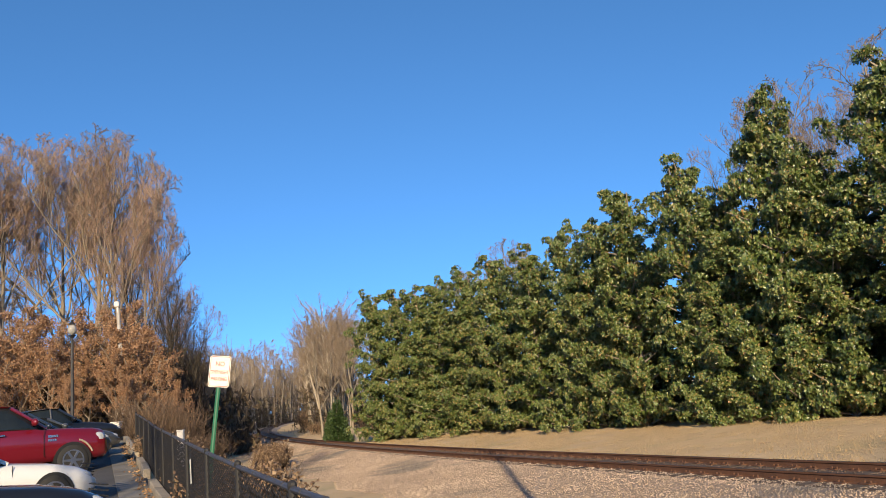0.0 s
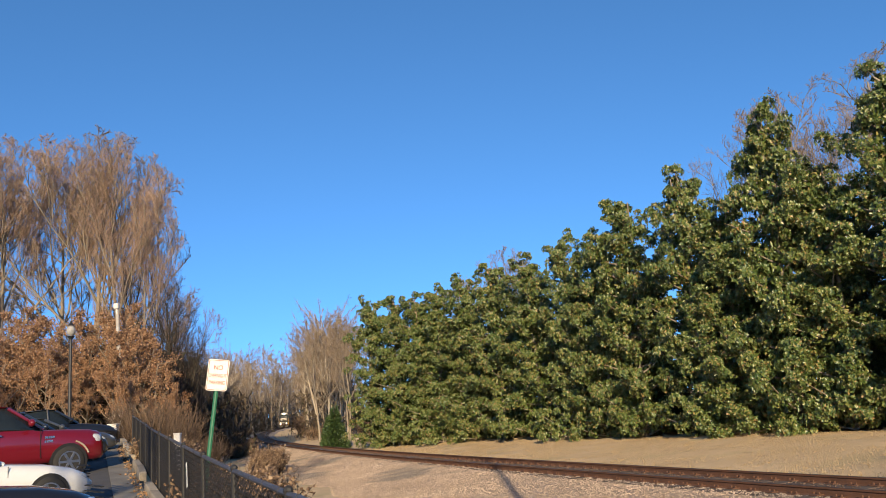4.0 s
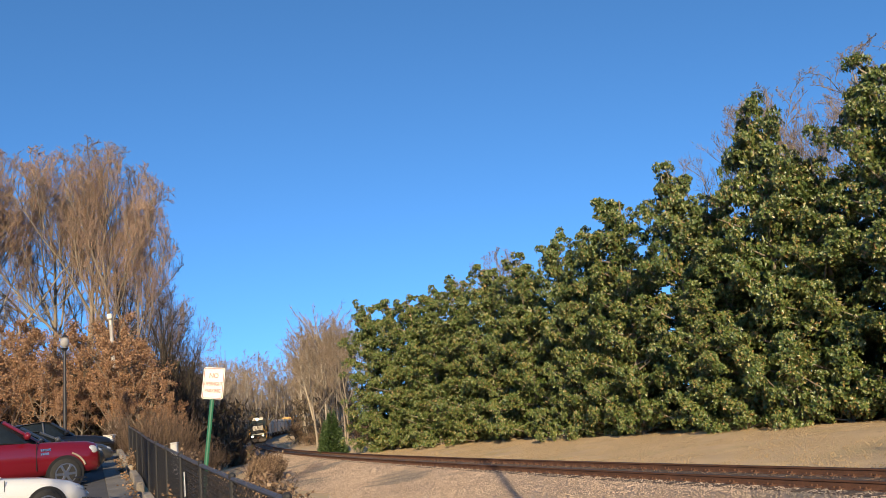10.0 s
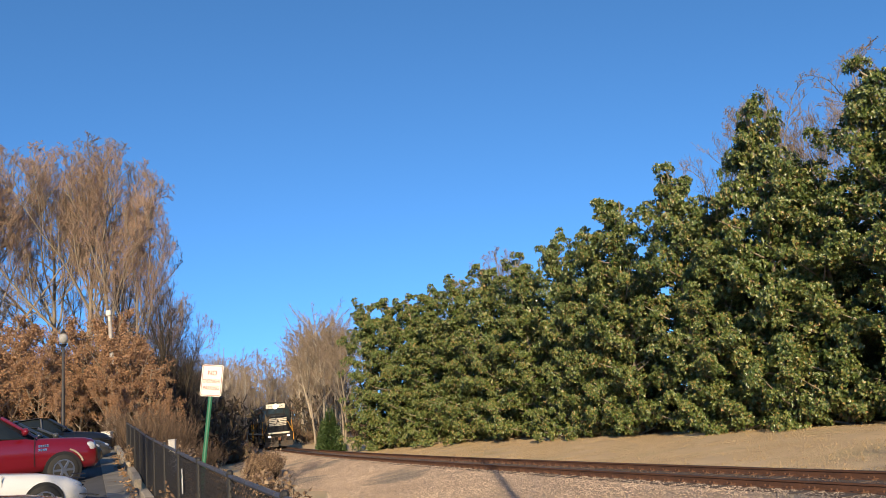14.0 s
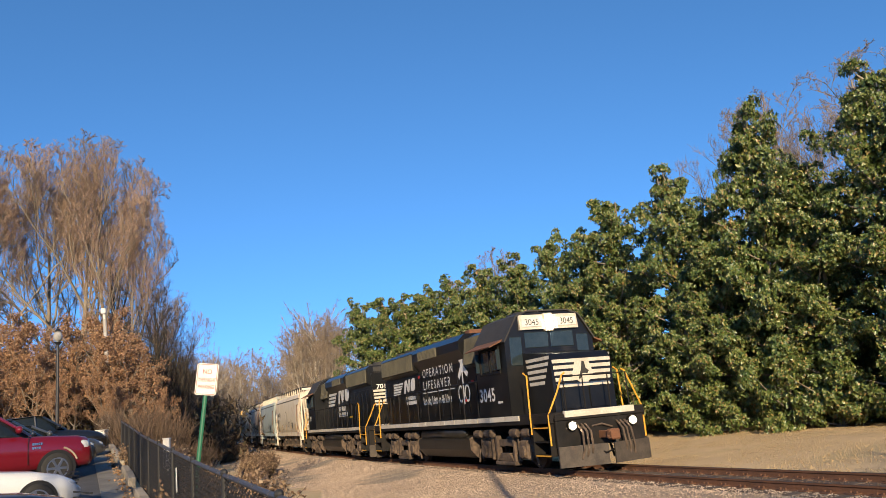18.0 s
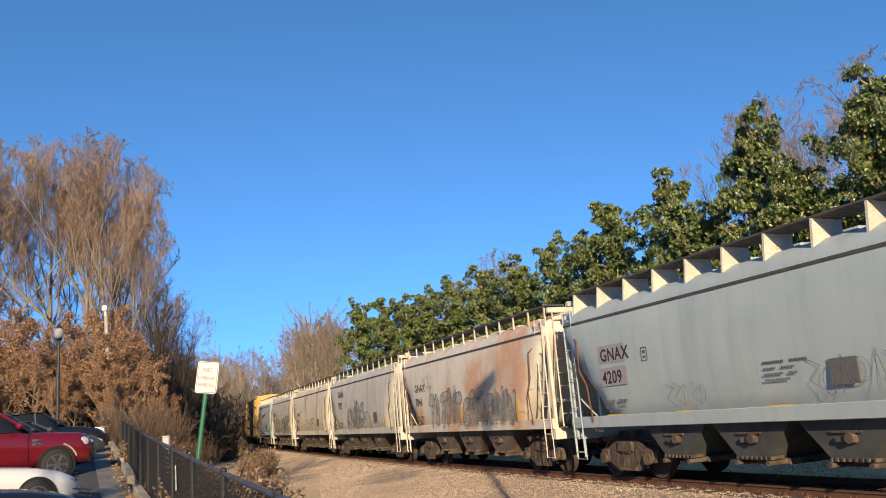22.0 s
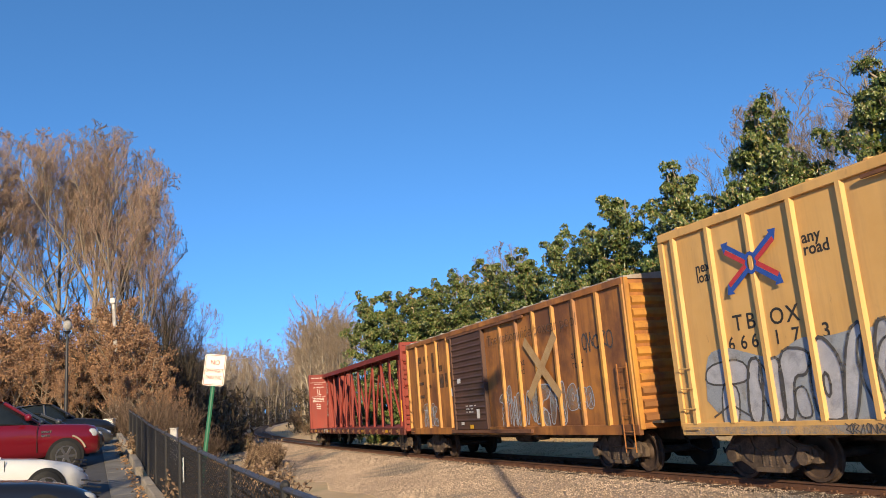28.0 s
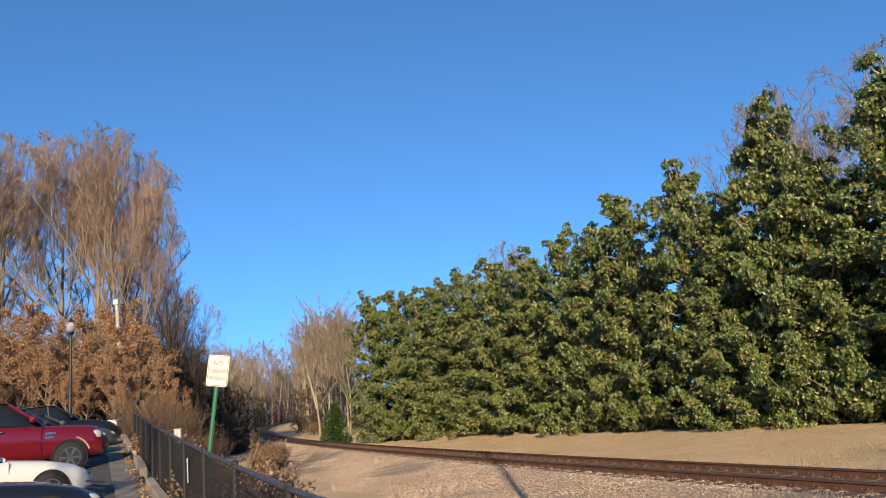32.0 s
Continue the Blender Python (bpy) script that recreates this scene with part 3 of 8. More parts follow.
def stripes(parent, m, width, height, flip):
    """Four light bars that run out to the back, and a rearing shape cut from a light shield."""
    sh = []
    for i in range(5):
        y = height * (1 - (i + 1) * 0.2)
        sh.append([(0 + i * 0.03, y), (width * (1 - 0.07 * i), y), (width * (1 - 0.07 * i) + 0.05, y + height * 0.115), (i * 0.03 - 0.02, y + height * 0.115)])
    if flip:
        sh = [[(-a, b) for a, b in q][::-1] for q in sh]
    return flats("stripe", parent, m, M_CREAM, sh)


def emblem(parent, m, h):
    """The road's mark as plain light shapes: long bars to the left, two block shapes to the right."""
    sh = []
    for i in range(5):
        z = h * (0.04 + 0.175 * i)
        sh.append([(h * 0.02 * i, z), (h * (1.0 + 0.13 * i), z), (h * (1.1 + 0.13 * i), z + h * 0.12), (h * 0.02 * i, z + h * 0.12)])
    x = h * 1.65
    sh += [[(x, h * 0.1), (x + h * 0.25, h * 0.1), (x + h * 0.42, h), (x + h * 0.17, h * 0.9)],
           [(x + h * 0.30, h * 0.95), (x + h * 0.55, h * 0.15), (x + h * 0.80, h * 0.15), (x + h * 0.50, h)],
           [(x + h * 0.62, h * 0.25), (x + h * 0.86, h * 0.25), (x + h * 1.0, h), (x + h * 0.78, h)]]
    sh.append(rounded_poly([(x + h * 0.98, h * 0.18), (x + h * 1.62, h * 0.18), (x + h * 1.78, h * 1.02), (x + h * 1.14, h * 1.02)]))
    return flats("road_emblem", parent, m, M_WHITE, [[(a * 1.45, b) for a, b in q] for q in sh])


def bars(parent, m, rows, material=None, name="lettering_bar", gap=0.12):
    """Unreadable or withheld writing: word-long bars, rows of (y, height, [word lengths])."""
    sh = []
    for y, h, words in rows:
        x = 0
        for w in words:
            n = max(1, round(w / (h * 0.85)))
            for k in range(n):
                sh.append(rect(x + k * w / n, y, w / n * 0.78, h))
            x += w + gap
    return tagged(flats(name, parent, m, material or M_WHITE, sh), kind="stuff")


def locomotive(label, side, number, front_lit):
    """A four-axle hood diesel with its cab towards +x. side: the sign of y whose flank carries the lettering."""
    e = tagged(empty("locomotive"), label, "locomotive", group="locomotives of the train")
    P = lambda n, mt, f, lb="", sm=False: piece(n, e, mt, f, lb, smooth_shade=sm)
    flank = NEAR if side < 0 else FARS
    at = lambda x, z, out: flank(x, side * out, z)
    # frame and deck
    def frame_(bm):
        box(bm, -8.5, 8.5, -1.5, 1.5, 1.28, 1.56, 0.02)
        box(bm, -8.2, 8.2, -0.6, 0.6, 0.95, 1.3)
    P("underframe", M_DARK, frame_)
    for s in (-1, 1):
        P("side_sill", M_CREAM, lambda bm: [box(bm, x, x + 0.98, s * 1.5, s * 1.535, 1.40, 1.55, 0.004) for x in np.arange(-7.3, 6.6, 1.0)], "dirty cream sill stripe, rusty in places")
    # long hood in sections
    P("long_hood", M_LOCO, lambda bm: hood_section(bm, -8.0, 4.0, 0.92, 1.56, 4.18, 0.12), "glossy black engine hood")
    for t in (-1, 1):
        for i in range(13):
            def door(bm):
                x = -7.7 + i * 0.86
                box(bm, x, x + 0.80, t * 0.92, t * 0.945, 1.72, 3.35, 0.006)
                box(bm, x + 0.7, x + 0.74, t * 0.945, t * 0.975, 2.4, 2.62)
                for z in (1.95, 3.05):
                    box(bm, x + 0.02, x + 0.08, t * 0.945, t * 0.965, z, z + 0.12)
            P("hood_door", M_LOCO, door)
    P("dynamic_brake_hatch", M_LOCO, lambda bm: prism(bm, [(-0.92, 3.55), (-1.22, 3.95), (-1.22, 4.26), (-0.95, 4.5), (0.95, 4.5), (1.22, 4.26), (1.22, 3.95), (0.92, 3.55)], -3.2, 1.9, "x"))
    P("radiator_housing", M_LOCO, lambda bm: prism(bm, [(-0.93, 3.5), (-1.12, 3.62), (-1.12, 4.34), (-0.98, 4.46), (0.98, 4.46), (1.12, 4.34), (1.12, 3.62), (0.93, 3.5)], -7.95, -3.3, "x"))
    for s in (-1, 1):
        P("radiator_grille", M_GRILLE, lambda bm: (ribbed(bm, -7.75, -5.55, s * 1.13, 3.66, 4.3), ribbed(bm, -5.5, -3.5, s * 1.13, 3.66, 4.3)), "olive-black ribbed radiator grille")
        P("brake_grille", M_GRILLE, lambda bm: ribbed(bm, -2.35, -0.35, s * 1.235, 3.93, 4.27))
        P("intake_grille", M_GRILLE, lambda bm: ribbed(bm, 2.05, 3.85, s * 1.12, 3.38, 4.28, lean=0.12))
        P("intake_box", M_LOCO, lambda bm: prism(bm, [(s * 0.9, 3.25), (s * 1.1, 3.36), (s * 0.97, 4.3), (s * 0.7, 4.42)], 1.98, 3.95, "x"))
    P("hood_roof", M_LOCO_ROOF, lambda bm: (box(bm, 1.9, 4.0, -0.75, 0.75, 4.18, 4.42, 0.06), box(bm, -8.0, -7.9, -0.8, 0.8, 4.1, 4.4)))
    for x in (-7.2, -5.9, -4.4, -2.3, -0.9):
        P("fan", M_LOCO_ROOF, lambda bm: (cyl(bm, (x, 0, 4.44), (x, 0, 4.66), 0.60, 0.55, n=20), cyl(bm, (x, 0, 4.66), (x, 0, 4.70), 0.2, n=10)))
    P("exhaust_stack", M_RUSTY, lambda bm: box(bm, 0.5, 1.0, -0.35, 0.35, 4.4, 4.74, 0.04))
    P("horn", M_DARK, lambda bm: [cyl(bm, (3.1 + i * 0.16, -0.2, 4.62), (3.5 + i * 0.2, -0.2 + 0.12 * i, 4.66), 0.025, 0.10, n=10) for i in range(3)] + [box(bm, 3.0, 3.4, -0.3, 0.2, 4.4, 4.6)])
    # cab
    def cab(bm):
        prism(bm, [(-1.52, 1.56), (1.52, 1.56), (1.52, 3.72), (1.05, 4.45), (0.7, 4.58), (-0.7, 4.58), (-1.05, 4.45), (-1.52, 3.72)], 3.95, 6.25, "x")
    P("cab", M_LOCO, cab, "black cab with sliding side windows")
    P("cab_roof", M_LOCO_ROOF, lambda bm: (prism(bm, [(-1.54, 3.70), (-1.07, 4.46), (-0.7, 4.60), (0.7, 4.60), (1.07, 4.46), (1.54, 3.70), (1.57, 3.74), (1.09, 4.50), (0.7, 4.64), (-0.7, 4.64), (-1.09, 4.50), (-1.57, 3.74)], 3.9, 6.32, "x"), box(bm, 4.4, 5.2, -0.5, 0.3, 4.62, 4.75, 0.03)), "sooty grey cab roof")
    for s in (-1, 1):
        P("cab_window", M_WIN, lambda bm: [box(bm, a, a + 0.62, s * 1.50, s * 1.545, 2.92, 3.58, 0.02) for a in (4.45, 5.12)], "dark sliding glass")
        P("window_frame", M_DARK, lambda bm: ([box(bm, a, a + 0.05, s * 1.52, s * 1.57, 2.86, 3.64) for a in (4.36, 5.07, 5.78)], box(bm, 4.36, 5.83, s * 1.52, s * 1.575, 2.84, 2.90), box(bm, 4.36, 5.83, s * 1.52, s * 1.575, 3.60, 3.66)))
        P("wind_deflector", M_WIN, lambda bm: (box(bm, 4.30, 4.34, s * 1.55, s * 1.68, 2.95, 3.55, 0.006), box(bm, 5.86, 5.90, s * 1.55, s * 1.68, 2.95, 3.55, 0.006)))
        P("sunshade", M_RUSTY, lambda bm: prism(bm, [(s * 1.5, 3.78), (s * 1.95, 3.60), (s * 1.97, 3.63), (s * 1.52, 3.83)], 4.2, 6.1, "x"), "brown metal sunshade")
    P("windshield", M_WIN, lambda bm: (box(bm, 6.22, 6.27, -1.36, -0.95, 3.0, 3.86, 0.02), box(bm, 6.22, 6.27, 0.95, 1.36, 3.0, 3.86, 0.02), box(bm, 6.22, 6.275, -0.84, -0.04, 3.5, 3.98, 0.02), box(bm, 6.22, 6.275, 0.04, 0.84, 3.5, 3.98, 0.02)), "dark front windows")
    P("number_board", M_CREAM, lambda bm: prism(bm, [(6.2, 4.05), (6.36, 4.05), (6.30, 4.5), (6.2, 4.52)], -1.0, 1.0), "cream board over the windshield with two number panels")
    P("number_panel", M_WHITE, lambda bm: [box(bm, 6.33, 6.375, a - 0.34, a + 0.34, 4.13, 4.40, 0.01) for a in (-0.6, 0.6)])
    if front_lit:
        for a in (-0.6, 0.6):
            lettering("number", number, 0.27, e, FRONT(6.38, a, 4.18), M_INK, "CENTER", sx=0.9)
    P("headlight", M_HEADL if front_lit else M_LENS, lambda bm: [cyl(bm, (6.30, 0, z), (6.42, 0, z), 0.12, n=14) for z in (4.14, 4.36)], "round twin headlights", True)
    P("headlight_bezel", M_CREAM, lambda bm: box(bm, 6.2, 6.37, -0.17, 0.17, 3.98, 4.54, 0.04))
    # short hood
    P("short_hood", M_LOCO, lambda bm: prism(bm, [(6.2, 1.56), (7.95, 1.56), (7.93, 3.02), (7.75, 3.18), (6.2, 3.36)], -0.98, 0.98), "black nose with cream bars")
    for s in (-1, 1):
        stripes(e, (NEAR if s < 0 else FARS)(7.9 if s > 0 else 6.45, s * 0.985, 2.35), 1.42, 0.85, False)
    flats("stripe", e, FRONT(7.957, -0.95, 2.3), M_CREAM, [rect(0.0 + i * 0.02, 0.6 - i * 0.17, 1.9 - i * 0.04, 0.10) for i in range(5)] + [[(0.75, 0.7), (1.15, 0.7), (1.3, 0.25), (1.0, -0.1), (0.6, 0.2)]])
    flats("rearing_shape", e, FRONT(7.962, -0.95, 2.3), M_INK, [[(0.95, 0.62), (1.03, 0.6), (1.06, 0.42), (1.16, 0.34), (1.1, 0.26), (0.95, 0.28), (0.84, 0.1), (0.8, 0.14), (0.9, 0.38), (0.93, 0.5)]])
    P("nose_door", M_LOCO, lambda bm: (box(bm, 7.93, 7.985, -0.75, -0.1, 1.62, 2.2, 0.01), box(bm, 7.93, 7.985, 0.15, 0.75, 1.62, 2.2, 0.01)))
    # ends
    for s in (-1, 1):
        P("pilot", M_DARK, lambda bm: (box(bm, s * 8.42, s * 8.56, -1.38, 1.38, 0.62, 1.5, 0.02), box(bm, s * 8.5, s * 8.62, -1.42, 1.42, 1.34, 1.42, 0.01)), "black pilot plate")
        for t in (-1, 1):
            P("plough_blade", M_PLOUGH, lambda bm: (prism(bm, [(s * 8.98, 0.10 * t), (s * 8.66, t * 1.42), (s * 8.60, t * 1.42), (s * 8.92, 0.10 * t)], 0.12, 0.66, "z"), box(bm, s * 8.5, s * 8.7, t * 0.9, t * 0.98, 0.2, 0.6), box(bm, s * 8.56, s * 8.68, t * 0.35, t * 0.43, 0.3, 0.8)), "scuffed plough blade")
        P("air_line", M_UNDER, lambda bm: [tube(bm, [(s * 8.57, y - 0.3, 1.12), (s * 8.64, y, 1.16), (s * 8.64, y + 0.3, 1.06)], 0.025, 6) for y in (-0.8, 0.0, 0.8)])
        P("end_platform", M_CREAM, lambda bm: box(bm, s * 8.5, s * 8.62, -1.1, 1.1, 1.40, 1.58, 0.01))
        coupler(e, s * 8.5, s)
        P("brake_hose", M_UNDER, lambda bm: [tube(bm, [(s * 8.58, y, 1.2), (s * 8.85, y, 1.0), (s * 8.9, y * 1.05, 0.55), (s * 8.8, y * 1.1, 0.3)], 0.03, 6) for y in (-0.75, -0.62, -0.5, 0.5, 0.62, 0.75)])
        for t in (-1, 1):
            P("step_well", M_DARK, lambda bm: (box(bm, s * 7.45, s * 8.4, t * 1.05, t * 1.1, 0.42, 1.56), box(bm, s * 7.42, s * 7.46, t * 1.05, t * 1.52, 0.42, 1.56), box(bm, s * 8.38, s * 8.42, t * 1.05, t * 1.52, 0.42, 1.56), [box(bm, s * 7.45, s * 8.4, t * 1.08, t * 1.50, z, z + 0.04) for z in (0.42, 0.78, 1.16)]))
            P("step_edge", M_YELLOW, lambda bm: [box(bm, s * 7.5, s * 8.34, t * 1.50, t * 1.515, z, z + 0.035) for z in (0.42, 1.16)], "yellow step edge")
            P("end_handrail", M_YELLOW, lambda bm: (tube(bm, [(s * 7.42, t * 1.53, 1.0), (s * 7.42, t * 1.53, 1.6), (s * 7.40, t * 1.5, 2.62), (s * 7.2, t * 1.5, 2.72)], 0.026, 6), tube(bm, [(s * 8.42, t * 1.5, 0.7), (s * 8.42, t * 1.5, 1.5), (s * 8.5, t * 1.2, 2.1), (s * 8.5, t * 1.0, 2.55), (s * 8.5, t * 0.9, 2.6)], 0.026, 6)), "orange-yellow tube handrail")
        P("end_railing", M_DARK, lambda bm: (tube(bm, [(s * 8.55, -1.0, 1.55), (s * 8.55, -1.0, 2.5), (s * 8.55, -0.3, 2.5), (s * 8.55, 0.3, 2.5), (s * 8.55, 1.0, 2.5), (s * 8.55, 1.0, 1.55)], 0.02, 6), [cyl(bm, (s * 8.55, y, 1.55), (s * 8.55, y, 2.5), 0.02, n=6) for y in (-0.4, 0.4)]))
    for y in (-0.95, 0.95):
        P("ditch_light", M_HEADL if front_lit else M_LENS, lambda bm: cyl(bm, (8.60, y, 1.18), (8.72, y, 1.18), 0.10, n=14), "round ditch light", True)
        P("lamp_housing", M_DARK, lambda bm: cyl(bm, (8.5, y, 1.18), (8.69, y, 1.18), 0.135, n=14))
    # hand rails along the walkway
    for s in (-1, 1):
        P("side_handrail", M_DARK, lambda bm: (tube(bm, [(-7.4, s * 1.48, 2.72), (0, s * 1.48, 2.72), (3.9, s * 1.48, 2.72)], 0.02, 6), [cyl(bm, (x, s * 1.48, 1.5), (x, s * 1.48, 2.72), 0.022, n=6) for x in np.arange(-6.9, 3.9, 1.18)]))
        P("air_reservoir", M_TANK, lambda bm: cyl(bm, (-2.3, s * 1.2, 1.1), (2.0, s * 1.2, 1.1), 0.2, n=14), "", True)
    P("fuel_tank", M_TANK, lambda bm: prism(bm, [(-1.42, 0.9), (-1.40, 0.55), (-1.15, 0.28), (-0.7, 0.2), (0.7, 0.2), (1.15, 0.28), (1.40, 0.55), (1.42, 0.9), (1.2, 1.0), (-1.2, 1.0)], -2.6, 2.6, "x"), "big black fuel tank with dusty ends")
    P("tank_end", M_UNDER, lambda bm: [prism(bm, [(-1.43, 0.92), (-1.41, 0.54), (-1.16, 0.27), (-0.7, 0.19), (0.7, 0.19), (1.16, 0.27), (1.41, 0.54), (1.43, 0.92), (1.2, 1.01), (-1.2, 1.01)], a, a + 0.03, "x") for a in (-2.63, 2.6)])
    for x in (-5.0, 5.0):
        loco_truck(e, x)
    # hood end that faces -x
    flats("stripe", e, pose(-8.004, 0.88, 2.55, 90, 0, -90), M_CREAM, [rect(0.02 * i, 0.62 - i * 0.17, 1.72 - i * 0.04, 0.105) for i in range(5)] + [[(0.7, 0.72), (1.2, 0.72), (1.3, 0.25), (1.0, -0.1), (0.55, 0.2)]])
    P("rear_headlight", M_LENS, lambda bm: [cyl(bm, (-8.1, y, 3.85), (-7.95, y, 3.85), 0.10, n=12) for y in (-0.13, 0.13)])
    P("grab_iron", M_DARK, lambda bm: [tube(bm, [(-8.0, -0.25, z), (-8.08, -0.25, z), (-8.08, 0.25, z), (-8.0, 0.25, z)], 0.015, 6) for z in (2.7, 3.05, 3.4, 4.0)])
    if not front_lit:
        lettering("number", number, 0.3, e, pose(-8.006, 0.7, 3.32, 90, 0, -90), M_WHITE, sx=1.2, bold=0.008)
    return e, at


def lead_unit():
    e, at = locomotive("glossy black leading diesel locomotive with cream-barred nose and lit headlights", -1, "3045", True)
    emblem(e, at(-6.75, 2.74, 0.98), 0.62)
    bars(e, at(-5.0, 2.30, 0.98), [(0.2, 0.15, [1.2]), (0.0, 0.15, [1.45])])
    lettering("lettering", "OPERATION", 0.48, e, at(-2.75, 3.28, 0.982), M_WHITE, space=1.38, sx=0.98)
    lettering("lettering", "LIFESAVER", 0.48, e, at(-2.75, 2.80, 0.982), M_WHITE, space=1.46, sx=0.98)
    lettering("lettering", "Look, Listen & Live", 0.42, e, at(-2.85, 2.22, 0.982), M_WHITE, bold=0.012, sx=0.95)
    flats("rule_line", e, at(-2.8, 2.66, 0.983), M_WHITE, [rect(0, 0, 3.4, 0.03)])
    x = stroke([(0.1, 1.05), (0.42, 0.75), (0.62, 0.45), (0.92, 0.25)], 0.2) + stroke([(0.85, 1.1), (0.55, 0.8), (0.45, 0.5), (0.18, 0.2)], 0.2) + stroke([(0.5, 0.4), (0.5, -0.75)], 0.11)
    x += ring(0.22, -0.42, 0.2, 0.27, 0.07) + ring(0.82, -0.42, 0.2, 0.27, 0.07)
    flats("crossbuck_emblem", e, at(0.95, 2.86, 0.984), M_WHITE, x)
    lettering("number", "3045", 0.56, e, at(4.05, 2.05, 1.525), M_WHITE, bold=0.012, space=1.08)
    flats("warning_tag", e, at(1.9, 2.75, 0.986), M_REDTAG, [rect(0.3, 0, 0.2, 0.1), rect(-0.4, -0.6, 0.18, 0.08), rect(1.1, 0.5, 0.2, 0.08), rect(-5.2, 0.55, 0.2, 0.1)])
    bars(e, at(5.4, 1.95, 1.525), [(0.0, 0.07, [0.35])])
    return e


def trailing_unit():
    e, at = locomotive("black trailing diesel locomotive running cab backwards with worn cream emblem", 1, "701", False)
    emblem(e, at(2.3, 2.78, 0.98), 1.15)
    bars(e, at(-0.5, 2.16, 0.98), [(0.32, 0.24, [1.9]), (0.0, 0.24, [2.2])])
    lettering("number", "701", 0.42, e, at(5.85, 2.1, 1.525), M_WHITE, bold=0.01, space=1.05)
    flats("warning_tag", e, at(-3.1, 2.05, 0.986), M_REFL, [rect(0, 0, 0.8, 0.09)])
    return e


M_CHUTE = mat("dusty_chute_steel", (0.15, 0.115, 0.085), (0.06, 0.048, 0.038), rough=0.85, scale=2, spots=(0.16, 0.12, 0.085), spot_at=(0.62, 0.78))
M_CHUTE_GREY = mat("dark_grey_chute_steel", (0.075, 0.078, 0.072), (0.045, 0.047, 0.043), rough=0.8, scale=2)


def hopper(label, paint, length, marks, number, hatch, tag_seed, tags, reflect="tall", mark=(1.75, 2.72, 0.40)):
    """A covered hopper car: rounded flanks, slope sheets, chutes, end cages with ladders, and a running board on the roof."""
    e = tagged(empty("hopper_car"), label, "hopper car", group="covered hoppers of the train")
    P = lambda n, mt, f, lb="", sm=False: piece(n, e, mt, f, lb, smooth_shade=sm)
    h = length / 2 - 0.45
    prof = [(1.30, 1.22), (1.42, 1.36), (1.53, 1.75), (1.58, 2.3), (1.58, 3.1), (1.53, 3.6), (1.47, 3.86), (1.36, 4.04), (1.05, 4.20), (0.55, 4.29), (0, 4.32)]
    full = prof + [(-a, b) for a, b in prof[-2::-1]]
    xs_ = [-h, -h + 0.25, -h + 0.5, -h + 0.75, -h + 1.0, -h + 1.3, -h + 1.6, -h + 1.9, -h + 2.2] + list(np.linspace(-h + 2.5, h - 2.5, 9)) + [h - 2.2, h - 1.9, h - 1.6, h - 1.3, h - 1.0, h - 0.75, h - 0.5, h - 0.25, h]

    def low(x):
        d = h - abs(x)                       # the slope sheet: high at the end, down to the sill further in
        return 1.22 + 2.45 * max(0.0, 1 - d / 2.1) ** 1.25

    def body(bm):
        rings = []
        for x in xs_:
            zb = low(x)
            rings.append([bm.verts.new((x, a * (1.0 if b > zb else 0.93), max(b, zb))) for a, b in full])
        k = len(full)
        for a, b in zip(rings, rings[1:]):
            for j in range(k - 1):
                bm.faces.new((a[j], a[j + 1], b[j + 1], b[j]))
            bm.faces.new((a[k - 1], a[0], b[0], b[k - 1]))
        bm.faces.new(rings[0])
        bm.faces.new(rings[-1][::-1])
        bmesh.ops.remove_doubles(bm, verts=bm.verts, dist=0.0005)
    b_ = P("body", paint, body, "", True)
    # a thin dark strip along each flank, just below the roof edge
    P("eave_moulding", M_GRATE, lambda bm: [box(bm, -h + 0.1, h - 0.1, s * 1.47, s * 1.515, 3.74, 3.80) for s in (-1, 1)])
    for s in (-1, 1):
        P("side_sill", paint, lambda bm: box(bm, -h, h, s * 1.34, s * 1.50, 1.20, 1.47, 0.012))
    P("centre_sill", M_UNDER, lambda bm: box(bm, -h - 0.1, h + 0.1, -0.22, 0.22, 0.72, 1.05, 0.02))
    n = 3
    w = (length - 6.2) / n
    for i in range(n):
        x = -length / 2 + 3.1 + w * (i + 0.5)
        P("hopper_chute", M_CHUTE_GREY if hatch == "bracket" else M_CHUTE, lambda bm: prism(bm, [(x - w * 0.47, 1.22), (x + w * 0.47, 1.22), (x + 0.36, 0.52), (x - 0.36, 0.52)], -1.28, 1.28))
        P("outlet_gate", M_UNDER, lambda bm: (box(bm, x - 0.5, x + 0.5, -0.9, 0.9, 0.40, 0.52, 0.02), [cyl(bm, (x + d, -1.35, 0.46), (x + d, -0.8, 0.46), 0.05, n=8) for d in (-0.4, 0.4)], [box(bm, x - 0.42 + k * 0.12, x - 0.38 + k * 0.12, -1.31, -1.0, 0.52, 0.58) for k in range(8)]))
        P("gate_latch", M_UNDER, lambda bm: (box(bm, x - 0.22, x + 0.2, -1.36, -1.28, 0.82, 0.92, 0.02), cyl(bm, (x + 0.1, -1.4, 0.9), (x + 0.1, -1.28, 0.9), 0.09, n=8), box(bm, x - 0.3, x + 0.3, -1.33, -1.29, 0.98, 1.02)))
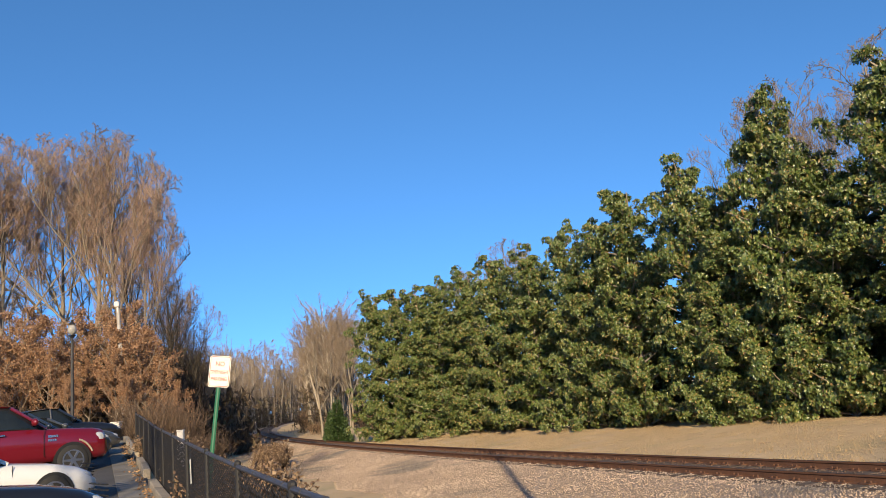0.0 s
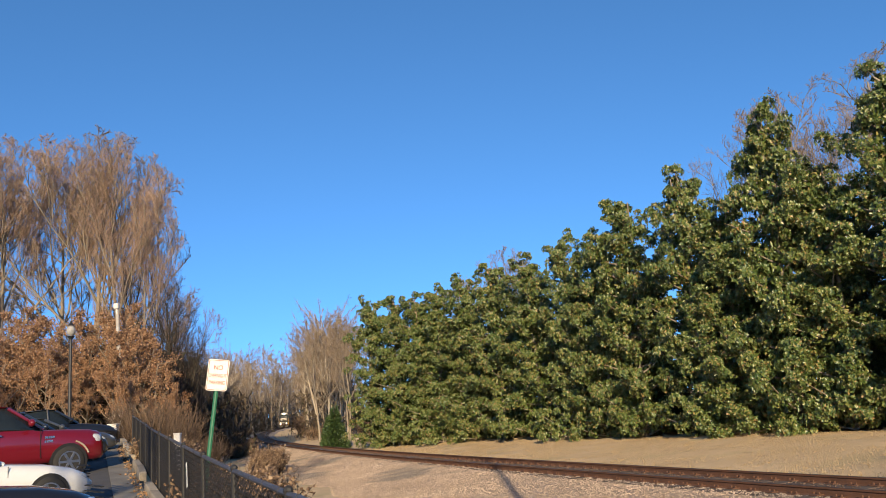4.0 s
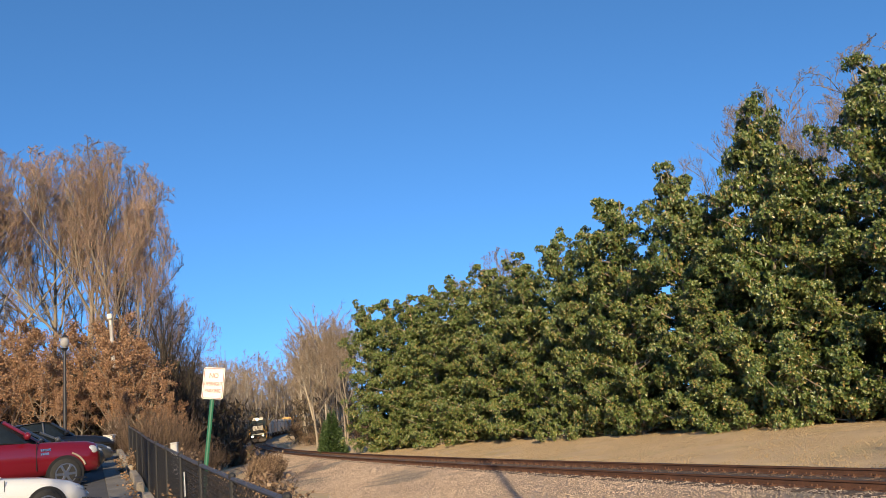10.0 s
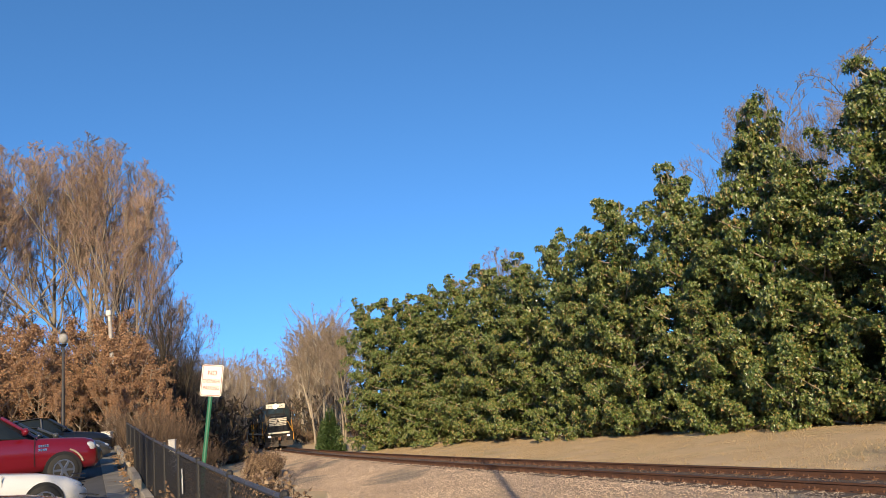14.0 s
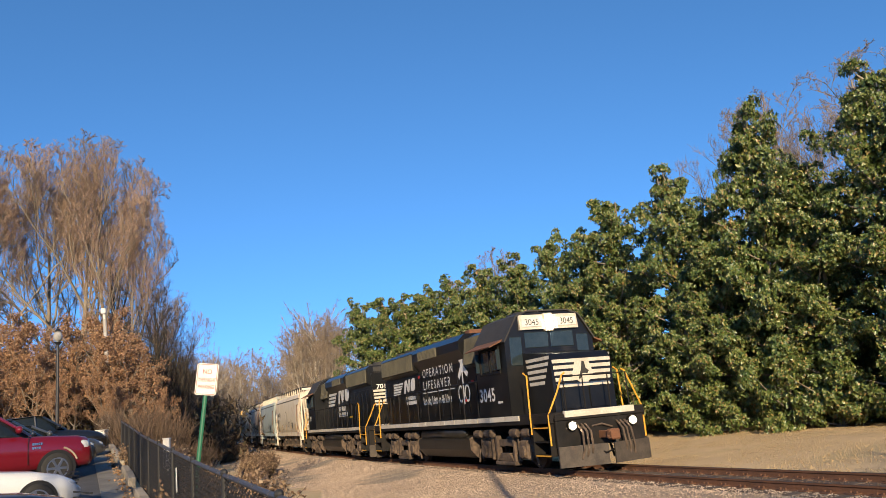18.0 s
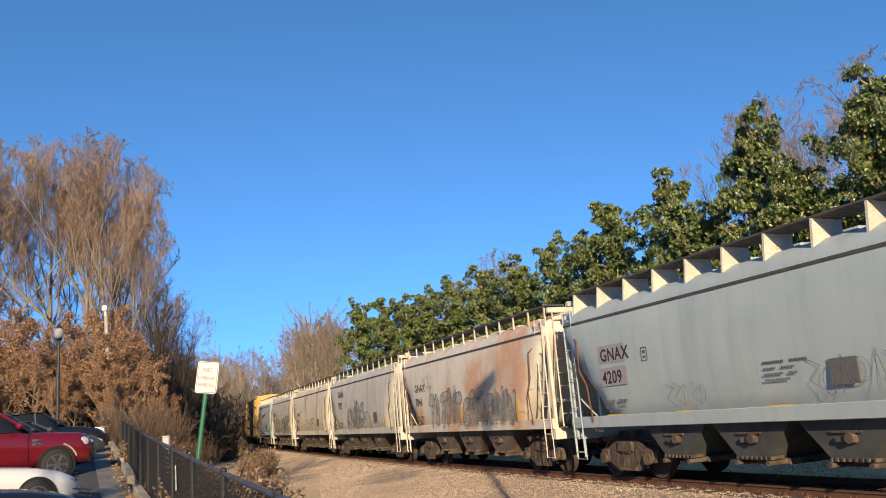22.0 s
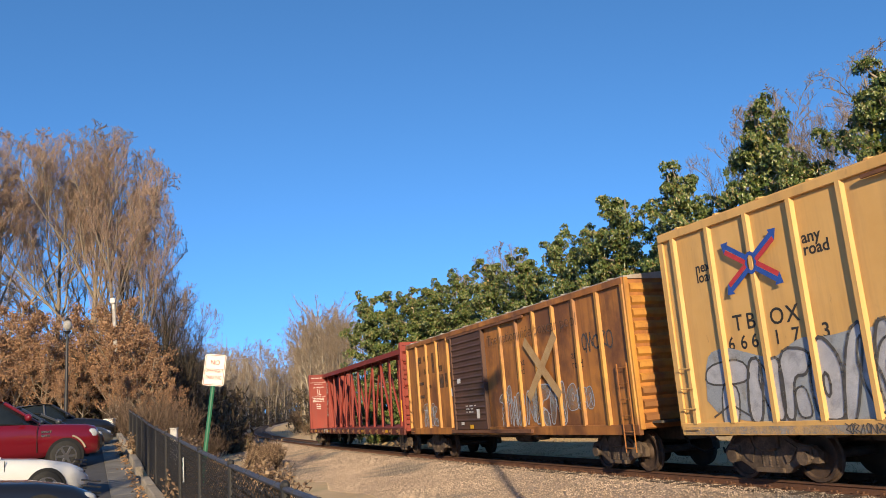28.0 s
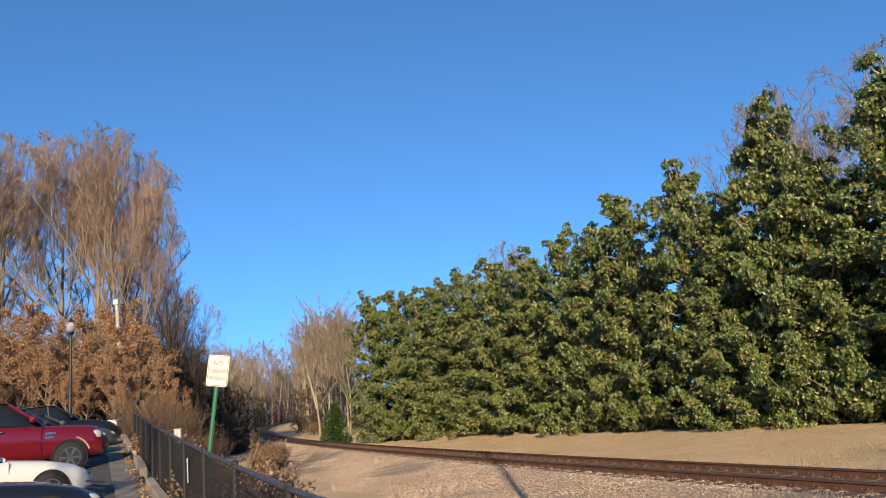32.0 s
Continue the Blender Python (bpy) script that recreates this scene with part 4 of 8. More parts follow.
    # end structures
    for s in (-1, 1):
        def cage(bm):
            for y in (-1.38, 1.38):
                box(bm, s * (h - 0.09), s * (h + 0.02), y - 0.045, y + 0.045, 1.0, 4.05, 0.01)
                box(bm, s * (h - 0.42), s * (h - 0.02), y - 0.02, y + 0.02, 3.72, 4.12, 0.008)
                prism(bm, [(s * (h - 0.06), 1.95), (s * h, 2.0), (s * (h - 1.1), 1.28), (s * (h - 1.16), 1.22)], y * 0.9 - 0.025, y * 0.9 + 0.025)
            for y in (-0.6, 0.6):
                box(bm, s * (h - 0.1), s * h, y - 0.05, y + 0.05, 1.0, 3.7)
            box(bm, s * (h - 0.14), s * (h + 0.04), -1.45, 1.45, 0.92, 1.22, 0.015)
            box(bm, s * (h - 0.1), s * (h + 0.02), -1.3, 1.3, 4.30, 4.44, 0.01)
        P("end_frame", paint, cage)
        P("slope_sheet_rib", paint, lambda bm: [prism(bm, [(s * (h - 0.02), 3.62), (s * (h - 0.12), 3.62), (s * (h - 1.9), 1.32), (s * (h - 1.8), 1.28)], y - 0.03, y + 0.03) for y in (-0.95, 0, 0.95)])
        def ladder(bm, x, y, z0, z1, along):
            ex, ey = (0.19, 0) if along == "x" else (0, 0.2)
            for k in (-1, 1):
                cyl(bm, (x + k * ex, y + k * ey, z0), (x + k * ex, y + k * ey, z1), 0.02, n=6)
            for z in np.arange(z0 + 0.12, z1, 0.36):
                cyl(bm, (x - ex, y - ey, z), (x + ex, y + ey, z), 0.014, n=5)
        for y in (-1.5, 1.5):
            P("side_ladder", paint, lambda bm: (ladder(bm, s * (h - 0.28), y, 0.5 if s * y > 0 else 0.95, 4.15, "x")))
            P("grab_iron", M_RUSTY, lambda bm: tube(bm, [(s * (h - 1.05), y * 1.02, 1.35), (s * (h - 1.05), y * 1.07, 2.2), (s * (h - 0.8), y * 1.08, 2.6), (s * (h - 0.8), y * 1.07, 3.3), (s * (h - 0.62), y * 1.03, 3.4)], 0.018, 5), "rusty bent grab rail")
        P("end_ladder", paint, lambda bm: ladder(bm, s * (h + 0.06), -s * 1.0, 1.1, 4.35, "y"))
        P("crossover_platform", M_GRATE, lambda bm: box(bm, s * (h - 0.1), s * (h + 0.32), -1.3, 1.3, 1.20, 1.25))
        P("grab_iron", paint, lambda bm: [tube(bm, [(s * (h - 0.1), y, z), (s * (h + 0.07), y, z), (s * (h + 0.07), y + 0.6, z), (s * (h - 0.1), y + 0.6, z)], 0.014, 5) for y, z in ((-1.2, 1.9), (0.5, 1.9), (-0.3, 2.6))])
        coupler(e, s * h, s)
        freight_truck(e, s * (length / 2 - 2.05))
        P("sill_step", paint, lambda bm: [tube(bm, [(s * (h - 0.1), y, 1.0), (s * (h - 0.1), y, 0.45), (s * (h - 0.5), y, 0.45), (s * (h - 0.5), y, 1.0)], 0.016, 5) for y in (-1.48, 1.48)])
    P("brake_wheel", M_UNDER, lambda bm: (tube(bm, [(h + 0.16, 0.45 + 0.28 * math.cos(a), 2.0 + 0.28 * math.sin(a)) for a in np.linspace(0, math.tau, 17)], 0.018, 5), [cyl(bm, (h + 0.16, 0.45, 2.0), (h + 0.16, 0.45 + 0.28 * math.cos(a), 2.0 + 0.28 * math.sin(a)), 0.012, n=5) for a in np.linspace(0, math.tau, 6)[:5]], cyl(bm, (h - 0.1, 0.45, 2.0), (h + 0.16, 0.45, 2.0), 0.03, n=6)))
    # roof
    if hatch == "rail":
        for s in (-1, 1):
            P("running_board", M_GRATE, lambda bm: [box(bm, -h + 0.1, h - 0.1, s * (0.70 + k * 0.1), s * (0.78 + k * 0.1), 4.50, 4.54) for k in range(6)], "dark grated running board")
            P("board_post", paint, lambda bm: [box(bm, x - 0.03, x + 0.03, s * 1.22, s * 1.26, 4.06, 4.56) for x in np.linspace(-h + 0.3, h - 0.3, 13)])
    else:
        P("running_board", M_GRATE, lambda bm: [box(bm, -h + 0.1, h - 0.1, s * (0.60 + k * 0.12), s * (0.68 + k * 0.12), 4.56, 4.60) for s in (-1, 1) for k in range(6)], "dark grated running board")
        P("board_bracket", M_CREAM, lambda bm: [prism(bm, [(s * 0.6, 4.28), (s * 1.36, 4.02), (s * 1.28, 4.56), (s * 0.6, 4.54)], x - 0.025, x + 0.025, "x") for s in (-1, 1) for x in np.linspace(-h + 0.4, h - 0.4, 11)], "whitish triangular brackets")
    P("hatch_cover", paint, lambda bm: [box(bm, x - 0.42, x + 0.42, -0.34, 0.34, 4.30, 4.42, 0.03) for x in np.linspace(-h + 1.4, h - 1.4, 8)])
    # lettering on the near flank
    y = -1.592
    lx = -h + mark[0]
    if hatch == "bracket":
        flats("paint_patch", e, NEAR(lx, y + 0.004, 2.2), M_PATCH, [rect(-0.08, -0.06, 1.05, 0.42), rect(-0.08, 0.46, 1.05, 0.42)])
    lettering("reporting_mark", marks, mark[2], e, NEAR(lx, y, mark[1]), M_INK, sx=0.95, space=1.05, bold=0.008)
    lettering("number", number, mark[2], e, NEAR(lx, y, mark[1] - mark[2] * 1.3), M_INK, sx=0.95, space=1.05, bold=0.008)
    bars(e, NEAR(lx, y + 0.01, 1.62), [(0.14, 0.06, [0.12, 0.16, 0.36]), (0.0, 0.06, [0.1, 0.14, 0.3])], M_PANELG, "stencil_bar")
    bars(e, NEAR(0.9, y + 0.005, 1.9), [(0.3, 0.05, [0.5, 0.4]), (0.2, 0.04, [0.3, 0.3]), (0.1, 0.04, [0.45, 0.2]), (0.0, 0.04, [0.6])], M_PANELG, "stencil_bar")
    bars(e, NEAR(-h + 1.2, -1.505, 1.10), [(0, 0.05, [0.2])], M_PANELG, "stencil_bar")
    flats("data_panel", e, NEAR(h - 3.6, y, 1.75), M_PANELG, [rect(0, 0, 0.55, 0.42)])
    flats("small_label", e, NEAR(lx + 1.6, y - 0.001, 2.6), M_PANELG, stroke([(0, 0), (0.2, 0), (0.2, 0.28), (0, 0.28), (0, 0)], 0.016) + [rect(0.05, 0.16, 0.1, 0.06), rect(0.05, 0.06, 0.1, 0.04)])
    if reflect == "tall":
        for x in np.linspace(-h + 1.95, h - 1.9, 5):
            flats("reflector", e, NEAR(x, -1.585 if x > -h + 2 else -1.56, 1.5), M_REFL, [[(0, 0), (0.12, 0), (0.06, 0.55), (-0.06, 0.55)]])
    else:
        for x in np.linspace(-h + 1.6, h - 2.6, 4):
            flats("reflector", e, NEAR(x, -1.47, 1.40), M_REFL, [rect(0, 0, 0.6, 0.09)])
    rng = random.Random(tag_seed)
    for kind, x, z, w_, hh in tags:
        if kind == "tag":
            flats("sprayed_tag", e, NEAR(x, y - 0.003, z), M_FADLINE, scrawl(rng, w_, hh, hh * 0.035))
        else:
            f_, l_ = bubble(rng, w_, hh)
            flats("sprayed_fill", e, NEAR(x, y - 0.003, z), M_FADED, f_)
            flats("sprayed_outline", e, NEAR(x, y - 0.006, z), M_FADLINE if kind == "fat" else M_SPRAY, l_)
    return e


def corrugated_end(bm, x, s, z0, z1, w, n):
    for i in range(n):
        z = z0 + (z1 - z0) * (i + 0.5) / n
        prism(bm, [(x, z - 0.11), (x + s * 0.07, z - 0.05), (x + s * 0.07, z + 0.05), (x, z + 0.11)], -w, w)


def boxcar_shell(e, paint, L, z0, z1, w, door, roofm, trim=None):
    P = lambda n, mt, f, lb="", sm=False: piece(n, e, mt, f, lb, smooth_shade=sm)
    h, trim = L / 2, trim or paint
    P("body", paint, lambda bm: box(bm, -h, h, -w, w, z0, z1, 0.03))
    P("roof", roofm, lambda bm: (prism(bm, [(-w - 0.03, z1 - 0.04), (w + 0.03, z1 - 0.04), (w + 0.03, z1 + 0.03), (0, z1 + 0.16), (-w - 0.03, z1 + 0.03)], -h - 0.05, h + 0.05, "x"), [prism(bm, [(-w - 0.035, z1 + 0.02), (w + 0.035, z1 + 0.02), (w + 0.035, z1 + 0.06), (0, z1 + 0.2), (-w - 0.035, z1 + 0.06)], x - 0.04, x + 0.04, "x") for x in np.linspace(-h + 0.6, h - 0.6, int(L / 1.1))]), "weathered ribbed metal roof")
    for s in (-1, 1):
        P("top_rail", paint, lambda bm: box(bm, -h, h, s * w, s * (w + 0.07), z1 - 0.16, z1, 0.01))
        P("side_sill", paint, lambda bm: box(bm, -h, h, s * (w - 0.05), s * (w + 0.06), z0 - 0.12, z0 + 0.12, 0.01))
        xs2 = [x for x in (np.arange(-h + 0.44, h - 0.2, 1.05) if z1 > 4.8 else np.linspace(-h + 0.06, h - 0.06, int(L / 1.02))) if not (door[0] - 0.2 < x < door[1] + 0.2)]
        for x in xs2:
            me = shared("post_%.2f_%s" % (z1, trim.name), lambda bm: prism(bm, [(-0.075, 0), (-0.045, 0.075), (0.045, 0.075), (0.075, 0)], 0.1, z1 - z0 - 0.15, "z"), trim)
            put("side_post", me, e, pose(x, s * w, z0, 0, 0, 0 if s > 0 else 180))
        P("end_wall", trim, lambda bm: corrugated_end(bm, s * h, s, z0 + 0.1, z1 - 0.1, w - 0.12, 11))
        P("corner_post", trim, lambda bm: [box(bm, s * (h - 0.1), s * (h + 0.06), y - 0.06, y + 0.06, z0, z1, 0.01) for y in (-w + 0.02, w - 0.02)])
        def lad(bm):
            x, y = s * (h - 0.35), -s * (w + 0.1)
            for k in (-0.2, 0.2):
                cyl(bm, (x + k, y, z0 - 0.5), (x + k, y, z0 + 1.5), 0.016, n=5)
            for z in np.arange(z0 - 0.4, z0 + 1.5, 0.36):
                cyl(bm, (x - 0.2, y, z), (x + 0.2, y, z), 0.014, n=5)
            x, y = s * (h - 0.35), s * (w + 0.1)
            for z in np.arange(z0, z0 + 1.3, 0.4):
                cyl(bm, (x - 0.2, y, z), (x + 0.2, y, z), 0.014, n=5)
        P("ladder", paint, lad)
        P("crossover_platform", M_GRATE, lambda bm: box(bm, s * h, s * (h + 0.35), -1.2, 1.2, 1.12, 1.17))
        coupler(e, s * (h - 0.1), s)
        freight_truck(e, s * (h - 1.75))
    P("centre_sill", M_UNDER, lambda bm: (box(bm, -h, h, -0.25, 0.25, 0.68, z0 - 0.02, 0.02), [box(bm, x - 0.08, x + 0.08, -w + 0.1, w - 0.1, 0.82, z0 - 0.05) for x in np.linspace(-h + 3.5, h - 3.5, 6)]))
    P("brake_gear", M_UNDER, lambda bm: (cyl(bm, (-0.6, -0.3, 0.72), (0.5, -0.3, 0.72), 0.17, n=10), box(bm, 1.0, 1.5, -0.6, -0.3, 0.65, 0.9, 0.03), tube(bm, [(-h + 3, -0.9, 0.85), (0, -0.9, 0.8), (h - 3, -0.9, 0.85)], 0.025, 5)))
    return P


M_ROD = mat("scuffed_steel_rod", (0.22, 0.21, 0.2), (0.1, 0.095, 0.09), rough=0.6, scale=3)


def tall_boxcar(L):
    e = tagged(empty("boxcar"), "tall tan-yellow boxcar with black plug doors and sprayed lower flank", "boxcar", group="boxcars of the train")
    h, w, z0, z1 = L / 2 - 0.62, 1.5, 1.0, 5.05
    d0, d1 = -2.3, 2.3
    P = boxcar_shell(e, M_BOX_YEL, h * 2, z0, z1, w, (d0, d1), M_BOX_YEL)
    for s in (-1, 1):
        for a, b in ((d0, 0.0), (0.0, d1)):
            dr = P("plug_door", M_DOOR, lambda bm: (box(bm, a + 0.02, b - 0.02, s * (w - 0.02), s * (w + 0.05), z0 + 0.02, z1 - 0.2, 0.01), [box(bm, x - 0.03, x + 0.03, s * (w + 0.05), s * (w + 0.10), z0 + 0.1, z1 - 0.3) for x in (a + 0.1, b - 0.1)], [box(bm, a + 0.05, b - 0.05, s * (w + 0.05), s * (w + 0.08), z, z + 0.07) for z in (1.15, 1.95, 2.75, 3.95, 4.7)]), "black plug door with lock rods")
            def rods(bm):
                for x in (a + 0.52, b - 0.48):
                    cyl(bm, (x, s * (w + 0.13), z0 + 0.05), (x, s * (w + 0.13), z1 - 0.22), 0.016, n=6)
                box(bm, (a + b) / 2 - 0.25, (a + b) / 2 + 0.25, s * (w + 0.1), s * (w + 0.16), 2.0, 2.08)
            piece("lock_rod", dr, M_ROD, rods)
        P("door_track", M_RUSTY, lambda bm: (box(bm, d0 - 2.4, d1 + 2.4, s * (w + 0.06), s * (w + 0.14), z0 - 0.05, z0 + 0.03), box(bm, d0 - 2.4, d1 + 2.4, s * (w + 0.06), s * (w + 0.12), z1 - 0.26, z1 - 0.2)))
    y = -w - 0.06
    for body, x, z, sz in (("-IMPORTANT-", -1.16, 4.49, 0.12), ("CLOSE THIS DOOR", -1.16, 4.37, 0.12), ("BEFORE CLOSING", -1.16, 4.25, 0.12), ("MAIN DOOR", -1.16, 4.13, 0.12), ("CLOSE AND LOCK", 1.16, 4.50, 0.135), ("BOTH DOORS", 1.16, 4.37, 0.135), ("BEFORE", 1.16, 4.24, 0.135), ("MOVING CAR", 1.16, 4.11, 0.135)):
        lettering("door_notice", body, sz, e, NEAR(x, y, z), M_WHITE, "CENTER", bold=0.003)
    bars(e, NEAR(1.5, y, 3.1), [(0.12, 0.05, [0.22, 0.16]), (0.0, 0.05, [0.3, 0.14])])
    bars(e, NEAR(0.15, y, 3.1), [(0.2, 0.04, [0.2]), (0.1, 0.04, [0.16]), (0, 0.04, [0.2])])
    bars(e, NEAR(0.95, y, 2.05), [(0.1, 0.04, [0.3]), (0, 0.04, [0.2])])
    flats("door_label", e, NEAR(1.1, y, 1.7), M_WHITE, ring(0.06, 0.22, 0.05, 0.07, 0.03) + [rect(0, 0, 0.13, 0.1)])
    flats("door_label", e, NEAR(-1.25, y, 1.7), M_WHITE, ring(0.06, 0.22, 0.05, 0.07, 0.03) + [rect(0, 0, 0.13, 0.1)])
    flats("door_label", e, NEAR(-0.9, y, 2.85), M_WHITE, [rect(0, 0, 0.3, 0.14), rect(0.08, -0.25, 0.1, 0.12), rect(0.14, 0.14, 0.1, 0.12)])
    flats("sprayed_tag", e, NEAR(-1.75, y, 2.95), M_FADED, scrawl(random.Random(3), 0.5, 0.5, 0.03))
    y = -w - 0.005
    for body, x, z in (("next", 0.98, 4.06), ("load", 0.98, 3.86), ("any", 3.70, 4.07), ("road", 3.70, 3.86)):
        lettering("slogan", body, 0.29, e, NEAR(-h + x, y, z), M_INK, bold=0.006)
    for body, x in (("T", 1.80), ("B", 2.14), ("O", 2.72), ("X", 3.10)):
        lettering("reporting_mark", body, 0.42, e, NEAR(-h + x, y, 2.80), M_INK, bold=0.004)
    for i, body in enumerate("666173"):
        lettering("number", body, 0.36, e, NEAR(-h + (1.60, 1.92, 2.20, 2.74, 3.16, 3.80)[i], y, 2.45), M_INK, bold=0.004)
    # crossing arrows: every arm has a blue and a red stripe
    at = NEAR(-h + 2.55, -w - 0.079, 3.97) @ Matrix.Scale(0.8, 4)
    blue, red = [], []
    for sx, sz in ((1, 1), (-1, 1), (-1, -1), (1, -1)):
        d = Vector((sx * 0.80, sz * 0.50)).normalized()
        n = Vector((-d.y, d.x)) * (1 if sx > 0 else -1)
        k = 1 if sz > 0 else -1
        p = lambda r, o: tuple(d * r + n * o)
        blue.append([p(0.16, 0.0), p(0.95, 0.0), p(0.95, 0.12 * k), p(0.16, 0.12 * k)])
        red.append([p(0.16, -0.12 * k), p(0.86, -0.12 * k), p(0.86, -0.005 * k), p(0.16, -0.005 * k)])
        blue.append([p(0.86, 0.20 * k), p(0.86, -0.12 * k), p(1.06, 0.06 * k)])
    flats("arrow_emblem", e, at, M_BLUE, blue + ring(0, 0, 0.15, 0.22, 0.08))
    flats("arrow_emblem", e, at @ pose(0, 0, 0.002), M_RED, red)
    rng = random.Random(5)
    for x, wd in ((-h + 0.9, 5.4), (d1 + 0.4, 4.6)):
        top = [(wd * (1 - k / 9), 1.32 + rng.uniform(-0.22, 0.16)) for k in range(10)]
        flats("sprayed_ground", e, NEAR(x, -w - 0.009, 1.08), M_PALESPRAY, [rounded_poly([(-0.15, 0.0), (wd + 0.1, 0.0)] + top)])
        f_, l_ = bubble(rng, wd, 1.35)
        flats("sprayed_fill", e, NEAR(x, -w - 0.012, 1.08), M_SILVER, f_)
        flats("sprayed_outline", e, NEAR(x, -w - 0.016, 1.08), M_SPRAY, l_)
    f_, l_ = bubble(rng, 4.2, 1.1)
    flats("sprayed_fill", e, NEAR(d0 + 0.2, -w - 0.083, 1.1), M_SPRAYB, f_)
    flats("sprayed_outline", e, NEAR(d0 + 0.2, -w - 0.087, 1.1), M_SPRAY, l_)
    flats("sprayed_fill", e, NEAR(-h + 0.1, -w - 0.064, 0.90), M_FADED, [rect(0, 0, 2 * h - 0.2, 0.14)])
    flats("sprayed_tag", e, NEAR(-h + 4.0, -w - 0.07, 0.9), M_SPRAY, scrawl(rng, 1.6, 0.16, 0.02))
    flats("latch_plate", e, NEAR(-h + 5.6, -w - 0.02, 1.35), M_BOX_ORA, [rect(0, 0, 0.28, 0.5)])
    return e


def rusty_boxcar(L):
    e = tagged(empty("boxcar"), "rust-stained orange boxcar with brown louvred door and faded lettering", "boxcar", group="boxcars of the train")
    h, w, z0, z1 = L / 2 - 0.55, 1.5, 1.0, 4.45
    d0, d1 = -2.9, -0.1
    P = boxcar_shell(e, M_BOX_ORA, h * 2, z0, z1, w, (d0, d1), M_ROOFM, M_BOX_END)
    for s in (-1, 1):
        P("sliding_door", M_DOOR_BR, lambda bm: (box(bm, d0, d1, s * w, s * (w + 0.09), z0 + 0.05, z1 - 0.25, 0.01), [prism(bm, [(s * (w + 0.09), z), (s * (w + 0.13), z + 0.05), (s * (w + 0.09), z + 0.11)], d0 + 0.1, d1 - 0.1, "x") for z in np.arange(1.3, 4.1, 0.2)], [box(bm, x - 0.05, x + 0.05, s * (w + 0.08), s * (w + 0.14), z0 + 0.05, z1 - 0.25) for x in (d0 + 0.05, d1 - 0.05)]), "dark brown sliding door with horizontal ribs")
        P("door_track", M_RUSTY, lambda bm: (box(bm, d0 - 0.3, d1 + 3.0, s * (w + 0.06), s * (w + 0.15), z0 - 0.06, z0 + 0.04), box(bm, d0 - 0.3, d1 + 3.0, s * (w + 0.06), s * (w + 0.13), z1 - 0.25, z1 - 0.18)))
    y = -w - 0.006
    lettering("slogan", "The nationwide boxcar pool", 0.46, e, NEAR(0.25, -w - 0.08, 3.62), M_GHOSTDARK, sx=1.06)
    lettering("slogan", "next", 0.3, e, NEAR(2.05, y, 2.85), M_INK)
    lettering("slogan", "load", 0.3, e, NEAR(2.05, y, 2.6), M_INK)
    lettering("slogan", "any", 0.3, e, NEAR(5.3, y, 2.8), M_INK)
    lettering("slogan", "road", 0.3, e, NEAR(5.3, y, 2.55), M_INK)
    flats("faded_cross", e, NEAR(2.9, -w - 0.082, 1.95), M_GHOST, stroke([(0, 0), (1.7, 1.5)], 0.28) + stroke([(0, 1.5), (0.8, 0.78)], 0.28) + stroke([(0.9, 0.7), (1.7, 0)], 0.28))
    # remains of large block lettering between the posts
    flats("faded_block", e, NEAR(-h + 1.1, y, 2.55), M_GHOSTDARK, [rect(0, 0.55, 0.28, 0.75), rect(0.28, 1.05, 0.3, 0.25), rect(0.85, 0.6, 0.5, 0.2), rect(0.85, 1.1, 0.5, 0.2), rect(1.2, 0.6, 0.2, 0.7), rect(1.75, 0.6, 0.25, 0.75), rect(2.3, 0.6, 0.26, 1.05), rect(2.56, 0.6, 0.25, 0.22)])
    flats("faded_block", e, NEAR(-h + 1.1, y, 2.0), M_GHOSTDARK, [rect(0, 0.25, 0.7, 0.12), rect(0.0, 0.75, 0.7, 0.12), rect(0.95, 0.6, 0.6, 0.12), rect(2.3, 0.55, 0.6, 0.5), rect(3.05, 0.55, 0.7, 0.5), rect(4.1, 0.7, 0.5, 0.45)])
    lettering("reporting_mark", "R  OX", 0.36, e, NEAR(-h + 1.15, y, 2.05), M_GHOSTDARK)
    flats("number_patch", e, NEAR(-h + 1.05, y, 1.62), M_BOX_END, [rect(0, 0, 0.62, 0.36), rect(0.75, 0, 0.8, 0.36)])
    lettering("number", "43", 0.28, e, NEAR(-h + 1.3, y - 0.004, 1.7), M_INK)
    lettering("number", "154", 0.28, e, NEAR(-h + 1.85, y - 0.004, 1.7), M_INK)
    flats("pasted_notice", e, NEAR(-h + 4.6, y - 0.004, 2.2), M_WHITE, [rect(0, 0, 0.35, 0.3), rect(0.7, -0.5, 0.4, 0.2), rect(0.6, 0.9, 0.4, 0.25)])
    rng = random.Random(11)
    for x, wd, hh, z in ((-h + 1.5, 1.6, 0.85, 1.2), (0.6, 2.2, 1.0, 1.15), (3.0, 1.6, 1.2, 1.15), (4.9, 1.2, 0.7, 1.5)):
        f_, l_ = bubble(rng, wd, hh)
        flats("sprayed_fill", e, NEAR(x, y - 0.004, z), M_FADED, f_)
        flats("sprayed_outline", e, NEAR(x, y - 0.008, z), M_SILVER, l_)
    flats("sprayed_tag", e, NEAR(5.9, y, 2.9), M_SPRAY, scrawl(rng, 1.2, 0.5, 0.05))
    flats("reflector", e, NEAR(-1.5, -w - 0.15, 1.08), M_REFL, [rect(0, 0, 0.3, 0.12)])
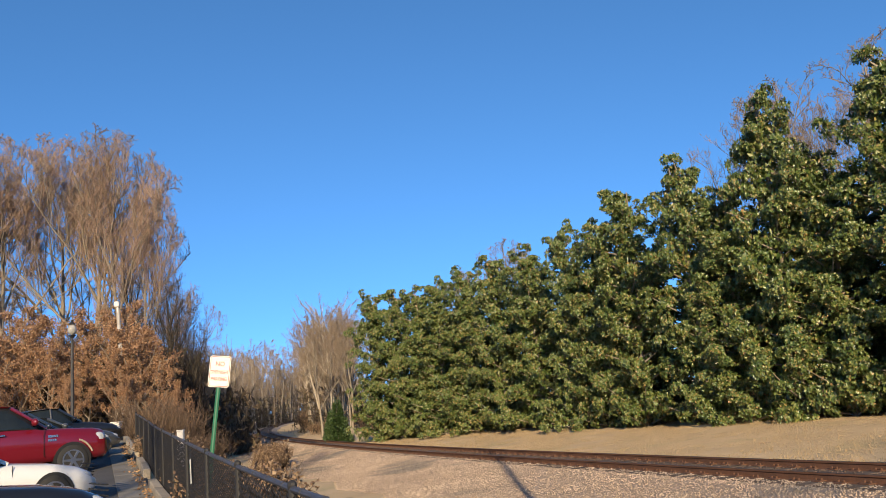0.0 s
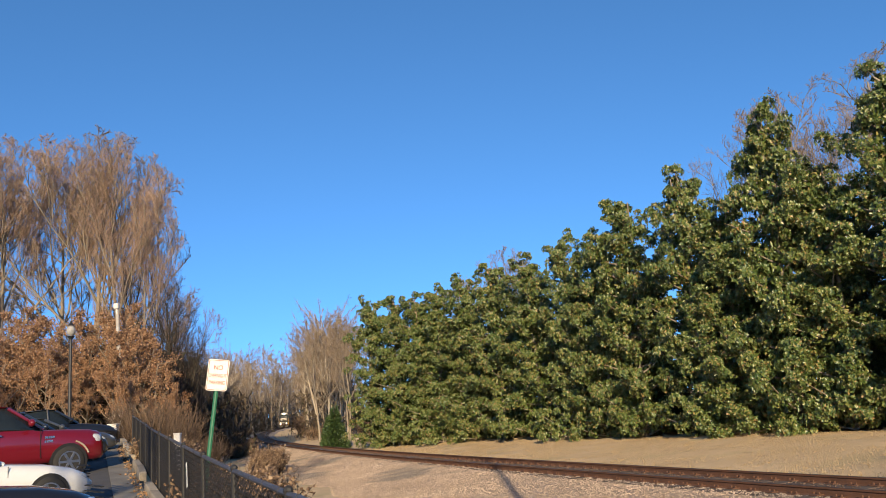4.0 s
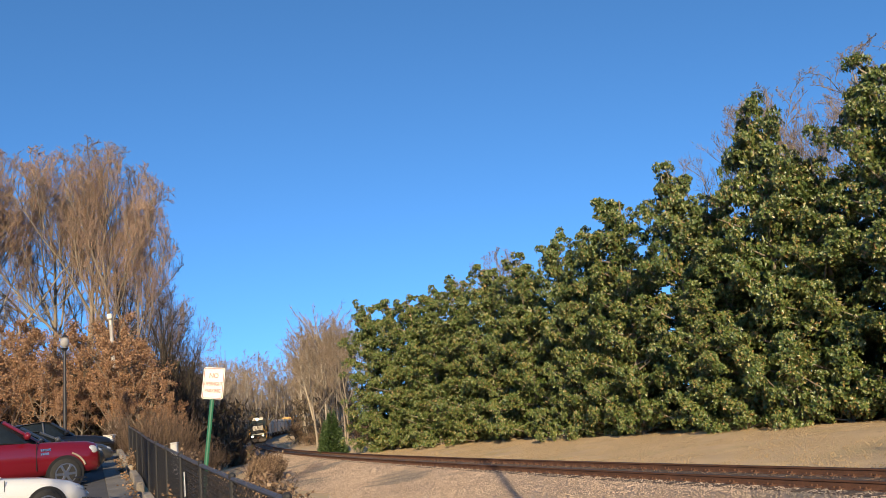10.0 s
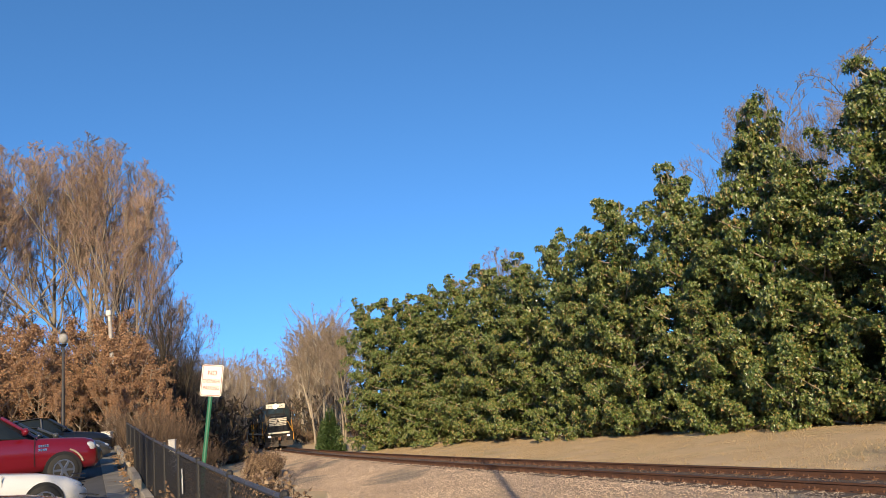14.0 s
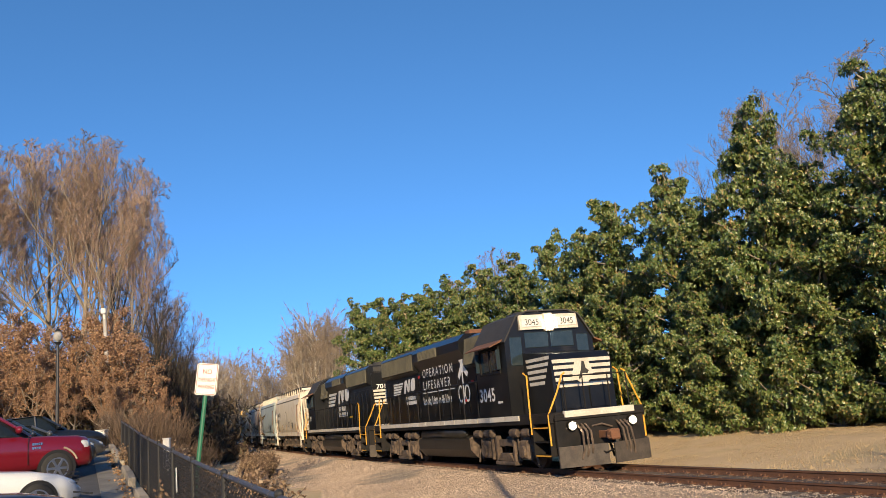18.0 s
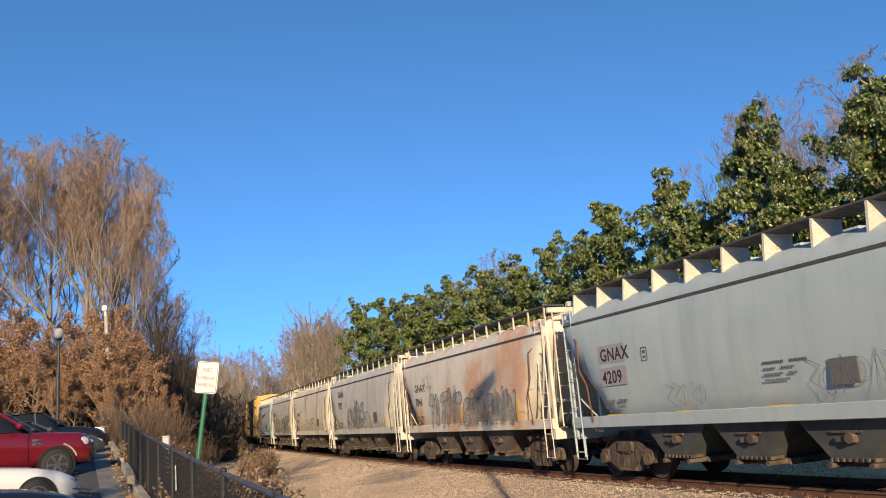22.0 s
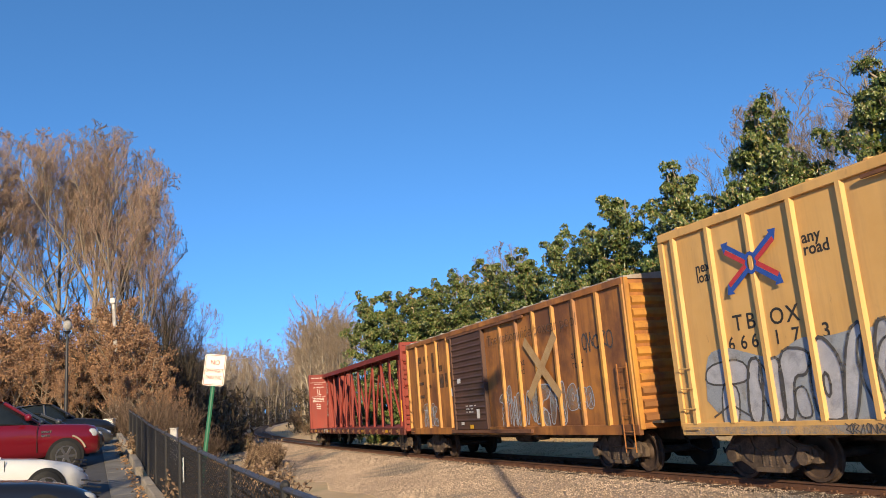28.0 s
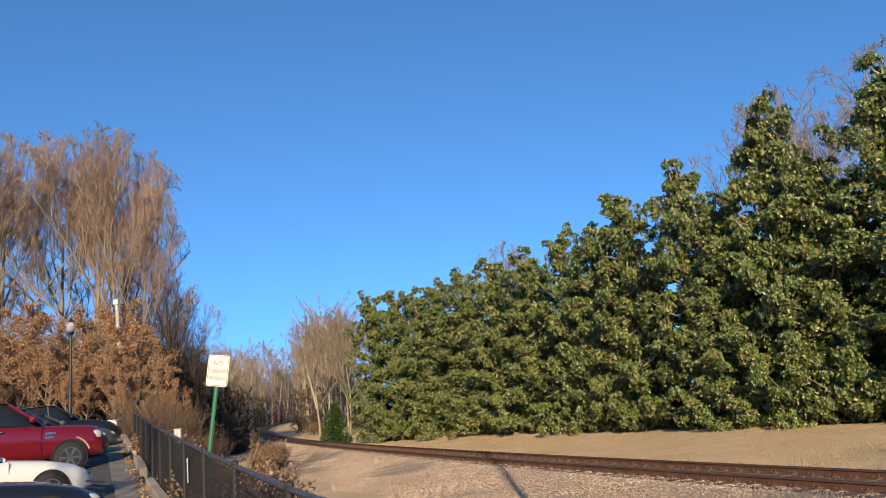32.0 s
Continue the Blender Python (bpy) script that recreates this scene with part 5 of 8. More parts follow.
    bars(e, NEAR(-1.8, -w - 0.135, 1.6), [(0.2, 0.04, [0.2, 0.3, 0.12]), (0.1, 0.04, [0.3, 0.2]), (0, 0.04, [0.12, 0.4])])
    flats("pasted_notice", e, NEAR(-2.4, -w - 0.135, 2.6), M_WHITE, [rect(0, 0, 0.3, 0.16), rect(0.1, -1.4, 0.28, 0.1), rect(1.5, -1.2, 0.25, 0.3)])
    return e


def centerbeam(L):
    e = tagged(empty("centerbeam_flatcar"), "empty red centerbeam flatcar with end bulkheads and diagonal braces", "flatcar")
    P = lambda n, mt, f, lb="", sm=False: piece(n, e, mt, f, lb, smooth_shade=sm)
    h = 11.2
    z0, z1 = 1.08, 4.72
    P("deck", M_BEAM, lambda bm: (box(bm, -h - 0.1, h + 0.1, -1.38, 1.38, 0.98, 1.12, 0.01), [box(bm, x - 0.06, x + 0.06, -1.35, 1.35, 0.86, 1.0) for x in np.linspace(-h + 0.5, h - 0.5, 24)]))
    for s in (-1, 1):
        P("side_sill", M_BEAM_DARK, lambda bm: box(bm, -h, h, s * 1.36, s * 1.46, 0.84, 1.14, 0.012))
        P("winch", M_RUSTY, lambda bm: [(cyl(bm, (x, s * 1.46, 0.98), (x, s * 1.56, 0.98), 0.06, n=8), box(bm, x - 0.1, x + 0.1, s * 1.45, s * 1.49, 0.86, 1.1)) for x in np.linspace(-h + 0.8, h - 0.8, 18)])
        # bulkheads
        P("bulkhead", M_BEAM, lambda bm: (box(bm, s * (h - 0.06), s * (h + 0.02), -1.40, 1.40, z0, z1, 0.008), [box(bm, s * (h - 0.16), s * (h + 0.06), y - 0.06, y + 0.06, z0, z1, 0.008) for y in (-1.38, 1.38)], box(bm, s * (h - 0.14), s * (h + 0.05), -1.4, 1.4, z1 - 0.12, z1 + 0.02), [prism(bm, [(s * (h + 0.02), z - 0.06), (s * (h + 0.09), z), (s * (h + 0.02), z + 0.06)], -1.3, 1.3) for z in np.linspace(1.5, 4.3, 7)]), "tall red end bulkhead with stencilled notices")
        P("ladder", M_BEAM, lambda bm: [tube(bm, [(s * (h + 0.02), -s * 1.36, z), (s * (h + 0.16), -s * 1.36, z), (s * (h + 0.16), -s * 0.96, z), (s * (h + 0.02), -s * 0.96, z)], 0.015, 5) for z in np.arange(1.3, 4.5, 0.38)])
        coupler(e, s * (h - 0.05), s)
        freight_truck(e, s * (h - 1.5))
        P("hand_brake", M_RUSTY, lambda bm: tube(bm, [(s * (h - 0.5), y, 0.9) for y in (-1.4, -1.2)], 0.02, 5))
    P("top_chord", M_BEAM, lambda bm: (box(bm, -h, h, -0.45, 0.45, z1 - 0.10, z1 - 0.02, 0.008), box(bm, -h, h, -0.47, -0.43, z1 - 0.24, z1, 0.005), box(bm, -h, h, 0.43, 0.47, z1 - 0.24, z1, 0.005)), "red top chord along the centre")
    n = 13
    xs_ = np.linspace(-h + 0.9, h - 0.9, n)
    for i, x in enumerate(xs_):
        P("post", M_BEAM, lambda bm: [prism(bm, [(s * 0.24, z0), (s * 0.32, z0), (s * 0.24, z1 - 0.15), (s * 0.17, z1 - 0.15)], x - 0.075, x + 0.075, "x") for s in (-1, 1)])
        if i + 1 < n and i % 2 == 0:
            lo, hi = (x, xs_[i + 1]) if (i // 2) % 2 else (xs_[i + 1], x)
            P("brace", M_BEAM, lambda bm: [cyl(bm, (lo, s * 0.26, z0 + 0.25), (hi, s * 0.2, z1 - 0.4), 0.06, n=4) for s in (-1, 1)])
    # solid plates of the centre wall at both ends
    for s in (-1, 1):
        P("centre_plate", M_BEAM, lambda bm: prism(bm, [(-0.28, z0), (0.28, z0), (0.20, z1 - 0.12), (-0.20, z1 - 0.12)], s * (h - 0.06), s * (h - 0.98), "x"), "solid red end plate of the centre wall")
    # notices on the inner face of the bulkhead and on the plate
    fx = -h + 0.085
    for body, z, sz in (("LOADING AND UNLOADING", 4.18, 0.088), ("INSTRUCTION", 4.06, 0.088), ("WARNING", 3.82, 0.15)):
        lettering("notice", body, sz, e, FRONT(fx, -0.78, z), M_WHITE, "CENTER")
    flats("notice_drawing", e, FRONT(fx, -0.9, 3.36), M_WHITE, stroke([(0.02, 0.36), (0.06, 0.1), (0.26, 0.02)], 0.03) + stroke([(0.0, 0.0), (0.3, 0.0)], 0.03) + stroke([(0.02, 0.36), (0.16, 0.34), (0.2, 0.1)], 0.025))
    lettering("notice", "AVOID SERIOUS ACCIDENT", 0.08, e, FRONT(fx, -0.78, 3.22), M_WHITE, "CENTER")
    bars(e, FRONT(fx, -1.2, 3.0), [(0.10, 0.055, [0.25, 0.3, 0.12]), (0.0, 0.055, [0.2, 0.16, 0.3]), (-0.1, 0.055, [0.4, 0.2, 0.1])], M_WHITE, "notice_bar", 0.05)
    bars(e, FRONT(fx, -0.95, 2.55), [(0.14, 0.07, [0.12, 0.1]), (0.0, 0.07, [0.3]), (-0.14, 0.07, [0.3])], M_WHITE, "notice_bar", 0.05)
    bars(e, FRONT(fx, -1.25, 4.48), [(0, 0.06, [0.2, 0.3, 0.15, 0.12])], M_WHITE, "notice_bar", 0.05)
    lean_ = math.degrees(math.atan2(0.08, z1 - 0.12 - z0))
    plate = lambda x, z: pose(x, -0.28 + 0.08 * (z - z0) / (z1 - 0.12 - z0) - 0.006, z, 90 - lean_, 0, 0)
    for body, z, sz in (("LOADING AND", 4.05, 0.115), ("UNLOADING", 3.92, 0.115), ("INSTRUCTION", 3.79, 0.115), ("SAFETY FIRST", 3.05, 0.11), ("WARNING", 2.33, 0.14), ("DO NOT", 2.18, 0.1)):
        lettering("notice", body, sz, e, plate(-h + 0.1, z), M_WHITE, sx=0.92)
    bars(e, plate(-h + 0.1, 3.3), [(0.36, 0.05, [0.62]), (0.26, 0.05, [0.5]), (0.16, 0.05, [0.6]), (0.06, 0.05, [0.4])], M_WHITE, "notice_bar", 0.04)
    bars(e, plate(-h + 0.1, 2.55), [(0.38, 0.05, [0.3, 0.25]), (0.28, 0.05, [0.6]), (0.18, 0.05, [0.5]), (0.08, 0.05, [0.62])], M_WHITE, "notice_bar", 0.04)
    bars(e, plate(-h + 0.1, 1.8), [(0.28, 0.055, [0.4]), (0.18, 0.055, [0.55]), (0.08, 0.055, [0.5])], M_WHITE, "notice_bar", 0.04)
    lettering("notice", "CAUTION", 0.2, e, FRONT(h + 0.11, -0.6, z1 - 0.2), M_WHITE)
    bars(e, FRONT(h + 0.11, -1.0, 3.9), [(0.2, 0.08, [0.5, 0.4]), (0, 0.08, [0.8])])
    lettering("notice", "LD LMT", 0.2, e, NEAR(-h + 7.8, -1.468, 0.99), M_WHITE)
    lettering("notice", "LT WT", 0.2, e, NEAR(-h + 7.8, -1.468, 0.86), M_WHITE, sx=0.9)
    bars(e, NEAR(-h + 4.9, -1.468, 0.9), [(0, 0.2, [0.4, 0.7])])
    for x in (-h + 2.0, -h + 5.9, -1.0, 3.6, h - 3.0, h - 1.2):
        flats("reflector", e, NEAR(x, -1.466, 0.93), M_REFL, [rect(0, 0, 0.5, 0.12)])
    P("hanging_step", M_DARK, lambda bm: [tube(bm, [(x, -1.45, 0.85), (x, -1.45, 0.45), (x + 0.4, -1.45, 0.45), (x + 0.4, -1.45, 0.85)], 0.02, 5) for x in (-h + 0.2, -h + 9.2, -h + 11.6, h - 0.7)])
    P("stanchion_tag", M_REFL, lambda bm: box(bm, h - 0.2, h - 0.14, -1.47, -1.44, 1.4, 2.3))
    return e


# the cars from front to back: thing, places of its front and rear coupling behind the reference, turned round
def build_train():
    cars = [
        (lead_unit(), -108.85, -90.95, False),
        (trailing_unit(), -90.5, -72.3, True),
        (hopper("cream covered hopper car with rust-streaked roof edge and stencilled flank", M_HOP_TAN, 13.7, "GNAX", "7807", "rail", 1, [("tag", -0.6, 1.7, 0.9, 1.5), ("tag", -2.6, 1.6, 1.6, 0.5), ("tag", 2.2, 1.9, 0.7, 0.5)]), -72.25, -58.55, False),
        (hopper("blue-grey covered hopper car with white roof brackets", M_HOP_BLUE, 12.75, "GNAX", "4209", "bracket", 2, [("tag", -1.9, 1.55, 1.1, 0.5), ("tag", 1.9, 1.6, 1.8, 0.6)], "flat"), -58.55, -45.85, False),
        (hopper("cream covered hopper car with large rust patches and grey sprayed letters", M_HOP_RUST, 13.3, "GNAX", "7846", "rail", 3, [("fat", -2.9, 1.4, 6.4, 1.1), ("tag", -3.6, 2.7, 0.9, 0.6)]), -45.9, -32.3, False),
        (hopper("off-white covered hopper car with faint sprayed letters", M_HOP_SOOT, 13.84, "GNAX", "9875", "rail", 4, [("fat", -2.3, 1.55, 2.6, 1.2), ("tag", 0.9, 1.5, 1.2, 0.7)], mark=(2.25, 3.14, 0.46)), -32.3, -18.9, False),
        (hopper("sunlit cream covered hopper car with thin sprayed tag", M_HOP_TAN, 13.87, "GNAX", "9594", "rail", 6, [("tag", -1.6, 1.6, 2.6, 0.65)], mark=(2.15, 2.46, 0.34)), -19.0, -5.45, False),
        (hopper("sooty covered hopper car with outlined sprayed letters along the flank", M_HOP_SOOT, 12.5, "GNAX", "9745", "rail", 8, [("fat", -2.7, 1.35, 2.4, 1.1), ("fat", 0.2, 1.4, 4.2, 1.3)]), -5.45, 7.4, False),
        (hopper("pale blue-grey covered hopper car with white roof brackets", M_HOP_BLUE, 12.0, "GNAX", "4324", "bracket", 9, [("tag", 0.6, 1.5, 1.0, 0.3)], "flat"), 7.6, 19.6, False),
        (tall_boxcar(20.85), 19.6, 40.45, False),
        (rusty_boxcar(17.15), 40.75, 57.9, False),
        (centerbeam(24.4), 57.6, 82.0, False)]
    return cars


TRAIN = build_train()
T_V, T_A = 15.501, -0.15247           # speed at 22 s and its change


def train_s(off, t):
    return T_V * (t - 22) + T_A * (t - 22) ** 2 / 2 - off


def car_pose(off0, off1, t, turned, truck=2.5):
    """Pose of a car from its two ends: at its middle on the rail top, x forwards."""
    a, b = on_track(train_s(off0, t) - truck), on_track(train_s(off1, t) + truck)
    d = a - b
    return Matrix.Translation((a + b) / 2) @ pose(0, 0, 0, 0, -math.degrees(math.asin(d.z / d.length)), math.degrees(math.atan2(d.y, d.x))) @ pose(0, 0, 0, 0, 0, 180 if turned else 0)

# ---------------------------------------------------------------- plants: fast meshes
def quick_mesh(name, verts, faces, material, smooth_shade=False):
    """verts (n, 3) and equal faces (m, k) as arrays."""
    verts, faces = np.asarray(verts, np.float32), np.asarray(faces, np.int32)
    me = bpy.data.meshes.new(name)
    k = faces.shape[1]
    me.vertices.add(len(verts))
    me.vertices.foreach_set("co", verts.ravel())
    me.loops.add(faces.size)
    me.loops.foreach_set("vertex_index", faces.ravel())
    me.polygons.add(len(faces))
    me.polygons.foreach_set("loop_start", np.arange(0, faces.size, k, dtype=np.int32))
    me.polygons.foreach_set("loop_total", np.full(len(faces), k, np.int32))
    me.update(calc_edges=True)
    me.materials.append(material)
    if smooth_shade:
        me.polygons.foreach_set("use_smooth", [True] * len(me.polygons))
    return me


def unit(a):
    return a / np.maximum(np.linalg.norm(a, axis=1, keepdims=True), 1e-9)


def leaf_quads(rng, at, out, length, width, fold=0.25):
    """Folded leaves: two triangles each along a midrib. at and out are (n, 3): foot and direction."""
    n = len(at)
    out = unit(out)
    side = unit(np.cross(out, unit(rng.normal(size=(n, 3)))))
    up = np.cross(side, out)
    l = length * rng.uniform(0.7, 1.25, (n, 1))
    w = width * rng.uniform(0.75, 1.2, (n, 1))
    mid = at + out * l * 0.5
    v = np.stack([at, mid + side * w / 2 + up * w * fold, at + out * l - up * l * 0.08, mid - side * w / 2 + up * w * fold], 1).reshape(-1, 3)
    i = np.arange(n)[:, None] * 4
    f = np.concatenate([i + [[0, 1, 2]], i + [[0, 2, 3]]], 1).reshape(-1, 3)
    return v, f


def leaf_material(name, stops, rough=0.4, translucent=0.0):
    m, nt, b = nodes_of(name)
    geo = nt.nodes.new("ShaderNodeNewGeometry")
    co = nt.nodes.new("ShaderNodeTexCoord")
    n = add(nt, "ShaderNodeTexNoise", Scale=0.9, Detail=3.0)
    nt.links.new(co.outputs["Object"], n.inputs["Vector"])
    a = nt.nodes.new("ShaderNodeMath")
    a.operation = "MULTIPLY_ADD"
    nt.links.new(n.outputs[0], a.inputs[0])
    a.inputs[1].default_value = 0.5
    nt.links.new(geo.outputs["Random Per Island"], a.inputs[2])
    s = nt.nodes.new("ShaderNodeMath")
    s.operation = "MULTIPLY"
    nt.links.new(a.outputs[0], s.inputs[0])
    s.inputs[1].default_value = 0.72
    nt.links.new(ramp(nt, s.outputs[0], stops), b.inputs["Base Color"])
    b.inputs["Roughness"].default_value = rough
    b.inputs["Subsurface Weight"].default_value = 0.0
    return m


M_MAG = leaf_material("magnolia_leaf", [(0.0, (0.018, 0.034, 0.008)), (0.36, (0.056, 0.092, 0.020)), (0.60, (0.115, 0.15, 0.036)), (0.80, (0.19, 0.20, 0.056)), (0.94, (0.31, 0.18, 0.075))], 0.36)
M_OAKLEAF = leaf_material("dead_oak_leaf", [(0.0, (0.09, 0.048, 0.026)), (0.4, (0.20, 0.108, 0.055)), (0.7, (0.32, 0.18, 0.09)), (0.95, (0.44, 0.28, 0.16))], 0.75)
M_DRYLEAF = leaf_material("dry_weed_leaf", [(0.0, (0.06, 0.036, 0.022)), (0.5, (0.16, 0.10, 0.06)), (0.95, (0.32, 0.23, 0.14))], 0.8)
M_CEDAR = leaf_material("evergreen_spray", [(0.0, (0.012, 0.03, 0.008)), (0.5, (0.03, 0.06, 0.014)), (0.95, (0.06, 0.09, 0.02))], 0.6)
M_BARK = mat("grey_bark", (0.30, 0.255, 0.195), (0.18, 0.145, 0.105), rough=0.95, scale=3, fine=22, bump=0.6, stretch=(1, 1, 0.25), vary=0.15, depth=0.03)
M_BARK_PALE = mat("pale_bark", (0.42, 0.36, 0.28), (0.26, 0.215, 0.16), rough=0.95, scale=0.5, fine=8, bump=0.3, stretch=(1, 1, 0.25), vary=0.3, depth=0.03)
M_TWIG = mat("brown_twig", (0.27, 0.205, 0.145), (0.20, 0.15, 0.105), rough=0.9, scale=0.4, fine=6, bump=0, vary=0.35)
M_TWIG_RED = mat("reddish_twig", (0.36, 0.25, 0.18), (0.27, 0.19, 0.13), rough=0.9, scale=0.3, fine=6, bump=0, vary=0.35)


def tubes(paths, sides):
    """Tapered bars: a list of (points (k, 3), radii (k,)) with equal k. Returns arrays of quads."""
    P = np.array([p for p, r in paths])
    Rr = np.array([r for p, r in paths])
    n, k, _ = P.shape
    T = np.gradient(P, axis=1)
    T /= np.maximum(np.linalg.norm(T, axis=2, keepdims=True), 1e-9)
    ref = np.where(np.abs(T[..., 2:3]) > 0.9, np.array([1.0, 0, 0]), np.array([0, 0, 1.0]))
    A = np.cross(T, ref)
    A /= np.maximum(np.linalg.norm(A, axis=2, keepdims=True), 1e-9)
    B = np.cross(T, A)
    ang = np.arange(sides) * math.tau / sides
    V = P[:, :, None] + Rr[:, :, None, None] * (A[:, :, None] * np.cos(ang)[None, None, :, None] + B[:, :, None] * np.sin(ang)[None, None, :, None])
    i, j, s = np.meshgrid(np.arange(n), np.arange(k - 1), np.arange(sides), indexing="ij")
    a = (i * k + j) * sides
    F = np.stack([a + s, a + (s + 1) % sides, a + sides + (s + 1) % sides, a + sides + s], -1).reshape(-1, 4)
    return V.reshape(-1, 3), F


def grow(rng, foot, way, length, r0, r1, k=5, wander=0.12, lift=0.15):
    """One bending limb as points and radii."""
    pts, d, p = [np.array(foot, float)], np.array(way, float), np.array(foot, float)
    d = d / np.linalg.norm(d)
    for _ in range(k - 1):
        d = d + rng.normal(size=3) * wander + np.array([0, 0, lift])
        d = d / np.linalg.norm(d)
        p = p + d * length / (k - 1)
        pts.append(p.copy())
    return np.array(pts), np.linspace(r0, r1, k)


def along(path, f):
    p = path[0]
    x = f * (len(p) - 1)
    i = min(int(x), len(p) - 2)
    return p[i] + (p[i + 1] - p[i]) * (x - i), (p[i + 1] - p[i]) / np.linalg.norm(p[i + 1] - p[i]), np.interp(x, range(len(p)), path[1])


def bare_tree(rng, height, spread, limbs=9, fork=0.25, counts=(7, 7, 5), thin=1.0, lean=0.0):
    """A leafless tree of that height: lists of limb paths by order, trunk first."""
    trunk = grow(rng, (0, 0, 0), (lean, 0, 1), height * 0.8, height * 0.0125, height * 0.004, 7, 0.05, 0.1)
    levels = [[trunk], [], [], [], []]
    for i in range(limbs):
        f = fork + (0.95 - fork) * (i + rng.random() * 0.6) / limbs
        p, d, r = along(trunk, f)
        a = i * 2.4 + rng.uniform(-0.4, 0.4)
        w = np.array([math.cos(a), math.sin(a), rng.uniform(0.6, 1.25)])
        l = height * (0.50 - 0.27 * f) * rng.uniform(0.8, 1.15)
        w[:2] *= spread
        levels[1].append(grow(rng, p, w, l, max(r * 0.7, 0.03), 0.02, 6, 0.12, 0.10))
    src = levels[1] + [trunk]
    for lv, (cnt, rel, r1) in enumerate(zip(counts, (0.42, 0.45, 0.5), (0.012, 0.007, 0.004)), 2):
        for b in (src if lv == 2 else levels[lv - 1]):
            bl = np.linalg.norm(np.diff(b[0], axis=0), axis=1).sum()
            if b is trunk:
                bl *= 0.35
            for j in range(cnt):
                f = 0.25 + 0.75 * (j + rng.random()) / cnt if b is not trunk else 0.6 + 0.4 * rng.random()
                p, d, r = along(b, min(f, 0.999))
                w = d * 0.9 + rng.normal(size=3) * 0.55 + np.array([0, 0, 0.25])
                levels[lv].append(grow(rng, p, w, bl * rel * rng.uniform(0.6, 1.25), max(r * 0.6, r1 * 1.6), r1 * thin, 4 if lv < 4 else 3, 0.16, 0.06))
    top = np.quantile(np.concatenate([p[-1:, 2] for lv in levels for p, r in lv]), 0.985)
    c, e = np.array([0, 0, height * 0.55]), height * np.array([0.17 + 0.22 * spread, 0.17 + 0.22 * spread, 0.45])

    def rounded_off(p):
        """Draws the outermost twigs in to an even dome."""
        d = (p * height / top - c) / e
        q = np.linalg.norm(d, axis=1, keepdims=True)
        return c + e * d * np.where(q > 0.75, (0.75 + 0.25 * np.tanh((q - 0.75) / 0.35)) / np.maximum(q, 1e-6), 1.0)
    out = [[(p * height / top, r) for p, r in levels[0]]] + [[(rounded_off(p), r) for p, r in lv] for lv in levels[1:3]]
    return out + [[(rounded_off(p[:1]) + (p - p[:1]) * 0.85 * height / top, r) for p, r in lv] for lv in levels[3:]]


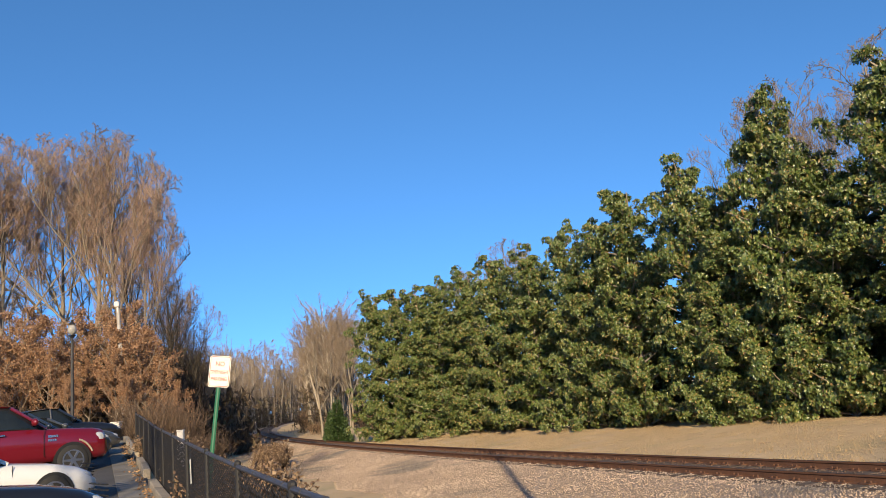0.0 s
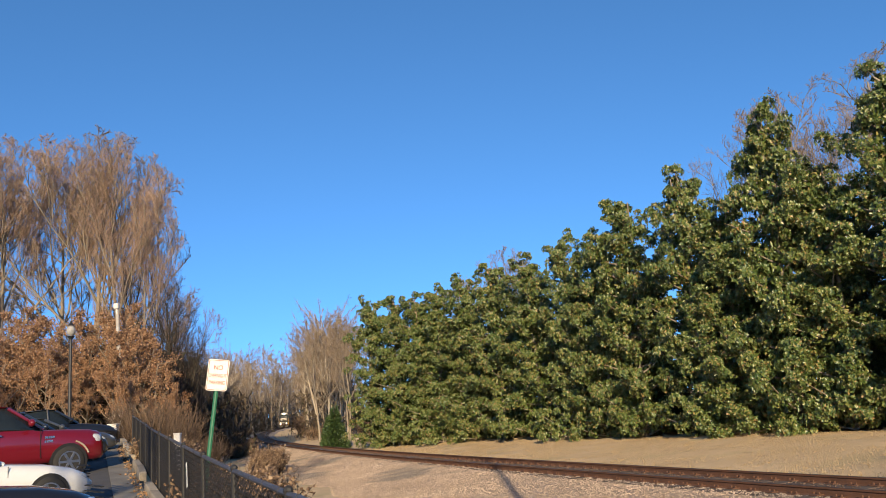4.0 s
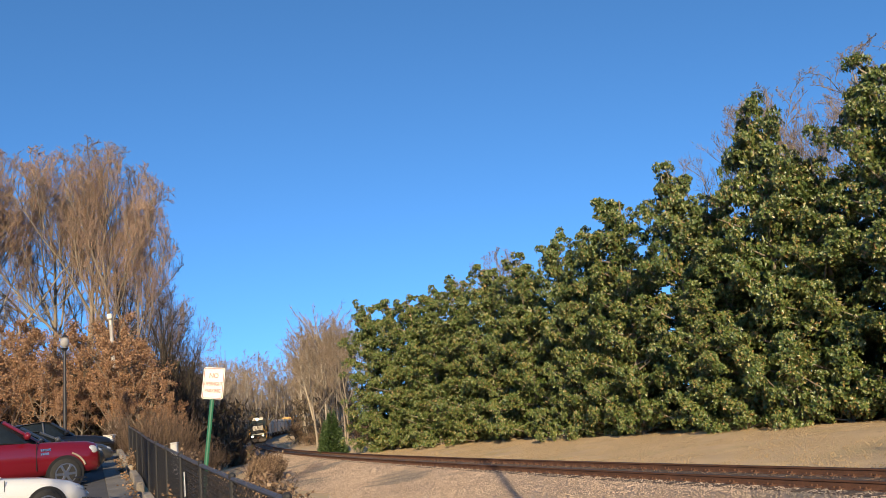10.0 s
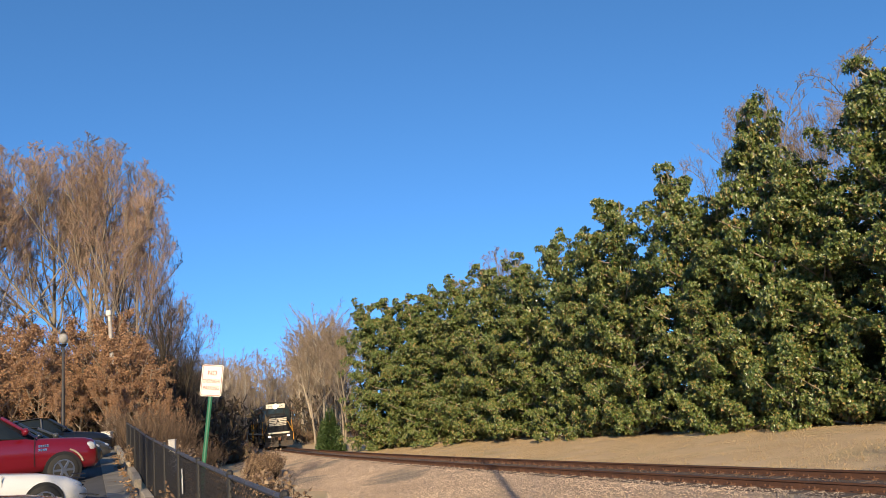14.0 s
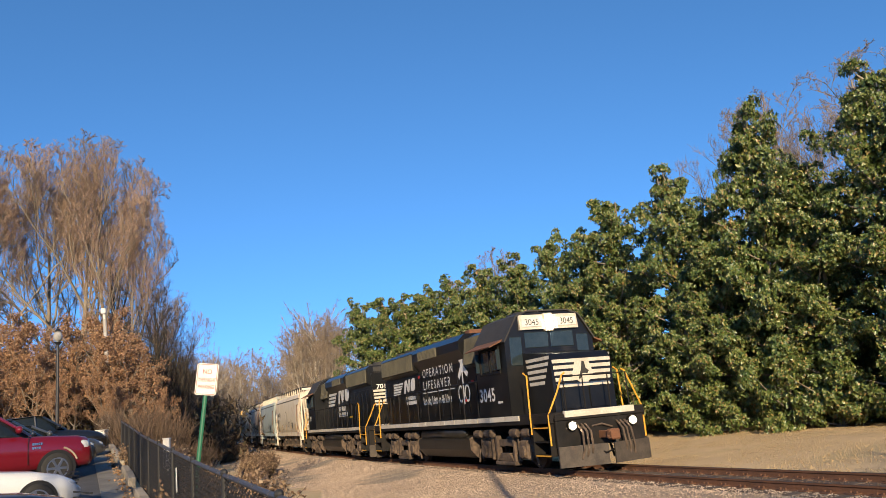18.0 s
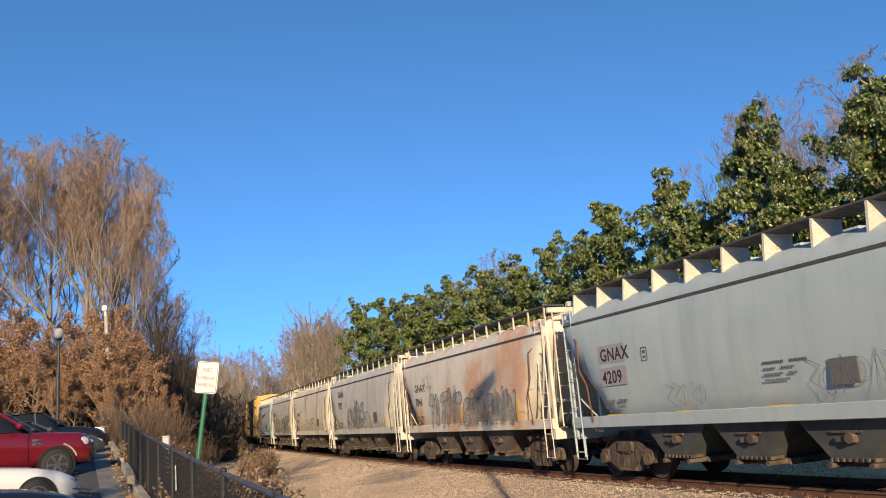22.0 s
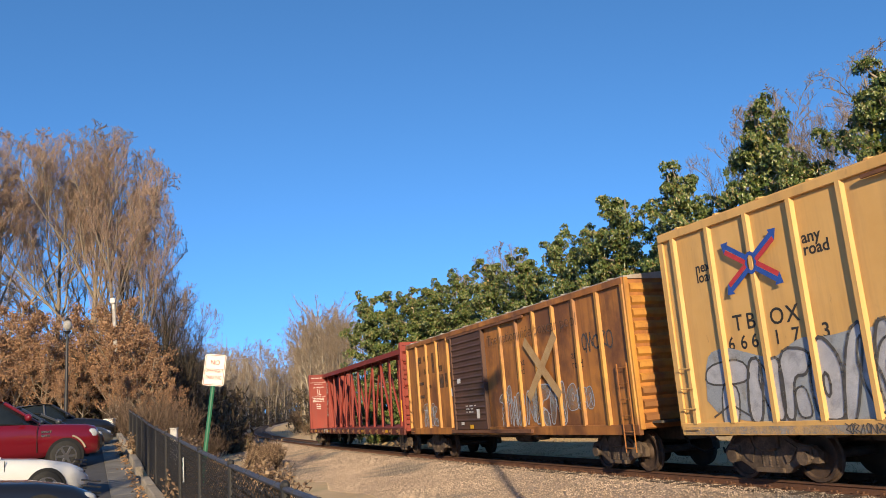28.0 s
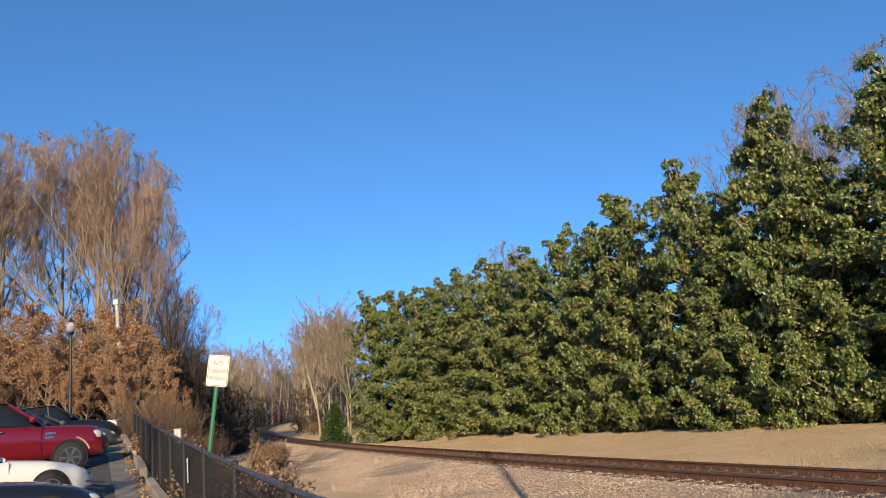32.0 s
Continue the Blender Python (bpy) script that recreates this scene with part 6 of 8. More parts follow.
def vase_tree(rng, height, spread, limbs=8, counts=(13, 8, 5, 4), fork=0.2, thin=1.0):
    """A leafless tree that fans upwards from a low fork into an even dome of fine twigs: limb paths by order."""
    trunk = grow(rng, (0, 0, 0), (0, 0, 1), height * 0.62, height * 0.011, height * 0.004, 7, 0.04, 0.1)
    levels = [[trunk], [], [], [], [], []]
    for i in range(limbs):
        f = (fork + (0.7 - fork) * (i + 0.5 * rng.random()) / limbs) / 0.62
        p, d, r = along(trunk, min(f, 0.98))
        a = i * 2.4 + rng.uniform(-0.35, 0.35)
        out = spread * rng.uniform(0.75, 1.3) * (0.7 if i % 3 == 2 else 1)
        levels[1].append(grow(rng, p, (math.cos(a) * out, math.sin(a) * out, 1), (height - p[2]) * rng.uniform(0.7, 0.92), max(r * 0.6, 0.045), 0.022, 8, 0.13, 0.04))
    levels[1].append(grow(rng, trunk[0][-1], (0, 0, 1), height * 0.36, 0.06, 0.02, 8, 0.1, 0.05))
    for lv, (cnt, rel, r1) in enumerate(zip(counts[:3], (0.36, 0.42, 0.46), (0.016, 0.009, 0.006)), 2):
        for b in levels[lv - 1]:
            bl = np.linalg.norm(np.diff(b[0], axis=0), axis=1).sum()
            for j in range(cnt):
                f = 0.2 + 0.79 * (j + rng.random()) / cnt
                p, d, r = along(b, min(f, 0.999))
                side = np.cross(d, rng.normal(size=3))
                side /= max(np.linalg.norm(side), 1e-6)
                w = d * 0.7 + side * rng.uniform(0.45, 0.95) + np.array([0, 0, 0.30])
                levels[lv].append(grow(rng, p, w, bl * rel * rng.uniform(0.65, 1.2) * (1.15 - 0.45 * f), max(r * 0.6, r1 * 1.5), r1 * thin, (5, 4, 3)[lv - 2], 0.13, 0.09))
    # the finest twigs, straight, from every third-order shoot
    P = np.repeat(np.array([b[0] for b in levels[4]]), counts[3], axis=0)
    n = len(P)
    f = rng.uniform(0.25, 0.99, (n, 1)) * 2
    foot = np.where(f < 1, P[:, 0] + (P[:, 1] - P[:, 0]) * f, P[:, 1] + (P[:, 2] - P[:, 1]) * (f - 1))
    d = unit(P[:, 2] - P[:, 0])
    side = unit(np.cross(d, rng.normal(size=(n, 3))))
    w = unit(d * 0.7 + side * rng.uniform(0.45, 0.95, (n, 1)) + np.array([0, 0, 0.35]))
    tip = foot + w * np.linalg.norm(P[:, 2] - P[:, 0], axis=1, keepdims=True) * rng.uniform(0.35, 0.65, (n, 1))
    levels[5] = [(q, np.array([0.008, 0.004])) for q in np.stack([foot, tip], 1)]
    c, e = np.array([0, 0, height * 0.56]), np.array([height * (0.1 + 0.3 * spread), height * (0.1 + 0.3 * spread), height * 0.45])

    def rounded_off(p):
        d = (p - c) / e
        q = np.linalg.norm(d, axis=1, keepdims=True)
        k = np.where(q > 0.9, (0.9 + 0.3 * np.tanh((q - 0.9) / 0.6)) / np.maximum(q, 1e-6), 1.0)
        return c + e * d * np.where(p[:, 2:3] > height * 0.15, k, 1.0)
    tips = rounded_off(np.concatenate([p for p, r in levels[5]])).reshape(-1, 2, 3)
    return [levels[0]] + [[(rounded_off(p), r) for p, r in lv] for lv in levels[1:5]] + [[(p, levels[5][0][1]) for p in tips]]


def tree_meshes(tag, levels, thick=1.0, twig=None):
    V, F, o = [], [], 0
    for lv, sides in ((0, 9), (1, 6), (2, 4)):
        if levels[lv]:
            v, f = tubes([(p, r * thick) for p, r in levels[lv]], sides)
            V.append(v), F.append(f + o)
            o += len(v)
    wood = quick_mesh(tag + "_limbs", np.concatenate(V), np.concatenate(F), M_BARK, True)
    # sill red darkened by rust and by the deck edge's shadow, painted in
    V, F, o = [], [], 0
    for lv in range(3, len(levels)):
        if levels[lv]:
            v, f = tubes([(p, np.maximum(r * thick, 0.009 if lv < 5 else 0.0065)) for p, r in levels[lv]], 3)
            V.append(v), F.append(f + o)
            o += len(v)
    return wood, quick_mesh(tag + "_twigs", np.concatenate(V), np.concatenate(F), twig or M_TWIG)


def set_tree(name, meshes, m, label, category, group="", stretch=1.0):
    """A tree from (part name, mesh) pairs, one size for all parts."""
    ob = tagged(empty(name, m), label, category, group)
    ob.scale = (stretch, stretch, stretch)
    for n, me in meshes:
        put(n, me, ob)
    return ob


_far = PS < -70
CUT_A, CUT_D = (PX[_far] / PY[_far])[::-1], np.hypot(PX, PY)[_far][::-1]


def clear_cut(x, y):
    """Whether a place lies in the strip kept open inside the long bend, from the near track to the far one."""
    k = x / max(y, 1.0)
    return y > 40 and -0.252 < k < -0.186 and math.hypot(x, y) < np.interp(k, CUT_A, CUT_D) + 4


def ground_at(x, y):
    return float(ground_z(np.array([x]), np.array([y]))[0])


# ---------------------------------------------------------------- magnolia row
def rosettes(rng, at, out, leaves, length, width):
    """Whorls of leaves at twig ends: at and out are (n, 3); the leaves spread round out and show it their upper faces."""
    n = len(at)
    out = unit(out)
    a = unit(np.cross(out, unit(rng.normal(size=(n, 3)))))
    b = np.cross(out, a)
    k = np.tile(np.arange(leaves), n) * math.tau / leaves + rng.uniform(-0.35, 0.35, n * leaves)
    o, a, b, p = (np.repeat(q, leaves, axis=0) for q in (out, a, b, at))
    c, s = np.cos(k)[:, None], np.sin(k)[:, None]
    rise = rng.uniform(0.1, 1.1, (n * leaves, 1))
    d = unit(a * c + b * s + o * rise)
    side = a * -s + b * c
    up = np.cross(d, side)
    up = up * np.sign((up * o).sum(1, keepdims=True))
    l = length * rng.uniform(0.7, 1.2, (n * leaves, 1))
    w = width * rng.uniform(0.8, 1.15, (n * leaves, 1))
    mid = p + d * l * 0.58
    v = np.stack([p + d * l * 0.08, mid + side * w / 2 + up * w * 0.12, p + d * l - o * l * 0.10, mid - side * w / 2 + up * w * 0.12], 1).reshape(-1, 3)
    i = np.arange(n * leaves)[:, None] * 4
    return v, np.concatenate([i + [[0, 1, 2]], i + [[0, 2, 3]]], 1).reshape(-1, 3)


def magnolia(seed, lean_top):
    """A columnar evergreen 10 m high: trunk, boughs that reach out in ragged layers, and clumps of leaf whorls on them."""
    rng = np.random.default_rng(seed)
    rad = lambda z: np.interp(z, [0, 0.5, 2, 4, 6, 8, 9.2, 10], [1.75, 2.05, 2.15, 2.05, 1.82, 1.42, 0.98, 0.4])
    limbs = [grow(rng, (0, 0, 0), (0.02, 0, 1), 9.6, 0.17, 0.03, 6, 0.03, 0.1)]
    C, R_ = [], []
    for i in range(60):
        f = (i + rng.random()) / 60
        z = 0.25 + 9.5 * f ** 1.05
        a = i * 2.4 + rng.uniform(-0.5, 0.5)
        r = rad(z) * rng.uniform(0.66, 1.22)
        dz = rng.uniform(-0.25, 0.35)
        tip = np.array([r * math.cos(a) + lean_top * z * 0.02, r * math.sin(a), z + dz])
        root = np.array([lean_top * z * 0.02, 0, max(z - 0.35 * r, 0.1)])
        mid = (tip + root) / 2 + np.array([0, 0, -0.08])
        limbs.append((np.array([root + (mid - root) * q if q <= 1 else mid + (tip - mid) * (q - 1) for q in (0, 0.4, 0.8, 1.2, 1.6, 2.0)]), np.linspace(0.045, 0.012, 6)))
        for k in range(5):
            q = 0.45 + 0.55 * k / 4
            c = root + (tip - root) * q + rng.normal(size=3) * np.array([0.24, 0.24, 0.13]) * (0.4 + 0.6 * r / 2)
            C.append(c), R_.append(rng.uniform(0.24, 0.46) * (0.65 if z > 8.8 else 1))
    at, out = [], []
    for c, r in zip(C, R_):
        n = int(36 * r / 0.36)
        core = np.array([c[0], c[1], 0])
        core = core / max(np.linalg.norm(core), 0.2)
        d = unit(rng.normal(size=(n, 3)) * 0.9 + core * 0.55 + np.array([0, 0, 0.5]))
        at.append(c + d * r * np.array([1, 1, 0.6]) * rng.uniform(0.65, 1.08, (n, 1))), out.append(d + core * 0.2 + rng.normal(size=(n, 3)) * 0.5)
    at, out = np.concatenate(at), np.concatenate(out)
    keep = at[:, 2] > 0.06
    v, f = rosettes(rng, at[keep], out[keep], 6, 0.122, 0.068)
    # sparse shaded leaves round the stem
    n = 2600
    z, a = rng.uniform(0.2, 9.2, n), rng.uniform(0, math.tau, n)
    r = rad(z) * rng.uniform(0.08, 0.36, n)
    v2, f2 = leaf_quads(rng, np.stack([r * np.cos(a), r * np.sin(a), z], 1), rng.normal(size=(n, 3)), 0.22, 0.13)
    crown = quick_mesh("magnolia_crown", np.concatenate([v, v2]), np.concatenate([f, f2 + len(v)]), M_MAG)
    tv, tf = tubes(limbs, 5)
    return [("trunk", quick_mesh("magnolia_trunk", tv, tf, M_BARK, True)), ("crown", crown)]


MAGNOLIAS = [magnolia(20 + i, (i % 3 - 1) * 1.0) for i in range(4)]
# place along the row, height of the tip, girth
HEDGE = [(-5.7, 60.2, 10.4, 0.95), (-4.0, 58.9, 10.5, 1.0), (-2.3, 56.9, 10.1, 0.95), (-0.9, 55.1, 10.3, 1.0), (1.3, 52.0, 10.3, 1.05), (2.9, 48.6, 10.6, 0.9), (4.8, 45.8, 10.3, 1.0), (6.3, 41.8, 10.5, 0.8), (7.6, 39.4, 10.0, 0.9), (8.6, 37.2, 11.3, 0.95), (10.5, 33.8, 11.4, 0.92), (11.7, 32.4, 9.3, 0.95), (13.0, 30.6, 12.8, 1.0), (14.3, 29.4, 10.2, 0.95), (16.2, 27.4, 12.9, 1.05), (17.4, 25.0, 11.5, 1.0), (18.8, 22.5, 12.6, 1.0), (20.4, 19.5, 12, 1.0)]
for i, (x, y, top, girth) in enumerate(HEDGE):
    g = ground_at(x, y) - 0.05
    s = (top - g) / 10.0
    ob = set_tree("magnolia_tree", MAGNOLIAS[i % 4], pose(x, y, g, 0, 0, i * 77), "dense glossy dark green magnolia with browned leaf tips, in a row", "tree", "magnolia row along the track")
    ob.scale = (girth, girth, s)
# back row, added so that the gaps in the front row stay dark
for i in range(15):
    k = (i + 0.5) / 15 * (len(HEDGE) - 1)
    x, y, top = (float(np.interp(k, range(len(HEDGE)), [h[c] for h in HEDGE])) for c in range(3))
    x, y = x + 2.6, y + 2.2
    g = ground_at(x, y) - 0.05
    ob = set_tree("magnolia_tree", MAGNOLIAS[(i + 1) % 4], pose(x, y, g, 0, 0, i * 51 + 20), "dark green magnolia added behind the front row to darken its gaps", "tree", "second row of magnolias")
    ob.scale = (1.15, 1.15, (top - g) / 10.0 * 0.8)

# ---------------------------------------------------------------- leafless and brown-leaved trees
BARE = [[("trunk", w), ("crown", t)] for w, t in (
    tree_meshes("tall", vase_tree(np.random.default_rng(3), 20, 0.6, 9, (13, 8, 5, 4)), 1.0, M_TWIG_RED),
    tree_meshes("tall_b", vase_tree(np.random.default_rng(8), 20, 0.75, 9, (13, 8, 5, 4)), 1.0, M_TWIG_RED),
    tree_meshes("wide", vase_tree(np.random.default_rng(14), 20, 0.85, 8, (11, 7, 4, 4)), 1.0))]
SLIM = [[("trunk", w), ("crown", t)] for w, t in (
    tree_meshes("slim", bare_tree(np.random.default_rng(31), 20, 0.55, 9, 0.4, (6, 6, 4)), 1.0),
    tree_meshes("slim_b", bare_tree(np.random.default_rng(35), 20, 0.7, 10, 0.35, (6, 5, 4), lean=0.06), 1.0))]


def bare_at(kind, x, y, top, turn, label, group, wide=1.0, name="bare_tree"):
    g = ground_at(x, y) - 0.1
    s = (top - g) / 20.0
    ob = set_tree(name, kind, pose(x, y, g, 0, 0, turn), label, "tree", group)
    ob.scale = (s * wide, s * wide, s)
    return ob


LEFT_TREES = [(-34.0, 60, 25.6, 0.95), (-31.9, 64, 26.9, 0.9), (-27.2, 60, 25.9, 0.95), (-23.7, 58, 24.2, 0.8), (-21.2, 56, 19.2, 0.7), (-19.9, 58, 12.5, 0.8), (-20.2, 62, 9, 0.8), (-37.5, 57, 25.5, 1), (-29.5, 68, 25, 0.9)]
RIGHT_TREES = [(-13.2, 78, 11.6, 0.85), (-11.0, 82, 12.4, 0.85), (-9.2, 70, 10.4, 0.85), (4.7, 66, 15.0, 0.8), (0.7, 70, 13.9, 0.8), (18.3, 52, 18.5, 0.8), (21.5, 46, 19.6, 0.8), (23.8, 46, 17.6, 0.9), (25.5, 42, 18.0, 0.8), (29, 50, 23.4, 0.9)]
OAK_TREES = [(-24.6, 42, 7.5), (-25.2, 46, 9.0), (-21.3, 42, 6.9), (-18.8, 46, 9.0), (-16.9, 44, 7.2), (-21.8, 47.5, 6.3), (-28, 44, 8), (-19.5, 40.5, 4.9), (-23.0, 39.5, 5.0), (-16.2, 40.0, 4.4), (-26.5, 40.5, 5.6), (-18.0, 42.5, 6.0), (-14.8, 41.5, 4.0), (-31, 43, 8.5), (-22.5, 50, 9.5), (-27, 51, 10)]
for i, (x, y, top, w) in enumerate(LEFT_TREES):
    bare_at(BARE[i % 3], x, y, top, i * 97, "tall leafless tree with a dense haze of reddish brown twigs", "leafless trees past the parking lot", w)
for i, (x, y, top, w) in enumerate(RIGHT_TREES):
    bare_at(BARE[2] if i < 3 else (BARE[2:] + SLIM)[i % 3], x, y, top, i * 61, "leafless tree with pale grey limbs behind the evergreens", "leafless trees behind the row", w)


def oak(seed):
    rng = np.random.default_rng(seed)
    lv = bare_tree(rng, 9, 1.0, 12, 0.12, (6, 5, 0))
    lv[4] = []
    w, t = tree_meshes("oak", lv)
    at, out = [], []
    for b in lv[3] + lv[2]:
        n = 17
        f = rng.uniform(0.2, 1, n)
        p = np.array([along(b, min(q, 0.999))[0] for q in f]) + rng.normal(size=(n, 3)) * 0.12
        at.append(p), out.append(rng.normal(size=(n, 3)) + np.array([0, 0, -0.5]))
    v, f = leaf_quads(rng, np.concatenate(at), np.concatenate(out), 0.15, 0.095)
    return [("trunk", w), ("crown", t), ("crown", quick_mesh("oak_crown", v, f, M_OAKLEAF))]


# twig colour darkened to include the shade at the wood's edge
M_BRUSH_DARK = mat("shade_dark_twig", (0.085, 0.065, 0.048), (0.05, 0.04, 0.03), rough=0.95, bump=0, vary=0.3)
OAKS = [oak(41), oak(42)]
for i, (x, y, top) in enumerate(OAK_TREES):
    g = ground_at(x, y) - 0.05
    ob = set_tree("oak_tree", OAKS[i % 2], pose(x, y, g, 0, 0, i * 83), "young oak still holding its rust-brown dead leaves", "tree", "brown-leaved oaks by the parking lot")
    s = (top - g) / 8.6
    ob.scale = (s * 1.05, s * 1.05, s)
# two unseen trees behind the viewer, whose shade falls on the slope and the passing cars
for i, (x, y, top) in enumerate([(-6.4, -13.0, 20.5), (-13.6, -17.0, 19.0)]):
    bare_at(SLIM[i], x, y, top, i * 120, "tall leafless tree out of view behind, casting shade on the slope", "leafless trees behind the viewer", 0.4)
# three more unseen trees, added to shade the ballast and cars at lower right
for i, (x, y, top) in enumerate([(11.5, -13.0, 10.6), (15.5, -14.0, 11.2), (19.0, -13.5, 11.0)]):
    bare_at(BARE[i], x, y, top, i * 50, "unseen leafless tree added behind the viewer for its shade", "leafless trees behind the viewer", 0.9)
# dark vine-hung bark, with the shade under the trees put into its colour
M_BARK_DARK = mat("shade_dark_ivy_bark", (0.055, 0.045, 0.034), (0.03, 0.027, 0.02), rough=0.95, scale=3, bump=0.5)
DARKS = []
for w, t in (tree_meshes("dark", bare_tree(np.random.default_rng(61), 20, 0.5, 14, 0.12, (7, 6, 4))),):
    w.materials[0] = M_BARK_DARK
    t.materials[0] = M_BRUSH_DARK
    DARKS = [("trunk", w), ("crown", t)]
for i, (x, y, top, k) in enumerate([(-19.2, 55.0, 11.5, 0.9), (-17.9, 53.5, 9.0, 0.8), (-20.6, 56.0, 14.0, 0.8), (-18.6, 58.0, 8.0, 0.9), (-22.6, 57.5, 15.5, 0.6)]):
    bare_at(DARKS, x, y, top, i * 75, "vine-hung leafless tree at the wood's edge, shade in its dark colour", "dark trees past the fence", k)
# far woods down the line
rng = np.random.default_rng(77)
for i in range(40):
    s_ = -rng.uniform(100, 360)
    u_ = rng.uniform(6, 34) if i % 2 else -rng.uniform(7, 34)
    p = on_track(s_, u_)
    if not clear_cut(p.x, p.y):
        bare_at(SLIM[i % 2], p.x, p.y, p.z + rng.uniform(11, 15.5) * (1.0 if s_ > -200 else 1.2), i * 53, "leafless woodland tree with pale trunk down the line", "far woods along the track", 0.8)
rng = np.random.default_rng(78)
for i in range(14):
    p = on_track(-rng.uniform(62, 110), -rng.uniform(7, 16))
    if not clear_cut(p.x, p.y):
        bare_at(SLIM[i % 2], p.x, p.y, p.z + rng.uniform(6, 12), i * 41, "slim leafless tree with whitish trunk beside the track", "slim trees by the bend", 0.6)


def brush(seed, n, r, h, leafy, material):
    """A thicket of thin stems, with some dead leaves."""
    rng = np.random.default_rng(seed)
    paths = []
    for _ in range(n):
        a, q = rng.uniform(0, math.tau), r * math.sqrt(rng.random()) * 0.55
        paths.append(grow(rng, (q * math.cos(a), q * math.sin(a), 0), (math.cos(a) * 0.5, math.sin(a) * 0.5, 1), h * rng.uniform(0.6, 1.1), 0.012, 0.005, 5, 0.14, 0.05))
    tips = []
    for b in paths:
        for _ in range(4):
            p, d, _r = along(b, rng.uniform(0.3, 0.98))
            tips.append(grow(rng, p, d + rng.normal(size=3) * 0.5, h * rng.uniform(0.15, 0.35), 0.007, 0.004, 5, 0.15, 0.05))
    v, f = tubes(paths + tips, 3)
    out = [("stem", quick_mesh("brush_stems", v, f, material))]
    if leafy:
        at = np.array([along(b, rng.uniform(0.1, 0.99))[0] for b in tips + paths for _ in range(leafy)])
        v, f = leaf_quads(rng, at + rng.normal(size=at.shape) * 0.04, rng.normal(size=at.shape), 0.11, 0.07)
        out.append(("leaf_litter", quick_mesh("brush_leaves", v, f, M_DRYLEAF)))
    return out


M_BRUSH = mat("dark_brush_stem", (0.17, 0.115, 0.075), (0.10, 0.07, 0.048), rough=0.95, scale=0.5, fine=6, bump=0, vary=0.4)
THICKET, WEEDS, REEDS = brush(1, 320, 1.6, 1.7, 0, M_BRUSH), brush(2, 150, 1.0, 1.0, 4, M_BRUSH), brush(3, 160, 1.5, 1.9, 2, M_BRUSH)
for i, (x, y, s) in enumerate([(-12.3, 34.0, 1.15), (-10.9, 33.0, 1.0), (-13.6, 35.5, 1.1)]):
    set_tree("twiggy_shrub", THICKET, pose(x, y, ground_at(x, y), 0, 0, i * 70), "bare dome-shaped shrub of fine reddish twigs by the fence", "shrub", "shrubs past the fence", s)
rng = np.random.default_rng(5)
for i in range(20):
    a = rng.uniform(7, 36)
    p = FO + FD * a - Vector((FD.y, -FD.x)) * -rng.uniform(0.5, 1.9)
    set_tree("dry_weed_clump", WEEDS, pose(p.x, p.y, ground_at(p.x, p.y) - 0.05, 0, 0, i * 47), "clump of dry weeds with curled brown leaves along the fence", "weeds", "weeds by the fence", rng.uniform(0.5, 0.95) if a > 12 else 0.35)
for i, (x, y, k) in enumerate([(-9.7, 42.0, 1.0), (-9.3, 40.8, 0.85), (-10.2, 43.5, 1.1), (-9.9, 41.0, 0.8), (-9.3, 39.0, 0.7), (-8.9, 37.0, 0.6), (-8.4, 34.5, 0.5), (-7.0, 28.5, 0.35), (-4.2, 20.5, 0.35), (-3.4, 18.0, 0.25)]):
    set_tree("dry_weed_clump", WEEDS, pose(x, y, ground_at(x, y) - 0.05, 0, 0, i * 31), "mound of dead leaves and dry stems on the stone slope", "weeds", "weeds by the track", k).scale = (k * 0.85, k * 0.85, k * (1.2 if k > 0.6 else 0.9))
for i in range(60):
    s_, u_ = -rng.uniform(5, 150), (rng.uniform(4.5, 16) if i % 3 else -rng.uniform(4, 9))
    p = on_track(s_, u_)
    if not clear_cut(p.x, p.y):
        set_tree("tall_brush", REEDS, pose(p.x, p.y, ground_at(p.x, p.y) - 0.05, 0, 0, i * 31), "tall brown winter brush along the line", "brush", "brush along the track", rng.uniform(0.7, 1.5))


